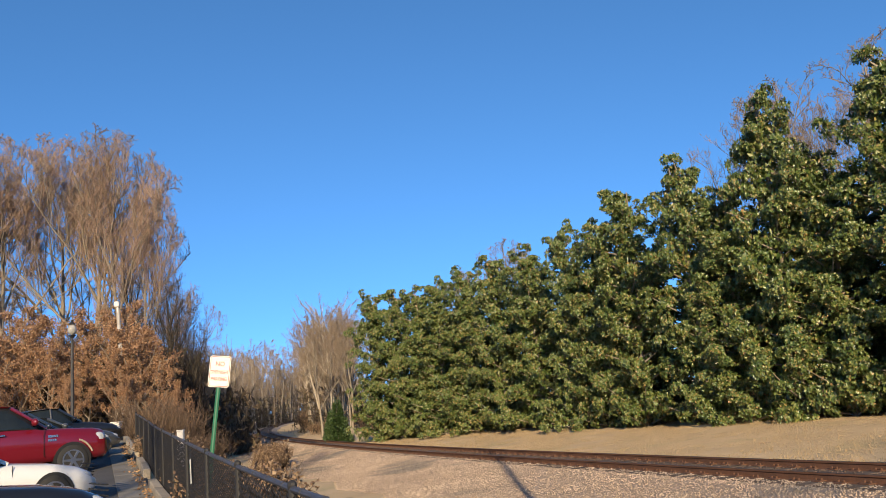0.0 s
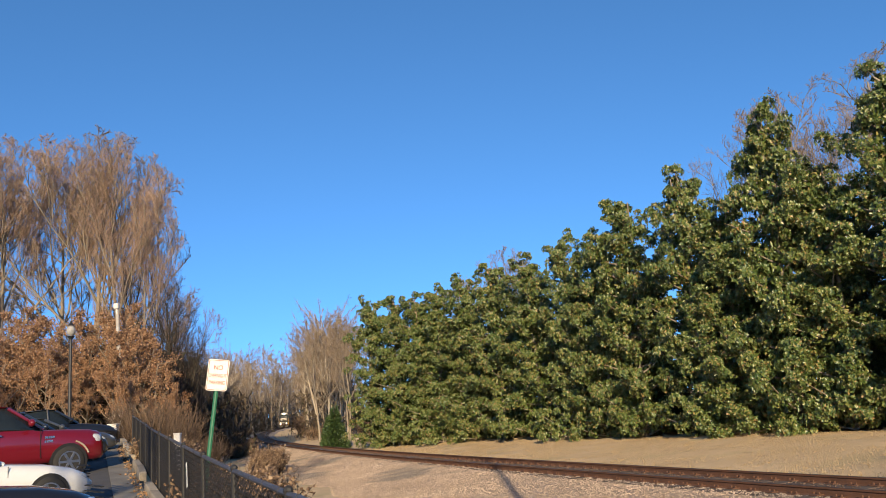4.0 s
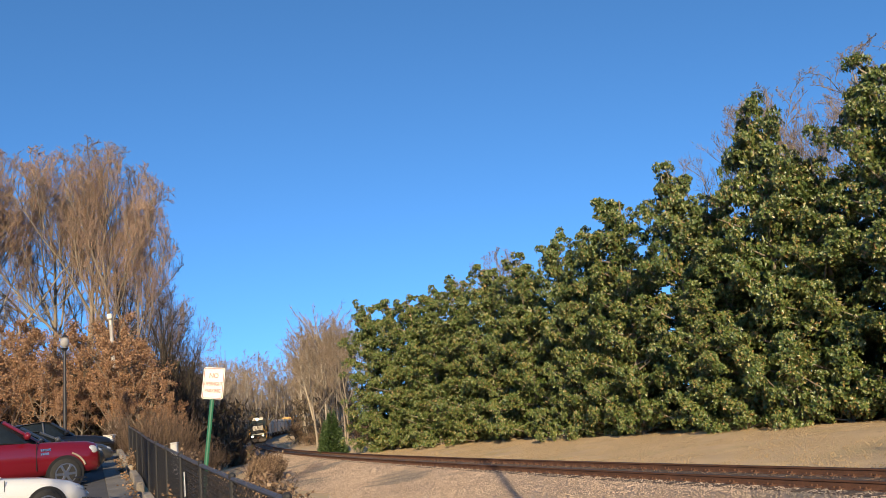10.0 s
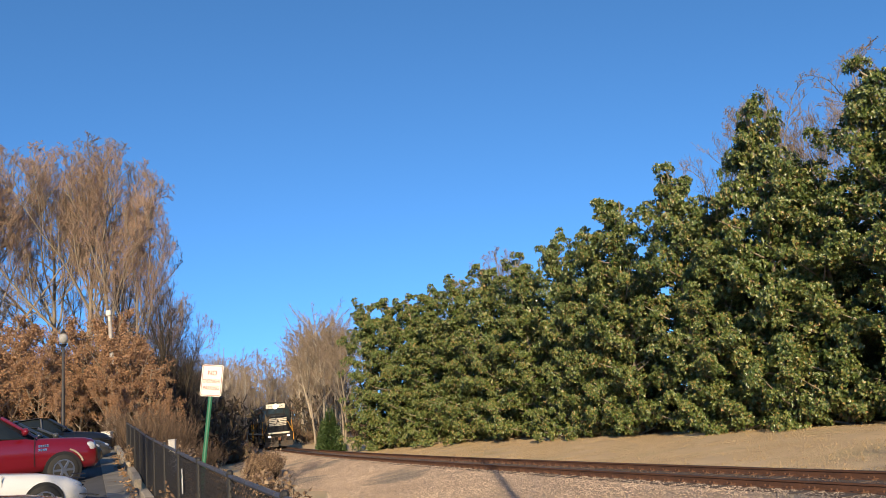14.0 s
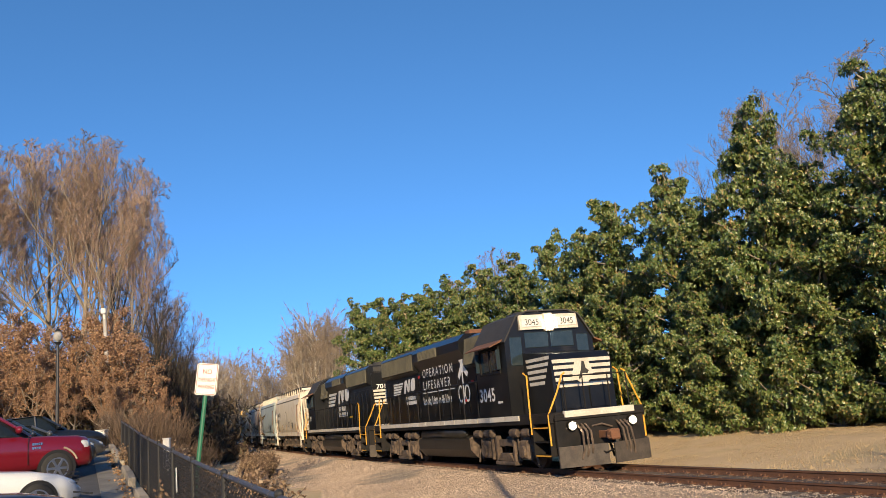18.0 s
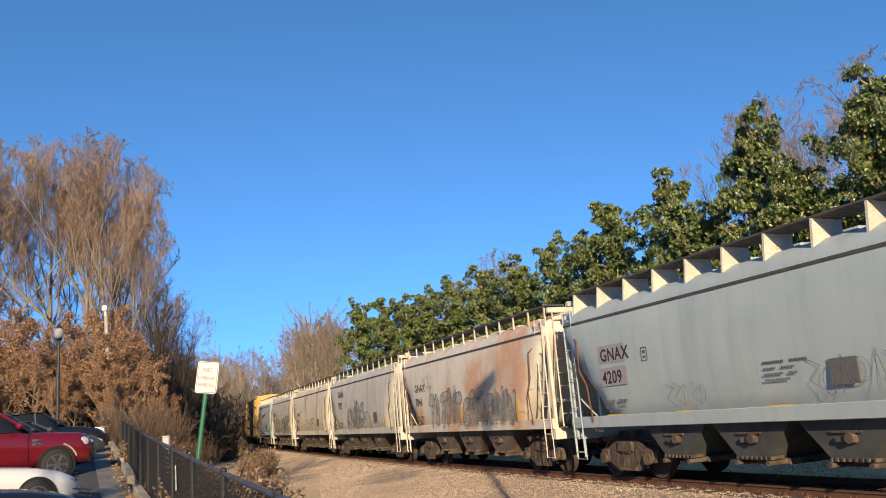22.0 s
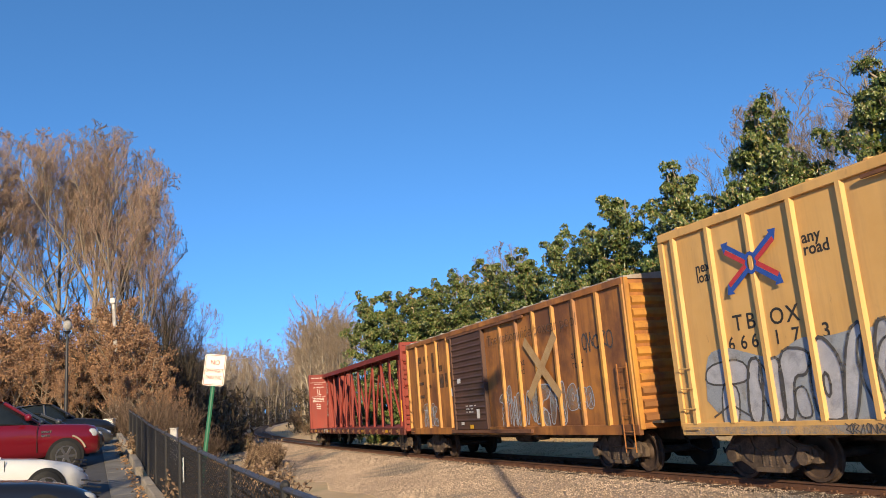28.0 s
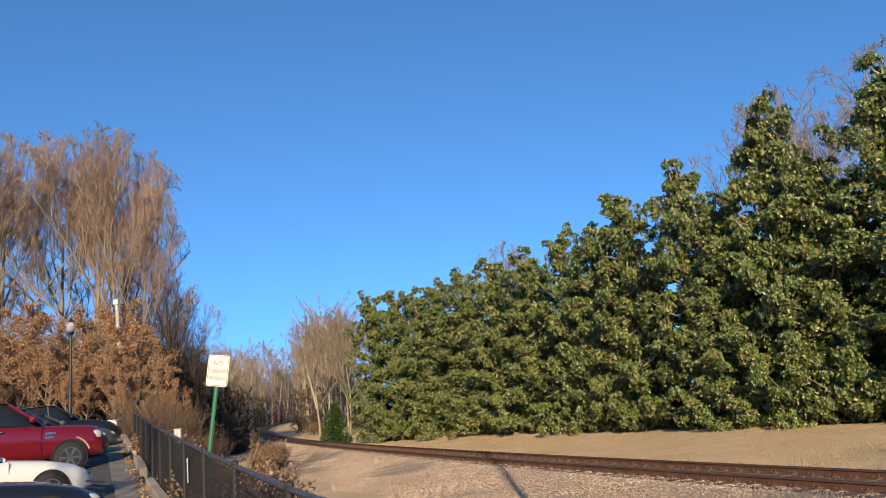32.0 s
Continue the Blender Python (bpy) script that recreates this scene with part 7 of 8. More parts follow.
def woods(name, spots, seed, label, tall, broad=0.04, long=0.62):
    """Far woodland as one mass: trunks, limbs and slivers of twigs."""
    rng = np.random.default_rng(seed)
    limbs, at, out = [], [], []
    for x, y, g in spots:
        h = min(tall * rng.uniform(0.65, 1.15), abs(y) * (0.145 if x / y > -0.19 else 0.10 if x / y > -0.36 else 0.2) * rng.uniform(0.8, 1.05))
        t = grow(rng, (x, y, g - 0.3), (rng.normal() * 0.06, rng.normal() * 0.06, 1), h, h * 0.015, 0.03, 5, 0.05, 0.05)
        limbs.append(t)
        n = 22
        for i in range(n):
            p, d, r = along(t, 0.25 + 0.74 * rng.random())
            a = rng.uniform(0, math.tau)
            b = grow(rng, p, (math.cos(a), math.sin(a), rng.uniform(0.5, 1.4)), h * rng.uniform(0.12, 0.3), 0.05, 0.02, 5, 0.12, 0.1)
            limbs.append(b)
            for _ in range(26):
                q, d2, _r = along(b, rng.uniform(0.25, 0.99))
                at.append(q), out.append(d2 + rng.normal(size=3) * 0.6)
        for _ in range(60):
            q = np.array([x + rng.normal() * 1.6, y + rng.normal() * 1.6, g - 0.2])
            at.append(q), out.append(np.array([rng.normal() * 0.4, rng.normal() * 0.4, 1.0]))
    tv, tf = tubes(limbs, 4)
    ob = tagged(new(name, quick_mesh(name, tv, tf, M_BARK_PALE, True)), label, "woods", kind="stuff")
    v, f = leaf_quads(rng, np.array(at), np.array(out), long, broad, 0.1)
    tagged(new(name + "_twigs", quick_mesh(name + "_twigs", v, f, M_TWIG)), "haze of brown winter twigs over the far trees", "woods", kind="stuff")
    return ob


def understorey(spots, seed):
    """Scrub under the woods, as one mass of thin blades and clumps, its colour darkened to hold the shade there."""
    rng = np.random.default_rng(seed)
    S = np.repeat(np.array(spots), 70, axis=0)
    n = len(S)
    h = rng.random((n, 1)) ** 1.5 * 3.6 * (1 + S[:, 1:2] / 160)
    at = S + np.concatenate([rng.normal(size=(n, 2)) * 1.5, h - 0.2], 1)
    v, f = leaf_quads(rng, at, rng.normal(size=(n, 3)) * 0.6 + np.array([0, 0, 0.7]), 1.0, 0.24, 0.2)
    tagged(new("scrub", quick_mesh("scrub", v, f, M_SCRUB)), "brown scrub at the foot of the woods, darkened for the shade there", "scrub", kind="stuff")


# blade colours near black: the shade at the woods' foot is in them
M_SCRUB = leaf_material("shaded_scrub_blade", [(0.0, (0.022, 0.017, 0.011)), (0.5, (0.055, 0.04, 0.025)), (0.8, (0.10, 0.072, 0.045)), (0.95, (0.07, 0.075, 0.03))], 0.85)
rng = np.random.default_rng(91)
spots = []
while len(spots) < 620:
    y = rng.uniform(60, 330)
    x = y * rng.uniform(-0.40, -0.13)
    s_, u_ = (float(q[0]) for q in beside(np.array([x]), np.array([y])))
    if not clear_cut(x, y) and ((u_ > 5.5 and y > 64) or (u_ < -5.5 and y > 86)):
        spots.append((x, y, ground_at(x, y)))
for _ in range(300):
    y = rng.uniform(240, 420)
    x = y * rng.uniform(-0.30, -0.12)
    s_, u_ = (float(q[0]) for q in beside(np.array([x]), np.array([y])))
    if not clear_cut(x, y) and (abs(u_) > 6):
        spots.append((x, y, ground_at(x, y)))
# nearer scrub past the lot, with the shade under the trees in its colour
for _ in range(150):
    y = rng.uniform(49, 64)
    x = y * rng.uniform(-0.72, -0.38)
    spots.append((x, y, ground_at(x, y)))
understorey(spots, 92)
rng = np.random.default_rng(55)
spots = []
while len(spots) < 400:
    y = 92 + 170 * rng.random() ** 1.3 if len(spots) > 110 else rng.uniform(66, 300)
    x = y * (rng.uniform(-0.36, -0.13) if len(spots) > 110 else rng.uniform(-0.66, -0.34))
    s_, u_ = (float(q[0]) for q in beside(np.array([x]), np.array([y])))
    if not clear_cut(x, y) and ((u_ > 6 and (y > 74 or x < -24)) or (u_ < -6 and y > 92)):
        spots.append((x, y, ground_at(x, y)))
for _ in range(90):
    y = rng.uniform(315, 430)
    x = y * rng.uniform(-0.30, -0.10)
    s_, u_ = (float(q[0]) for q in beside(np.array([x]), np.array([y])))
    if not clear_cut(x, y) and (abs(u_) > 6):
        spots.append((x, y, ground_at(x, y)))
bend = []
while len(bend) < 130:
    y = rng.uniform(255, 430)
    x = y * rng.uniform(-0.30, -0.17)
    s_, u_ = (float(q[0]) for q in beside(np.array([x]), np.array([y])))
    if not clear_cut(x, y) and (abs(u_) > 6):
        bend.append((x, y, ground_at(x, y)))
woods("bend_woods", bend, 58, "tall brown woods closing the view at the bend", 27.0, 0.12, 1.1)
woods("far_woods", spots, 56, "brown leafless woods beyond the lot and down the line", 17.5)
# unseen woods added at the viewer's back, where they cover the low sky
spots = [(x, y, ground_at(x, y)) for x, y in zip(rng.uniform(-70, 60, 110), rng.uniform(-75, -48, 110))]
woods("woods_behind", spots, 57, "brown leafless woods added out of view behind the viewer", 11)


def cedar(seed):
    rng = np.random.default_rng(seed)
    n = 5200
    z = 5 * (1 - np.sqrt(rng.random(n))) + 0.1
    a = rng.uniform(0, math.tau, n)
    r = (1.35 * (1 - z / 5.6)) * np.sqrt(rng.uniform(0.25, 1, n)) * (1 + 0.25 * np.sin(5 * a + z * 3))
    at = np.stack([r * np.cos(a), r * np.sin(a), z], 1)
    v, f = leaf_quads(rng, at, np.stack([np.cos(a), np.sin(a), np.full(n, 0.4)], 1) + rng.normal(size=(n, 3)) * 0.5, 0.32, 0.13)
    tv, tf = tubes([grow(rng, (0, 0, 0), (0, 0, 1), 4.6, 0.1, 0.02, 5, 0.02, 0.1)], 6)
    return [("trunk", quick_mesh("cedar_trunk", tv, tf, M_BARK, True)), ("crown", quick_mesh("cedar_crown", v, f, M_CEDAR))]


CEDAR = cedar(9)
for i, (x, y, s) in enumerate([(-9.7, 65.0, 0.75), (-10.6, 67.5, 0.6), (-52.5, 160, 3.0)]):
    set_tree("evergreen_shrub" if s < 1 else "pine_tree", CEDAR, pose(x, y, ground_at(x, y), 0, 0, i * 50), "small green evergreen shrub at the wood's edge" if s < 1 else "dark green pine standing over the bare woods", "shrub" if s < 1 else "tree", "", s)

# ---------------------------------------------------------------- ground, track, parking lot
def blend_material(name, layers, rough=0.95, bump_scale=20, bump=0.5, depth=0.03):
    """Colours laid over one another by noises: (colour, other colour, scale, from, to)."""
    m, nt, b = nodes_of(name)
    co = nt.nodes.new("ShaderNodeTexCoord")
    out = None
    for c1, c2, sc, lo, hi in layers:
        n = add(nt, "ShaderNodeTexNoise", Scale=sc, Detail=6.0, Roughness=0.62)
        nt.links.new(co.outputs["Object"], n.inputs["Vector"])
        if out is None:
            out = ramp(nt, n.outputs[0], [(lo, c1), (hi, c2)])
        else:
            mx = nt.nodes.new("ShaderNodeMix")
            mx.data_type = "RGBA"
            nt.links.new(ramp(nt, n.outputs[0], [(lo, (0, 0, 0)), (hi, (1, 1, 1))]), mx.inputs["Factor"])
            nt.links.new(out, mx.inputs[6])
            n2 = add(nt, "ShaderNodeTexNoise", Scale=sc * 9, Detail=4.0)
            nt.links.new(co.outputs["Object"], n2.inputs["Vector"])
            nt.links.new(ramp(nt, n2.outputs[0], [(0.35, c1), (0.65, c2)]), mx.inputs[7])
            out = mx.outputs[2]
    nt.links.new(out, b.inputs["Base Color"])
    b.inputs["Roughness"].default_value = rough
    n = add(nt, "ShaderNodeTexNoise", Scale=bump_scale, Detail=6.0, Roughness=0.7)
    nt.links.new(co.outputs["Object"], n.inputs["Vector"])
    bp = nt.nodes.new("ShaderNodeBump")
    bp.inputs["Strength"].default_value, bp.inputs["Distance"].default_value = bump, depth
    nt.links.new(n.outputs[0], bp.inputs["Height"])
    nt.links.new(bp.outputs[0], b.inputs["Normal"])
    return m


M_GRASS = blend_material("dormant_grass", [((0.62, 0.455, 0.255), (0.53, 0.38, 0.205), 0.5, 0.35, 0.65), ((0.33, 0.29, 0.14), (0.44, 0.35, 0.18), 0.35, 0.52, 0.75), ((0.20, 0.13, 0.07), (0.30, 0.2, 0.12), 1.4, 0.62, 0.75)], bump_scale=30)
M_BALLAST = blend_material("ballast_bed", [((0.40, 0.31, 0.235), (0.24, 0.185, 0.14), 14, 0.35, 0.65), ((0.52, 0.41, 0.315), (0.36, 0.28, 0.215), 0.5, 0.5, 0.7), ((0.17, 0.145, 0.125), (0.27, 0.225, 0.19), 0.22, 0.54, 0.66)], bump_scale=22, bump=1.0, depth=0.05)
M_STONE = mat("ballast_stone", (0.52, 0.40, 0.295), (0.34, 0.26, 0.195), rough=0.92, scale=0.5, fine=40, vary=0.42, bump=0.2, spots=(0.19, 0.165, 0.14), spot_at=(0.52, 0.64), spot_scale=0.22)
M_RAILSIDE = mat("rusted_rail_side", (0.15, 0.07, 0.038), (0.10, 0.05, 0.03), rough=0.85, scale=2, fine=30, bump=0.3)
M_RAILTOP = mat("worn_rail_top", (0.20, 0.13, 0.10), (0.15, 0.10, 0.08), rough=0.42, metal=0.6, scale=3)
M_TIE = mat("creosoted_tie", (0.11, 0.08, 0.06), (0.065, 0.05, 0.04), rough=0.95, scale=3, fine=30, bump=0.6, vary=0.3, stretch=(1, 0.2, 1), depth=0.02)
M_ASPHALT = blend_material("old_asphalt", [((0.075, 0.075, 0.078), (0.055, 0.055, 0.058), 1.2, 0.35, 0.65), ((0.10, 0.098, 0.092), (0.07, 0.07, 0.07), 0.4, 0.55, 0.7)], rough=0.9, bump_scale=60, bump=0.4, depth=0.01)
M_WALK = mat("concrete_walk", (0.24, 0.225, 0.20), (0.17, 0.16, 0.14), rough=0.92, scale=1.2, fine=40, spots=(0.13, 0.11, 0.09), spot_at=(0.6, 0.75), bump=0.25, vary=0.08)
M_KERB = mat("worn_concrete_kerb", (0.38, 0.33, 0.26), (0.27, 0.23, 0.18), rough=0.95, scale=2, fine=25, spots=(0.12, 0.1, 0.08), spot_at=(0.58, 0.72), bump=0.5, vary=0.15, depth=0.02)
M_LINE = mat("worn_white_line", (0.5, 0.49, 0.46), (0.25, 0.245, 0.235), rough=0.85, scale=5)
M_LITTER = leaf_material("fallen_leaf", [(0.0, (0.10, 0.06, 0.03)), (0.5, (0.24, 0.14, 0.07)), (0.95, (0.38, 0.25, 0.13))], 0.85)

xs = np.unique(np.concatenate([np.arange(-40, 30, 0.7), np.arange(-120, 120, 6.0), np.linspace(-1500, 1500, 41)]))
ys = np.unique(np.concatenate([np.arange(-14, 84, 0.7), np.arange(-100, 330, 8.0), np.linspace(-1500, 1800, 41)]))
gx, gy = np.meshgrid(xs, ys)
gz = ground_z(gx.ravel(), gy.ravel())
a_, q_ = fence_coords(gx.ravel(), gy.ravel())
in_lot = (q_ > 0.1) & (q_ < 30) & (a_ > -12) & (a_ < 42)
gz = gz - 0.10 * in_lot + 0.035 * np.sin(gx.ravel() * 1.3 + 2 * np.sin(gy.ravel() * 0.7)) * np.sin(gy.ravel() * 1.1)
n_ = len(xs)
j_, i_ = np.meshgrid(np.arange(len(ys) - 1), np.arange(n_ - 1), indexing="ij")
base_ = (j_ * n_ + i_).ravel()
tagged(new("ground", quick_mesh("ground", np.stack([gx.ravel(), gy.ravel(), gz], 1), np.stack([base_, base_ + 1, base_ + n_ + 1, base_ + n_], 1), M_GRASS, True)), "straw-coloured dormant grass and leaf litter", "ground", kind="structure")


def strip(name, profile, s0, s1, step, material, shade=True):
    S = np.arange(s0, s1 + 0.01, step)
    V = [on_track(s, u, z) for s in S for u, z in profile]
    k = len(profile)
    F = [(i * k + j, i * k + j + 1, (i + 1) * k + j + 1, (i + 1) * k + j) for i in range(len(S) - 1) for j in range(k - 1)]
    return new(name, mesh_of(name, V, F, material, shade))


BED = [(7.2, -0.75), (5.0, -0.46), (3.4, -0.40), (2.3, -0.28), (1.6, -0.17), (0.8, -0.165), (-0.8, -0.165), (-1.6, -0.18), (-2.3, -0.34), (-2.9, -0.75)]
BU, BZ = [u for u, z in BED][::-1], [z for u, z in BED][::-1]
tagged(strip("ballast", BED, -2, 280, 2, M_BALLAST), "tan and grey crushed stone track bed", "ballast", kind="structure")
tagged(strip("ballast_far", [(3.3, -0.75), (2.3, -0.3), (1.6, -0.17), (-1.6, -0.18), (-2.3, -0.34), (-2.9, -0.75)], -500, -2, 2, M_BALLAST), "narrow stone track bed down the line", "ballast", kind="structure")
M_CRIB = blend_material("oily_crib", [((0.13, 0.085, 0.06), (0.08, 0.055, 0.042), 9, 0.35, 0.65)], bump_scale=22, bump=0.9, depth=0.04)
tagged(strip("crib_ballast", [(1.32, -0.160), (-1.32, -0.160)], -500, 280, 2, M_CRIB), "rust-stained stone between the rails", "ballast", kind="structure")
RAIL = [(0.075, -0.172), (0.075, -0.155), (0.014, -0.135), (0.012, -0.045), (0.036, -0.038), (0.037, -0.006)]
for u in (0.755, -0.755):
    prof = [(u + a, z) for a, z in RAIL] + [(u - a, z) for a, z in RAIL[::-1]]
    r = tagged(strip("rail", prof, -500, 280, 2, M_RAILSIDE, False), "rusted steel rail of the single track", "rail", kind="structure")
    h = strip("rail_head", [(u + 0.030, -0.004), (u + 0.022, 0.0), (u - 0.022, 0.0), (u - 0.030, -0.004)], -500, 280, 2, M_RAILTOP, False)
    h.parent = r
# ties and their plates, the nearest as pieces
tie_me = shared("tie_mesh", lambda bm: box(bm, -0.115, 0.115, -1.3, 1.3, -0.178, 0.0, 0.012), M_TIE)
plate_me = shared("plate_mesh", lambda bm: (box(bm, -0.1, 0.1, -0.18, 0.18, 0.0, 0.022, 0.003), [box(bm, x - 0.018, x + 0.018, y - 0.018, y + 0.018, 0.02, 0.06) for x in (-0.06, 0.06) for y in (-0.1, 0.1)]), M_RAILSIDE)
bed = tagged(empty("track_ties"), "dark creosoted wooden ties with steel plates under the rails", "ties", kind="structure")
rng = random.Random(3)
for i in range(135):
    s = 70 - i * 0.52
    p, d = on_track(s, 0, -0.155), PH[int(np.argmin(abs(PS - s)))]
    m = Matrix.Translation(p) @ pose(0, 0, rng.uniform(-0.012, 0.012), 0, 0, math.degrees(d) + rng.uniform(-1.2, 1.2))
    t = put("tie", tie_me, bed, m)
    for u in (0.755, -0.755):
        put("tie_plate", plate_me, t, pose(0, u, 0.001))
V, F = [], []
for s in np.arange(34, -260, -0.52):
    d = float(np.interp(s, PS, PH))
    c0 = on_track(s, 0, -0.155)
    o = len(V)
    for dx, dy in ((-0.11, -1.3), (0.11, -1.3), (0.11, 1.3), (-0.11, 1.3)):
        V.append((c0.x + math.cos(d) * dx - math.sin(d) * dy, c0.y + math.sin(d) * dx + math.cos(d) * dy, c0.z + 0.004))
    F.append((o, o + 1, o + 2, o + 3))
tagged(new("far_ties", mesh_of("far_ties", V[4 * 70:], [tuple(i - 280 for i in f) for f in F[70:]], M_TIE)), "dark wooden ties far down the line", "ties", kind="stuff")

# loose stones
def stones(name, n, s0, s1, u0, u1, size, seed, label, material=M_STONE):
    rng = np.random.default_rng(seed)
    base = np.array([(1, 0, 0), (-1, 0, 0), (0, 1, 0), (0, -1, 0), (0, 0, 1), (0, 0, -1)], float)
    tri = np.array([(0, 2, 4), (2, 1, 4), (1, 3, 4), (3, 0, 4), (2, 0, 5), (1, 2, 5), (3, 1, 5), (0, 3, 5)])
    s = rng.uniform(s0, s1, n)
    u = rng.uniform(u0, u1, n)
    x, y, z, a = (np.interp(s, PS, q) for q in (PX, PY, PZ, PH))
    c = np.stack([x + np.sin(a) * u, y - np.cos(a) * u, z + np.interp(u, BU, BZ)], 1)
    sc = size * rng.uniform(0.5, 1.3, (n, 1, 3)) * np.array([1, 1, 0.75])
    v = base[None] * sc * rng.uniform(0.7, 1.2, (n, 6, 1))
    ang = rng.uniform(0, math.tau, n)
    tl = rng.uniform(-0.7, 0.7, n)
    ca, sa_, ct, st = np.cos(ang)[:, None], np.sin(ang)[:, None], np.cos(tl)[:, None], np.sin(tl)[:, None]
    vy, vz = v[..., 1] * ct - v[..., 2] * st, v[..., 1] * st + v[..., 2] * ct
    v = np.stack([v[..., 0] * ca - vy * sa_, v[..., 0] * sa_ + vy * ca, vz], -1) + c[:, None] + np.array([0, 0, size * 0.25])
    f = (tri[None] + (np.arange(n) * 6)[:, None, None]).reshape(-1, 3)
    return tagged(new(name, quick_mesh(name, v.reshape(-1, 3), f, material)), label, "stones", kind="stuff")


M_CRIBS = mat("stained_stone", (0.20, 0.13, 0.09), (0.11, 0.075, 0.055), rough=0.95, scale=2, fine=40, vary=0.35)
stones("ballast_stones", 60000, 30, 66, 0.86, 6.8, 0.024, 1, "loose tan and grey ballast stones on the slope")
stones("ballast_stones_far", 30000, -20, 30, 0.86, 6.0, 0.032, 2, "loose ballast stones down the line")
stones("crib_stones", 7000, 10, 66, -2.2, 0.68, 0.03, 4, "rust-stained stones between the ties", M_CRIBS)


def grass_tufts(name, n, pick, label, h, seed, material):
    rng = np.random.default_rng(seed)
    x, y = pick(rng, n)
    z = ground_z(x, y)
    at = np.stack([x, y, z], 1)
    out = rng.normal(size=(n, 3)) * 0.45 + np.array([0, 0, 1.0])
    v, f = leaf_quads(rng, at, out, h, 0.022, 0.1)
    return tagged(new(name, quick_mesh(name, v, f, material)), label, "grass", kind="stuff")


M_BLADE = leaf_material("dry_blade", [(0.0, (0.24, 0.175, 0.09)), (0.5, (0.30, 0.215, 0.11)), (0.95, (0.34, 0.25, 0.13))], 0.85)


def verge(rng, n):
    s, u = rng.uniform(8, 72, n), -rng.uniform(2.6, 15, n)
    x, y, a = (np.interp(s, PS, q) for q in (PX, PY, PH))
    return x + np.sin(a) * u, y - np.cos(a) * u


def near_slope(rng, n):
    a, q = rng.uniform(3, 40, n), -rng.uniform(0.15, 3.0, n)
    return FO.x + FD.x * a - FD.y * q, FO.y + FD.y * a + FD.x * q


grass_tufts("dry_grass", 90000, verge, "short straw-coloured dormant grass along the row of evergreens", 0.04, 6, M_BLADE)
grass_tufts("leaf_litter", 9000, near_slope, "brown leaf litter and dry stalks on the slope by the fence", 0.10, 7, M_LITTER)

# ---------------------------------------------------------------- parking lot
def lot_at(a, q, dz=0.0):
    p = FO + FD * a + Vector((-FD.y, FD.x)) * q
    return Vector((p.x, p.y, float(lot_z(a, q)) + dz))


def lot_sheet(name, a0, a1, q0, q1, step, material, dz, label, kind="structure"):
    A, Q = np.arange(a0, a1 + 1e-6, step), np.linspace(q0, q1, max(2, int((q1 - q0) / step) + 1))
    V = [lot_at(a, q, dz) for a in A for q in Q]
    k = len(Q)
    F = [(i * k + j, (i + 1) * k + j, (i + 1) * k + j + 1, i * k + j + 1) for i in range(len(A) - 1) for j in range(k - 1)]
    return tagged(new(name, mesh_of(name, V, F, material, True)), label, name.replace("_", " "), kind=kind)


lot_sheet("parking_lot", -12, 42, 0.16, 30, 1.0, M_ASPHALT, -0.02, "worn dark asphalt of the parking lot")
# walk slabs along the kerb
for i in range(19):
    a = 13.5 + i * 1.5
    bm = bmesh.new()
    c = [lot_at(a + 0.012, 0.24, 0.0), lot_at(a + 1.488, 0.24, 0.0), lot_at(a + 1.488, 0.86, 0.0), lot_at(a + 0.012, 0.86, 0.0)]
    lo = [bm.verts.new(p - Vector((0, 0, 0.06))) for p in c]
    hi = [bm.verts.new(p + Vector((0, 0, 0.012))) for p in c]
    bm.faces.new(hi)
    for k in range(4):
        bm.faces.new((lo[k], lo[(k + 1) % 4], hi[(k + 1) % 4], hi[k]))
    if i == 0:
        walkway = tagged(empty("pavement"), "stained concrete walk slabs beside the kerb", "pavement", kind="structure")
    part("walk_slab", bm, M_WALK, walkway)
# kerb stones
kerb = tagged(empty("kerb"), "chipped concrete kerb under the fence", "kerb", kind="structure")
rng = random.Random(9)
for i in range(12):
    a = 14.2 + i * 1.85
    if i in (3, 6):
        continue
    p, q = lot_at(a, 0.14), lot_at(a + 1.8, 0.14)
    bm = bmesh.new()
    box(bm, -0.9, 0.9, -0.09, 0.09, -0.1, 0.17, 0.02)
    d = q - p
    part("kerb_stone", bm, M_KERB, kerb, at=Matrix.Translation((p + q) / 2) @ pose(0, 0, rng.uniform(-0.01, 0.02), 0, -math.degrees(math.asin(d.z / d.length)), math.degrees(math.atan2(d.y, d.x)) + rng.uniform(-1, 1)))
# bay lines, square to the kerb
for i in range(13):
    a = 8.5 + i * 2.75
    m = lot_sheet("bay_line", a, a + 0.1, 2.0, 6.8, 0.1, M_LINE, -0.012, "worn white parking bay line")
# fallen leaves against the kerb
rl = np.random.default_rng(12)
pts = np.array([lot_at(rl.uniform(6, 34), 0.28 + abs(rl.normal()) * 0.1, 0.03) for _ in range(600)])
v, f = leaf_quads(rl, pts, rl.normal(size=(600, 3)) * np.array([1, 1, 0.35]), 0.075, 0.05)
tagged(new("fallen_leaves", quick_mesh("fallen_leaves", v, f, M_LITTER)), "dry brown leaves gathered along the kerb", "leaves", kind="stuff")

# ---------------------------------------------------------------- fence
M_VINYL = mat("black_vinyl_wire", (0.018, 0.017, 0.016), (0.03, 0.027, 0.024), rough=0.6, scale=8, bump=0)
M_POSTB = mat("black_fence_post", (0.02, 0.019, 0.018), (0.032, 0.03, 0.028), rough=0.6, scale=6)
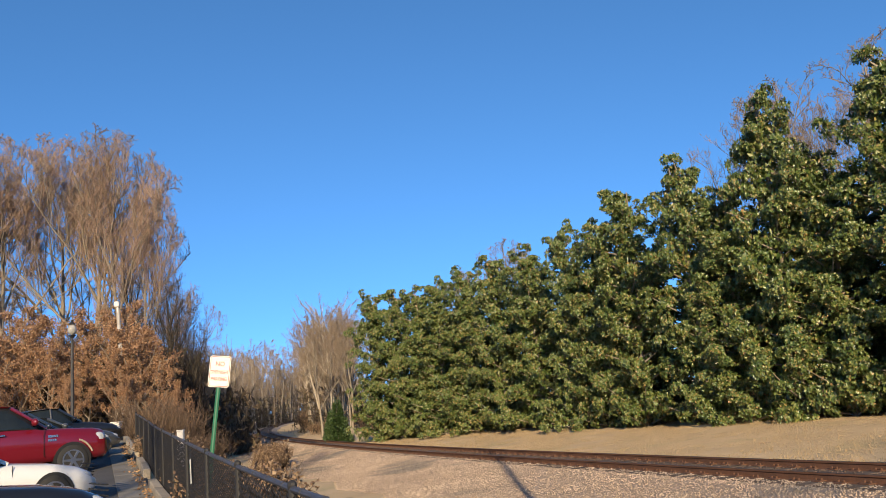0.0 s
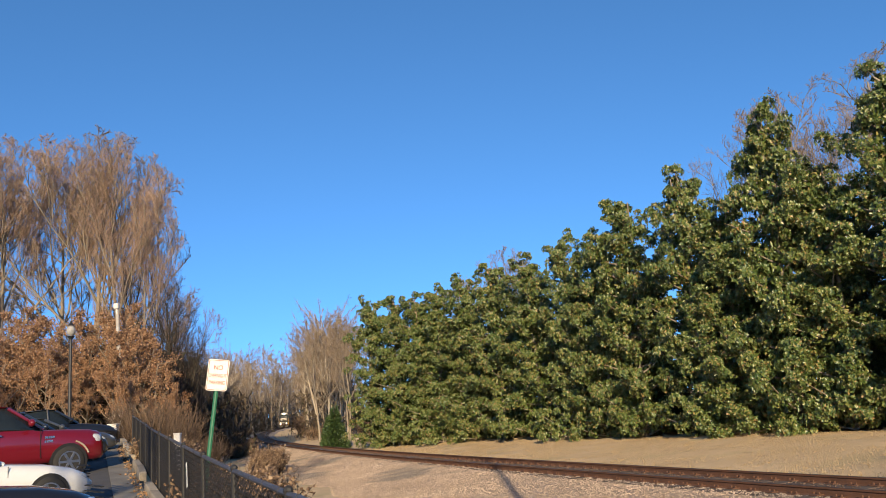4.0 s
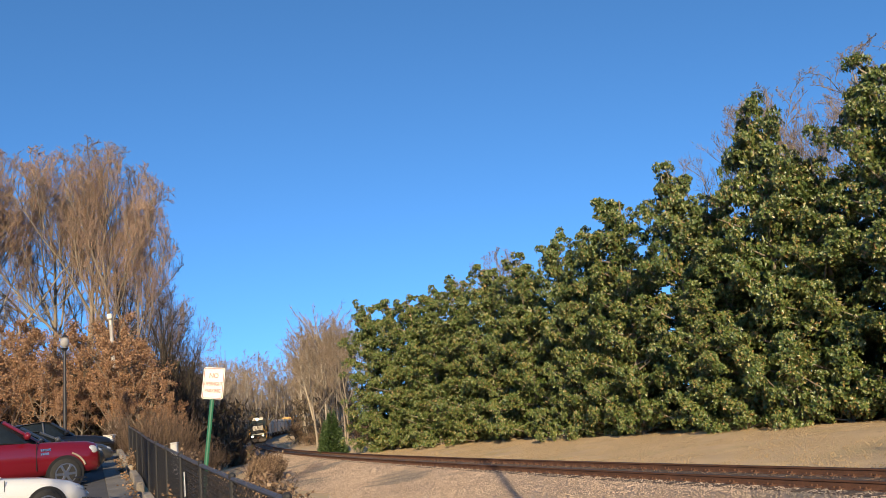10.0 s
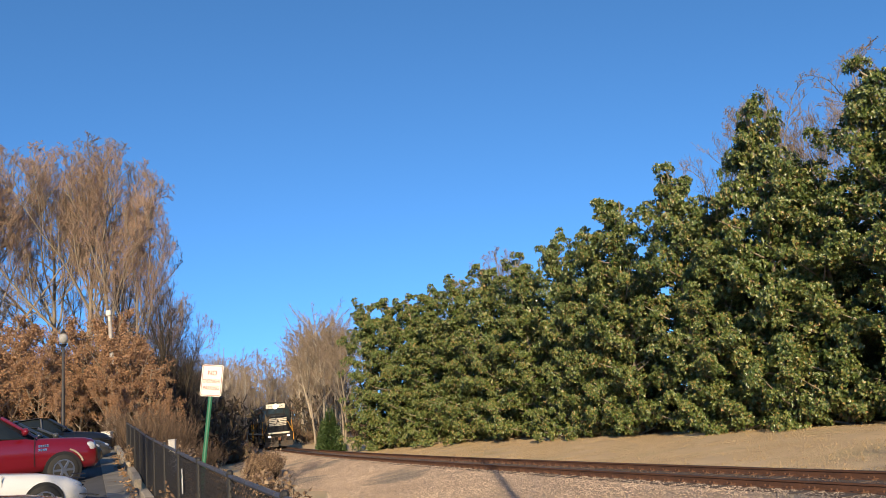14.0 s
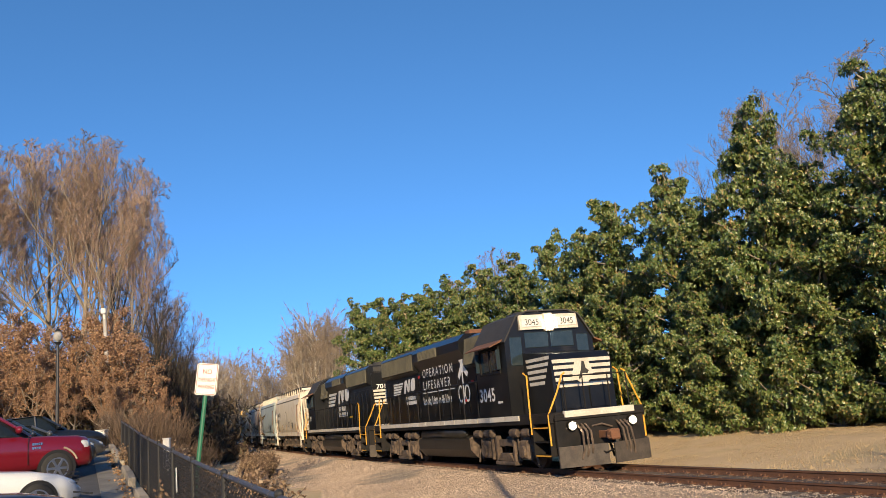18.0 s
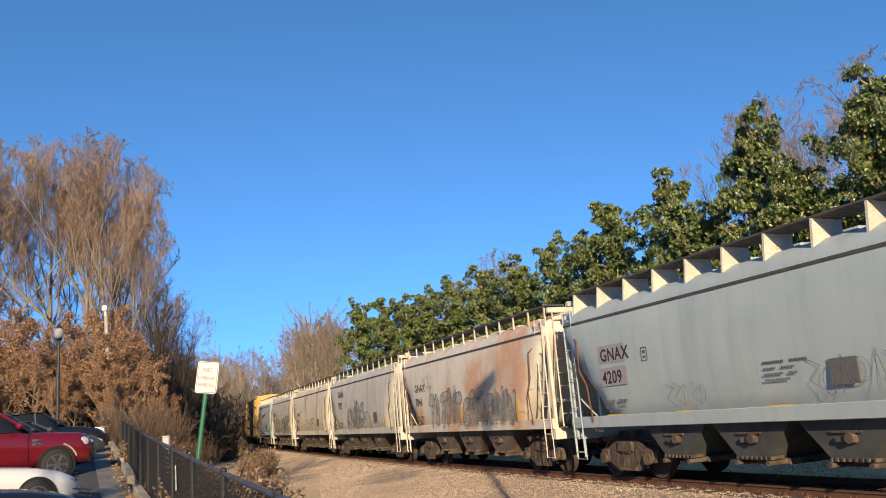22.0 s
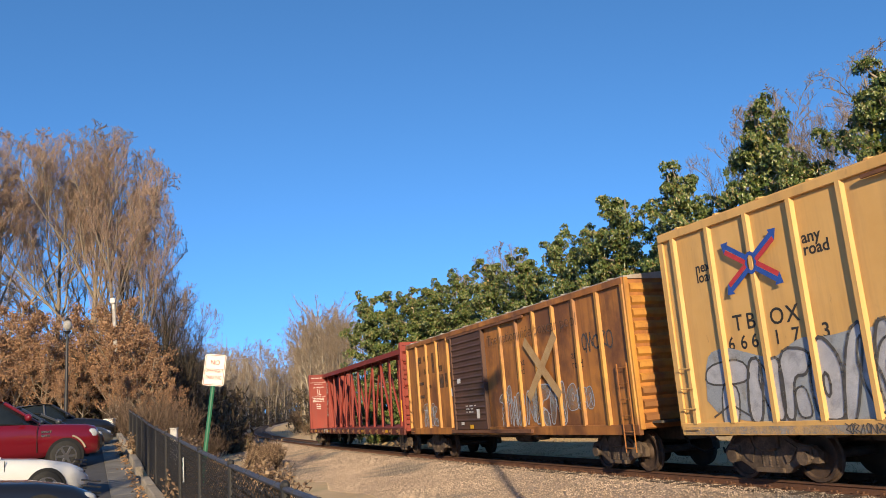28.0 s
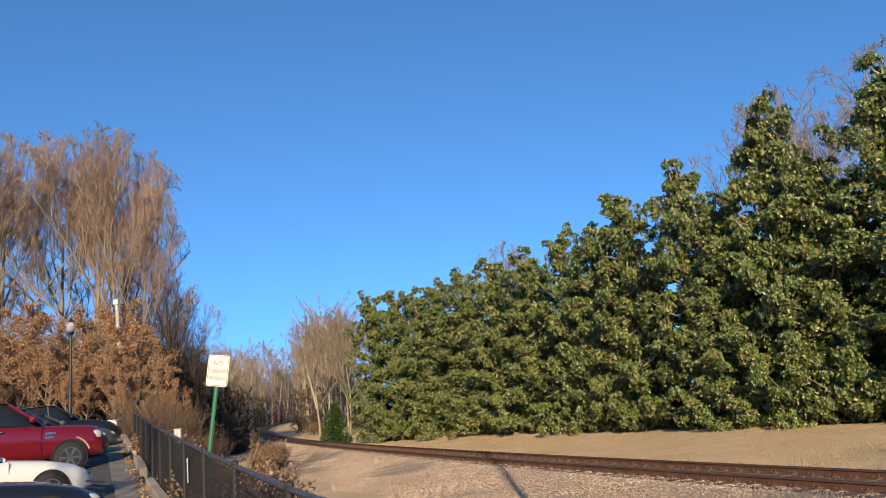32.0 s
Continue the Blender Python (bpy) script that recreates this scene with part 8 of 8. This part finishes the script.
M_RAILT = mat("dark_top_rail", (0.05, 0.048, 0.05), (0.075, 0.07, 0.07), rough=0.45, scale=6)


def link_panel(bm):
    """2.4 m of chain link, 1.2 m high: zigzag wires that cross."""
    for i in range(49):
        pts = [Vector((i * 0.05 + (0.05 if k % 2 else 0.0), 0.006 if k % 2 else -0.006, 0.03 + k * 0.036 + 0.02 * math.sin(i * 2.4))) for k in range(33)]
        for a, b in zip(pts, pts[1:]):
            d = b - a
            nrm, dep = Vector((d.z, 0, -d.x)).normalized() * 0.0042, Vector((0, 0.0042, 0))
            A = [bm.verts.new(a + o) for o in (nrm, dep, -nrm, -dep)]
            B = [bm.verts.new(b + o) for o in (nrm, dep, -nrm, -dep)]
            for k in range(4):
                bm.faces.new((A[k], A[(k + 1) % 4], B[(k + 1) % 4], B[k]))


fence = tagged(empty("chain_link_fence"), "black vinyl chain link fence with dull top rail", "fence")
link_me = shared("link_panel", link_panel, M_VINYL)
post_me = shared("fence_post", lambda bm: (cyl(bm, (0, 0, -0.2), (0, 0, 1.22), 0.03, n=10), ball(bm, (0, 0, 1.235), 0.038, 8, 6)), M_POSTB)
rail_me = shared("fence_rail", lambda bm: tube(bm, [(0, 0, 0), (1.2, 0, 0), (2.4, 0, 0)], 0.025, 8), M_RAILT)
tie_wire = shared("fence_clip", lambda bm: tube(bm, [(0.026 * math.cos(k), 0, 0.026 * math.sin(k)) for k in np.linspace(0, math.tau, 9)], 0.004, 4), M_RAILT)
for i in range(12):
    a = 1.6 + i * 2.4
    p, q = lot_at(a, 0.0), lot_at(a + 2.4, 0.0)
    d = q - p
    tilt = Matrix.Translation(p) @ pose(0, 0, 0, 0, -math.degrees(math.asin(d.z / d.length)), math.degrees(math.atan2(d.y, d.x)))
    put("fence_post", post_me, fence, Matrix.Translation(p))
    put("mesh_panel", link_me, fence, tilt)
    put("top_rail", rail_me, fence, tilt @ pose(0, 0, 1.21))
    for k in range(4):
        put("rail_clip", tie_wire, fence, tilt @ pose(0.3 + k * 0.6, 0, 1.21, 0, 0, 90))
put("fence_post", post_me, fence, Matrix.Translation(q))


# ---------------------------------------------------------------- signs and lamps
M_SIGNW = mat("sign_white", (0.72, 0.68, 0.62), (0.66, 0.61, 0.54), rough=0.5, scale=5, bump=0)
M_SIGNR = mat("sign_red", (0.50, 0.09, 0.07), (0.42, 0.08, 0.06), rough=0.5, bump=0)
M_POSTG = mat("green_post", (0.03, 0.15, 0.075), (0.025, 0.11, 0.06), rough=0.5, scale=8, spots=(0.12, 0.13, 0.1), spot_at=(0.68, 0.8), spot_scale=6)
sx_, sy_ = -3.43, 11.7
sign = tagged(empty("parking_sign", pose(sx_ - 0.34, sy_, ground_at(sx_, sy_) - 0.2, 0, 7.6, 8)), "white no-parking sign with red letters on a leaning green post", "sign")
H0 = 2.27
piece("post", sign, M_POSTG, lambda bm: (box(bm, -0.012, 0.012, 0.0, 0.012, 0, H0 + 0.42, 0.002), prism(bm, [(-0.03, 0.012), (-0.012, 0.0), (-0.012, 0.012), (-0.024, 0.03)], 0, H0 + 0.42, "z"), prism(bm, [(0.03, 0.012), (0.024, 0.03), (0.012, 0.012), (0.012, 0.0)], 0, H0 + 0.42, "z")), "green steel channel post")
def rounded(w, h, r, n=5):
    out = []
    for cx, cy, a0 in ((w - r, h - r, 0), (r, h - r, 90), (r, r, 180), (w - r, r, 270)):
        out += [(cx + r * math.cos(radians(a0 + 90 * k / n)), cy + r * math.sin(radians(a0 + 90 * k / n))) for k in range(n + 1)]
    return out
SG = pose(-0.1525, -0.012, H0, 90, 0, 0)
pl = piece("sign_plate", sign, M_SIGNW, lambda bm: prism(bm, rounded(0.305, 0.457, 0.035), -0.004, 0.0, "z"), "white plate with rounded corners", SG)
ro, ri = rounded(0.285, 0.437, 0.03), rounded(0.269, 0.421, 0.024)
ro, ri = [(a + 0.01, b + 0.01) for a, b in ro], [(a + 0.018, b + 0.018) for a, b in ri]
flats("border", sign, SG @ pose(0, 0, 0.0015), M_SIGNR, [[ro[i], ro[(i + 1) % len(ro)], ri[(i + 1) % len(ro)], ri[i]] for i in range(len(ro))])
for body, z, sz, k in (("NO", 0.305, 0.10, 0.85), ("OVERNIGHT", 0.195, 0.074, 0.62), ("PARKING", 0.095, 0.074, 0.74)):
    lettering("lettering", body, sz, sign, SG @ pose(0.1525, z, 0.002), M_SIGNR, "CENTER", sx=k, bold=0.0012)
piece("bolt", sign, M_RAILT, lambda bm: [cyl(bm, (0, -0.02, z), (0, -0.01, z), 0.006, n=8) for z in (H0 + 0.03, H0 + 0.43)])

M_TAG = mat("pale_notice", (0.62, 0.62, 0.58), (0.5, 0.5, 0.47), rough=0.6, bump=0)
fx = lot_at(12.75, -0.0)
tag = tagged(empty("fence_notice", Matrix.Translation(fx + Vector((-0.04, -0.02, 0.86))) @ pose(0, 0, 0, 0, -8, math.degrees(math.atan2(FD.y, FD.x)) + 180)), "small pale notice hung on the fence", "notice")
piece("notice_plate", tag, M_TAG, lambda bm: box(bm, -0.06, 0.06, -0.004, 0.004, -0.17, 0.17, 0.002))
bars(tag, pose(-0.045, -0.006, 0.03, 90, 0, 0), [(0.06, 0.018, [0.07]), (0.02, 0.05, [0.07]), (-0.08, 0.018, [0.08])], M_POSTG, "notice_bar", 0.01)
wh_ = 1.62 - ground_at(-6.75, 19.6)
wb = tagged(empty("white_marker", Matrix.Translation((-6.75, 19.6, ground_at(-6.75, 19.6)))), "white marker box behind the fence", "marker")
piece("marker_body", wb, M_SIGNW, lambda bm: (box(bm, -0.08, 0.08, -0.06, 0.06, 0.0, wh_, 0.015), box(bm, -0.09, 0.09, -0.07, 0.07, wh_, wh_ + 0.03, 0.01)))

M_IRON = mat("black_lamp_iron", (0.02, 0.02, 0.022), (0.035, 0.033, 0.03), rough=0.5, scale=6)
M_GLOBE = mat("frosted_globe", (0.38, 0.37, 0.34), (0.28, 0.27, 0.25), rough=0.12, scale=6, bump=0)
M_GALV = mat("galvanised_pole", (0.42, 0.40, 0.37), (0.30, 0.27, 0.23), rough=0.6, scale=3, spots=(0.2, 0.12, 0.07), spot_at=(0.66, 0.8))


def acorn_lamp(x, y, top):
    g = ground_at(x, y)
    h = top - g
    e = tagged(empty("street_lamp", Matrix.Translation((x, y, g))), "black iron lamp post with clear acorn globe", "street lamp")
    piece("base", e, M_IRON, lambda bm: (cyl(bm, (0, 0, 0), (0, 0, 0.5), 0.22, 0.15, n=12), cyl(bm, (0, 0, 0.5), (0, 0, 0.62), 0.17, 0.11, n=12)))
    piece("pole", e, M_IRON, lambda bm: (cyl(bm, (0, 0, 0.6), (0, 0, h - 0.65), 0.075, 0.05, n=12), cyl(bm, (0, 0, h - 0.72), (0, 0, h - 0.6), 0.06, 0.17, n=12)))
    piece("globe", e, M_GLOBE, lambda bm: (ball(bm, (0, 0, h - 0.36), 0.18, 14, 10, (1, 1, 1.25))), "clear globe", smooth_shade=True)
    piece("finial", e, M_IRON, lambda bm: (cyl(bm, (0, 0, h - 0.14), (0, 0, h - 0.04), 0.14, 0.05, n=12), ball(bm, (0, 0, h), 0.045, 8, 6)))
    piece("lamp", e, M_SIGNW, lambda bm: cyl(bm, (0, 0, h - 0.58), (0, 0, h - 0.3), 0.05, 0.035, n=8))
    return e


acorn_lamp(-15.8, 33.0, 6.5)
g = ground_at(-19.0, 45.0)
fl = tagged(empty("flood_light", pose(-18.6, 45.0, g, 0, -2.5, 0)), "weathered wooden pole with a whitish floodlight on top", "flood light")
piece("pole", fl, M_GALV, lambda bm: cyl(bm, (0, 0, 0), (0, 0, 8.1 - g + 0.9), 0.14, 0.1, n=10))
piece("lamp_head", fl, M_SIGNW, lambda bm: (box(bm, -0.14, 0.14, -0.22, 0.1, 8.8 - g, 9.12 - g, 0.05), box(bm, -0.03, 0.03, -0.1, 0.1, 8.5 - g, 8.8 - g)))
ub = tagged(empty("utility_cabinet", pose(-14.2, 33.5, float(lot_z(*fence_coords(-14.2, 33.5))))), "white metal utility cabinet at the end of the walk", "cabinet")
piece("cabinet_body", ub, M_SIGNW, lambda bm: box(bm, -0.18, 0.18, -0.18, 0.18, 0, 0.7, 0.02))
piece("cabinet_lid", ub, M_SIGNW, lambda bm: box(bm, -0.2, 0.2, -0.2, 0.2, 0.7, 0.75, 0.015))
g = ground_at(3.4, -2.0)
tp = tagged(empty("tall_light_pole", pose(1.98, -2.0, g)), "tall grey light pole with a box lamp behind the viewer", "street lamp")
piece("pole", tp, M_GALV, lambda bm: cyl(bm, (0, 0, 0), (0, 0, 10.95), 0.11, 0.07, n=12))
piece("lamp_head", tp, M_IRON, lambda bm: (box(bm, -0.3, 0.3, -0.3, 0.35, 10.95, 11.25, 0.04)))

# ---------------------------------------------------------------- parked vehicles
M_PANE = mat("tinted_car_glass", (0.015, 0.02, 0.024), (0.02, 0.026, 0.03), rough=0.05, bump=0)
M_TYRE = mat("tyre_rubber", (0.02, 0.02, 0.02), (0.03, 0.029, 0.028), rough=0.85, scale=10)
M_RIM = mat("alloy_rim", (0.35, 0.35, 0.36), (0.28, 0.28, 0.29), rough=0.3, metal=0.9)
M_CHROME = mat("chrome_trim", (0.7, 0.7, 0.7), rough=0.12, metal=1.0, bump=0)
M_LAMPC = mat("headlamp_glass", (0.45, 0.47, 0.5), (0.3, 0.32, 0.35), rough=0.06, scale=12, bump=0)
M_TAIL = mat("amber_lens", (0.5, 0.12, 0.03), rough=0.2, bump=0)
M_PLASTIC = mat("black_plastic", (0.015, 0.015, 0.015), rough=0.6)


def car_paint(name, c):
    return mat(name, c, tuple(v * 0.92 for v in c), rough=0.28, scale=0.8, fine=120, bump=0.0, coat=0.9)


def shell(bm, sections):
    """A body from cross sections (x, half width low, half width high, bottom, waist, top, half width top)."""
    rings = []
    for x, wl, wh, zb, zw, zt, wt in sections:
        half = [(wl * 0.93, zb), (wl, zb + (zw - zb) * 0.25), (wh, zb + (zw - zb) * 0.7), (wh * 0.985, zw), (wt, zt - (zt - zw) * 0.18), (wt * 0.86, zt), (0, zt + (0.02 if zt > zw else 0))]
        rings.append([bm.verts.new((x, a, b)) for a, b in half] + [bm.verts.new((x, -a, b)) for a, b in half[-2::-1]])
    k = len(rings[0])
    for a, b in zip(rings, rings[1:]):
        for j in range(k - 1):
            bm.faces.new((a[j], a[j + 1], b[j + 1], b[j]))
        bm.faces.new((a[k - 1], a[0], b[0], b[k - 1]))
    bm.faces.new(rings[0])
    bm.faces.new(rings[-1][::-1])


def wheel_part(car, x, y, r, w, spokes):
    s = 1 if y > 0 else -1
    wh = put("wheel", shared("tyre_%.2f" % r, lambda bm: lathe(bm, [(-w / 2, r * 0.64), (-w / 2, r * 0.93), (-w * 0.36, r), (w * 0.36, r), (w / 2, r * 0.93), (w / 2, r * 0.64)], 28), M_TYRE, True), car, pose(x, y, r))
    def rim(bm):
        lathe(bm, [(-w * 0.1, r * 0.2), (-w * 0.1, r * 0.66), (w * 0.53, r * 0.68), (w * 0.53, r * 0.6), (w * 0.1, r * 0.58), (w * 0.1, r * 0.2)], 28)
        for i in range(spokes):
            a = math.tau * i / spokes
            box(bm, 0.04, r * 0.62, w * 0.12, w * 0.54, -0.035, 0.035, 0.008, Matrix.Rotation(a, 4, "Y"))
        cyl(bm, (0, w * 0.1, 0), (0, w * 0.55, 0), r * 0.17, n=10)
    put("rim", shared("rim_%.2f_%d" % (r, spokes), rim, M_RIM), wh, pose(0, 0, 0, 0, 0, 0 if s > 0 else 180))


def vehicle(kind, label, paint, m, trim=None):
    """A parked vehicle, nose towards +x, its front axle at x = 0."""
    e = tagged(empty("parked_car" if kind != "pickup" else "pickup_truck", m), label, "car" if kind != "pickup" else "pickup", group="vehicles in the parking lot")
    P = lambda n, mt, f, lb="", sm=False: piece(n, e, mt, f, lb, smooth_shade=sm)
    if kind == "pickup":
        wb, hw, r, tw = 3.57, 1.0, 0.41, 0.28
        body = [(-5.0, 0.93, 0.96, 0.55, 1.15, 1.32, 0.9), (-2.6, 0.96, 1.0, 0.45, 1.15, 1.34, 0.95), (-0.9, 0.97, 1.0, 0.42, 1.12, 1.32, 0.95), (-0.75, 0.97, 1.0, 0.42, 1.1, 1.29, 0.93), (0.0, 0.97, 1.0, 0.45, 1.02, 1.26, 0.88), (0.6, 0.96, 0.99, 0.42, 0.98, 1.22, 0.86), (0.84, 0.93, 0.95, 0.42, 0.92, 1.17, 0.82), (0.94, 0.86, 0.88, 0.46, 0.86, 1.08, 0.76)]
        cab = [(-3.0, 0.9, 0.9, 1.3, 1.33, 1.36, 0.86), (-2.85, 0.88, 0.88, 1.3, 1.4, 1.88, 0.72), (-1.9, 0.9, 0.9, 1.3, 1.4, 1.95, 0.74), (-1.45, 0.9, 0.9, 1.3, 1.4, 1.92, 0.74), (-0.62, 0.92, 0.9, 1.24, 1.27, 1.30, 0.86)]
        wx = [(-2.72, -1.98), (-1.9, -1.12)]
        zwin = (1.40, 1.80)
    else:
        wb, hw, r, tw = 2.82, 0.9, 0.335, 0.225
        up = 0.12 if kind == "suv" else 0.0
        body = [(-3.75, 0.78, 0.8, 0.35, 0.82 + up, 0.98 + up, 0.7), (-3.3, 0.86, 0.9, 0.25, 0.86 + up, 1.02 + up, 0.8), (-1.4, 0.88, 0.92, 0.2, 0.82 + up, 0.96 + up, 0.84), (-0.75, 0.88, 0.92, 0.2, 0.80 + up, 0.95 + up, 0.83), (0.0, 0.88, 0.91, 0.22, 0.74 + up, 0.88 + up, 0.80), (0.45, 0.86, 0.88, 0.24, 0.66 + up, 0.79 + up, 0.75), (0.72, 0.80, 0.80, 0.27, 0.56 + up, 0.68 + up, 0.66), (0.86, 0.66, 0.66, 0.32, 0.48 + up, 0.55 + up, 0.52)]
        t = 1.43 + up * 2
        cab = [(-3.3, 0.74, 0.74, 0.98 + up, 1.0 + up, 1.02 + up, 0.7), (-2.7, 0.78, 0.78, 0.95 + up, 1.02 + up, t - 0.06, 0.6), (-1.9, 0.8, 0.8, 0.93 + up, 1.0 + up, t, 0.62), (-1.6, 0.8, 0.8, 0.93 + up, 0.98 + up, t - 0.03, 0.61), (-0.80, 0.82, 0.8, 0.91 + up, 0.93 + up, 0.95 + up, 0.76)]
        wx = [(-2.65, -1.95), (-1.88, -1.05)]
        zwin = (1.0 + up, t - 0.12)
    b_ = P("body", paint, lambda bm: shell(bm, body), "", True)
    P("cabin", M_PANE, lambda bm: shell(bm, cab), "dark tinted glass", True)
    P("roof", paint, lambda bm: (shell(bm, [(x, 0.02, 0.02, zt - 0.045, zt - 0.035, zt + 0.012, wt * 1.04) for x, _, _, _, _, zt, wt in cab[1:-1]]),), "", True)
    def pillars(bm):
        for s in (-1, 1):
            for i, j in ((0, 1), (4, 3)):
                a, b = cab[i], cab[j]
                cyl(bm, (a[0], s * a[6] * 0.99, a[5]), (b[0], s * b[6] * 1.0, b[5] - 0.03), 0.045, n=6)
            x = wx[0][1] + 0.04
            c = cab[2]
            cyl(bm, (x, s * c[1] * 0.99, c[4]), (x, s * c[6], c[5] - 0.03), 0.04, n=6)
    P("pillar", paint, pillars)
    for s in (-1, 1):
        P("mirror", paint, lambda bm: (ball(bm, (cab[-1][0] - 0.35, s * (hw + 0.1), zwin[0] + 0.08), 0.13, 10, 8, (0.7, 1.0, 0.75)), cyl(bm, (cab[-1][0] - 0.35, s * (hw - 0.1), zwin[0]), (cab[-1][0] - 0.35, s * (hw + 0.05), zwin[0] + 0.05), 0.03, n=6)), "", True)
        nx = body[-2][0]
        P("headlight", M_LAMPC, lambda bm: ball(bm, (nx - 0.12, s * body[-2][6] * 1.06, body[-2][4] + 0.02), 0.14, 10, 8, (1.3, 0.7, 0.75 if kind != "pickup" else 1.1)), "clear headlight", True)
        P("door_seam", M_PLASTIC, lambda bm: [box(bm, x - 0.006, x + 0.006, s * (hw * 1.0), s * (hw + 0.012), body[2][3] + 0.15, zwin[0] - 0.08) for x in (-0.75 if kind != "pickup" else -0.72, wx[0][1])])
        P("door_handle", M_CHROME if kind == "pickup" else paint, lambda bm: [box(bm, x, x + 0.2, s * hw, s * (hw + 0.05), zwin[0] - 0.22, zwin[0] - 0.18, 0.01) for x in (-1.85, -2.8)])
        for x in (0, -wb):
            P("wheel_arch", M_PLASTIC, lambda bm: cyl(bm, (x, s * (hw - 0.25), r * 1.02), (x, s * (hw + 0.014), r * 1.02), r * 1.16, n=24))
            wheel_part(e, x, s * (hw - tw / 2 + 0.045), r, tw, 5 if kind != "pickup" else 6)
    P("bumper", M_CHROME if kind == "chrome" else (paint if trim is None else trim), lambda bm: box(bm, body[-1][0] - 0.1, body[-1][0] + 0.03, -body[-1][1], body[-1][1], body[-1][3], body[-1][3] + 0.22, 0.05))
    P("grille", M_PLASTIC, lambda bm: (box(bm, body[-1][0] - 0.02, body[-1][0] + 0.035, -0.45, 0.45, body[-1][3] + 0.27, body[-1][4] + 0.08, 0.02), [box(bm, body[-1][0], body[-1][0] + 0.045, -0.45, 0.45, body[-1][3] + 0.30 + k * 0.08, body[-1][3] + 0.32 + k * 0.08) for k in range(3)]))
    if kind == "pickup":
        P("bed_rail", M_PLASTIC, lambda bm: [box(bm, -4.9, -3.05, s * 0.93, s * 0.99, 1.33, 1.36, 0.01) for s in (-1, 1)])
        for s, fl in ((-1, NEAR), (1, FARS)):
            bars(e, fl(-0.62 * -s if s > 0 else -0.62, s * 1.004, 0.98), [(0.07, 0.06, [0.26]), (-0.03, 0.06, [0.22])], M_CHROME, "badge_bar")
            P("fender_flare", M_TAN_EDGE, lambda bm: tube(bm, [(0.54 * math.cos(k), s * 1.0, 0.42 + 0.54 * math.sin(k)) for k in np.linspace(0.35, 1.25, 7)], 0.025, 6), "scuffed wheel arch edge")
    return e


M_TAN_EDGE = mat("scuffed_filler", (0.42, 0.34, 0.25), rough=0.8)
M_CAR_WHITE = car_paint("white_car_paint", (0.72, 0.72, 0.71))
M_CAR_RED = car_paint("dark_red_car_paint", (0.145, 0.005, 0.013))
M_CAR_BLK = car_paint("black_car_paint", (0.012, 0.012, 0.014))
M_CAR_NAVY = car_paint("dark_blue_car_paint", (0.02, 0.027, 0.045))
M_CAR_GREY = car_paint("dark_grey_car_paint", (0.06, 0.063, 0.068))
TURN = math.degrees(math.atan2(-FD.x, FD.y))


def park(kind, label, paint, x, y, z, turn=0.0, trim=None):
    """x, y: the front wheel nearest the camera."""
    k = radians(TURN + turn)
    c = Vector((x, y)) + Vector((-math.sin(k), math.cos(k))) * (0.95 if kind == "pickup" else 0.82)
    return vehicle(kind, label, paint, pose(c.x, c.y, z, 0, 0, TURN + turn), trim)


park("pickup", "dark red crew pickup truck with scuffed front wheel arch", M_CAR_RED, -10.4, 21.7, 0.71, 20)
park("sedan", "white sedan with five-spoke alloy wheels", M_CAR_WHITE, -7.8, 15.5, 0.37, 15).scale = (0.94, 1, 1)
low = park("sedan", "low black coupe parked nose in", M_CAR_BLK, -5.75, 11.3, 0.17, 15)
low.scale = (1, 1, 1.02)
park("suv", "dark blue crossover parked beyond the pickup", M_CAR_NAVY, -11.75, 25.4, 0.92, 20)
park("sedan", "dark car with a pale hood in the row", M_CAR_GREY, -12.9, 28.8, 1.05, 20)
park("suv", "black crossover at the row's end", M_CAR_BLK, -14.3, 32.4, 1.22, 20)


def motions():
    for thing, off0, off1, turned in TRAIN:
        walk(thing, [(t, car_pose(off0, off1, t, turned)) for t in range(0, 33)])


motions()
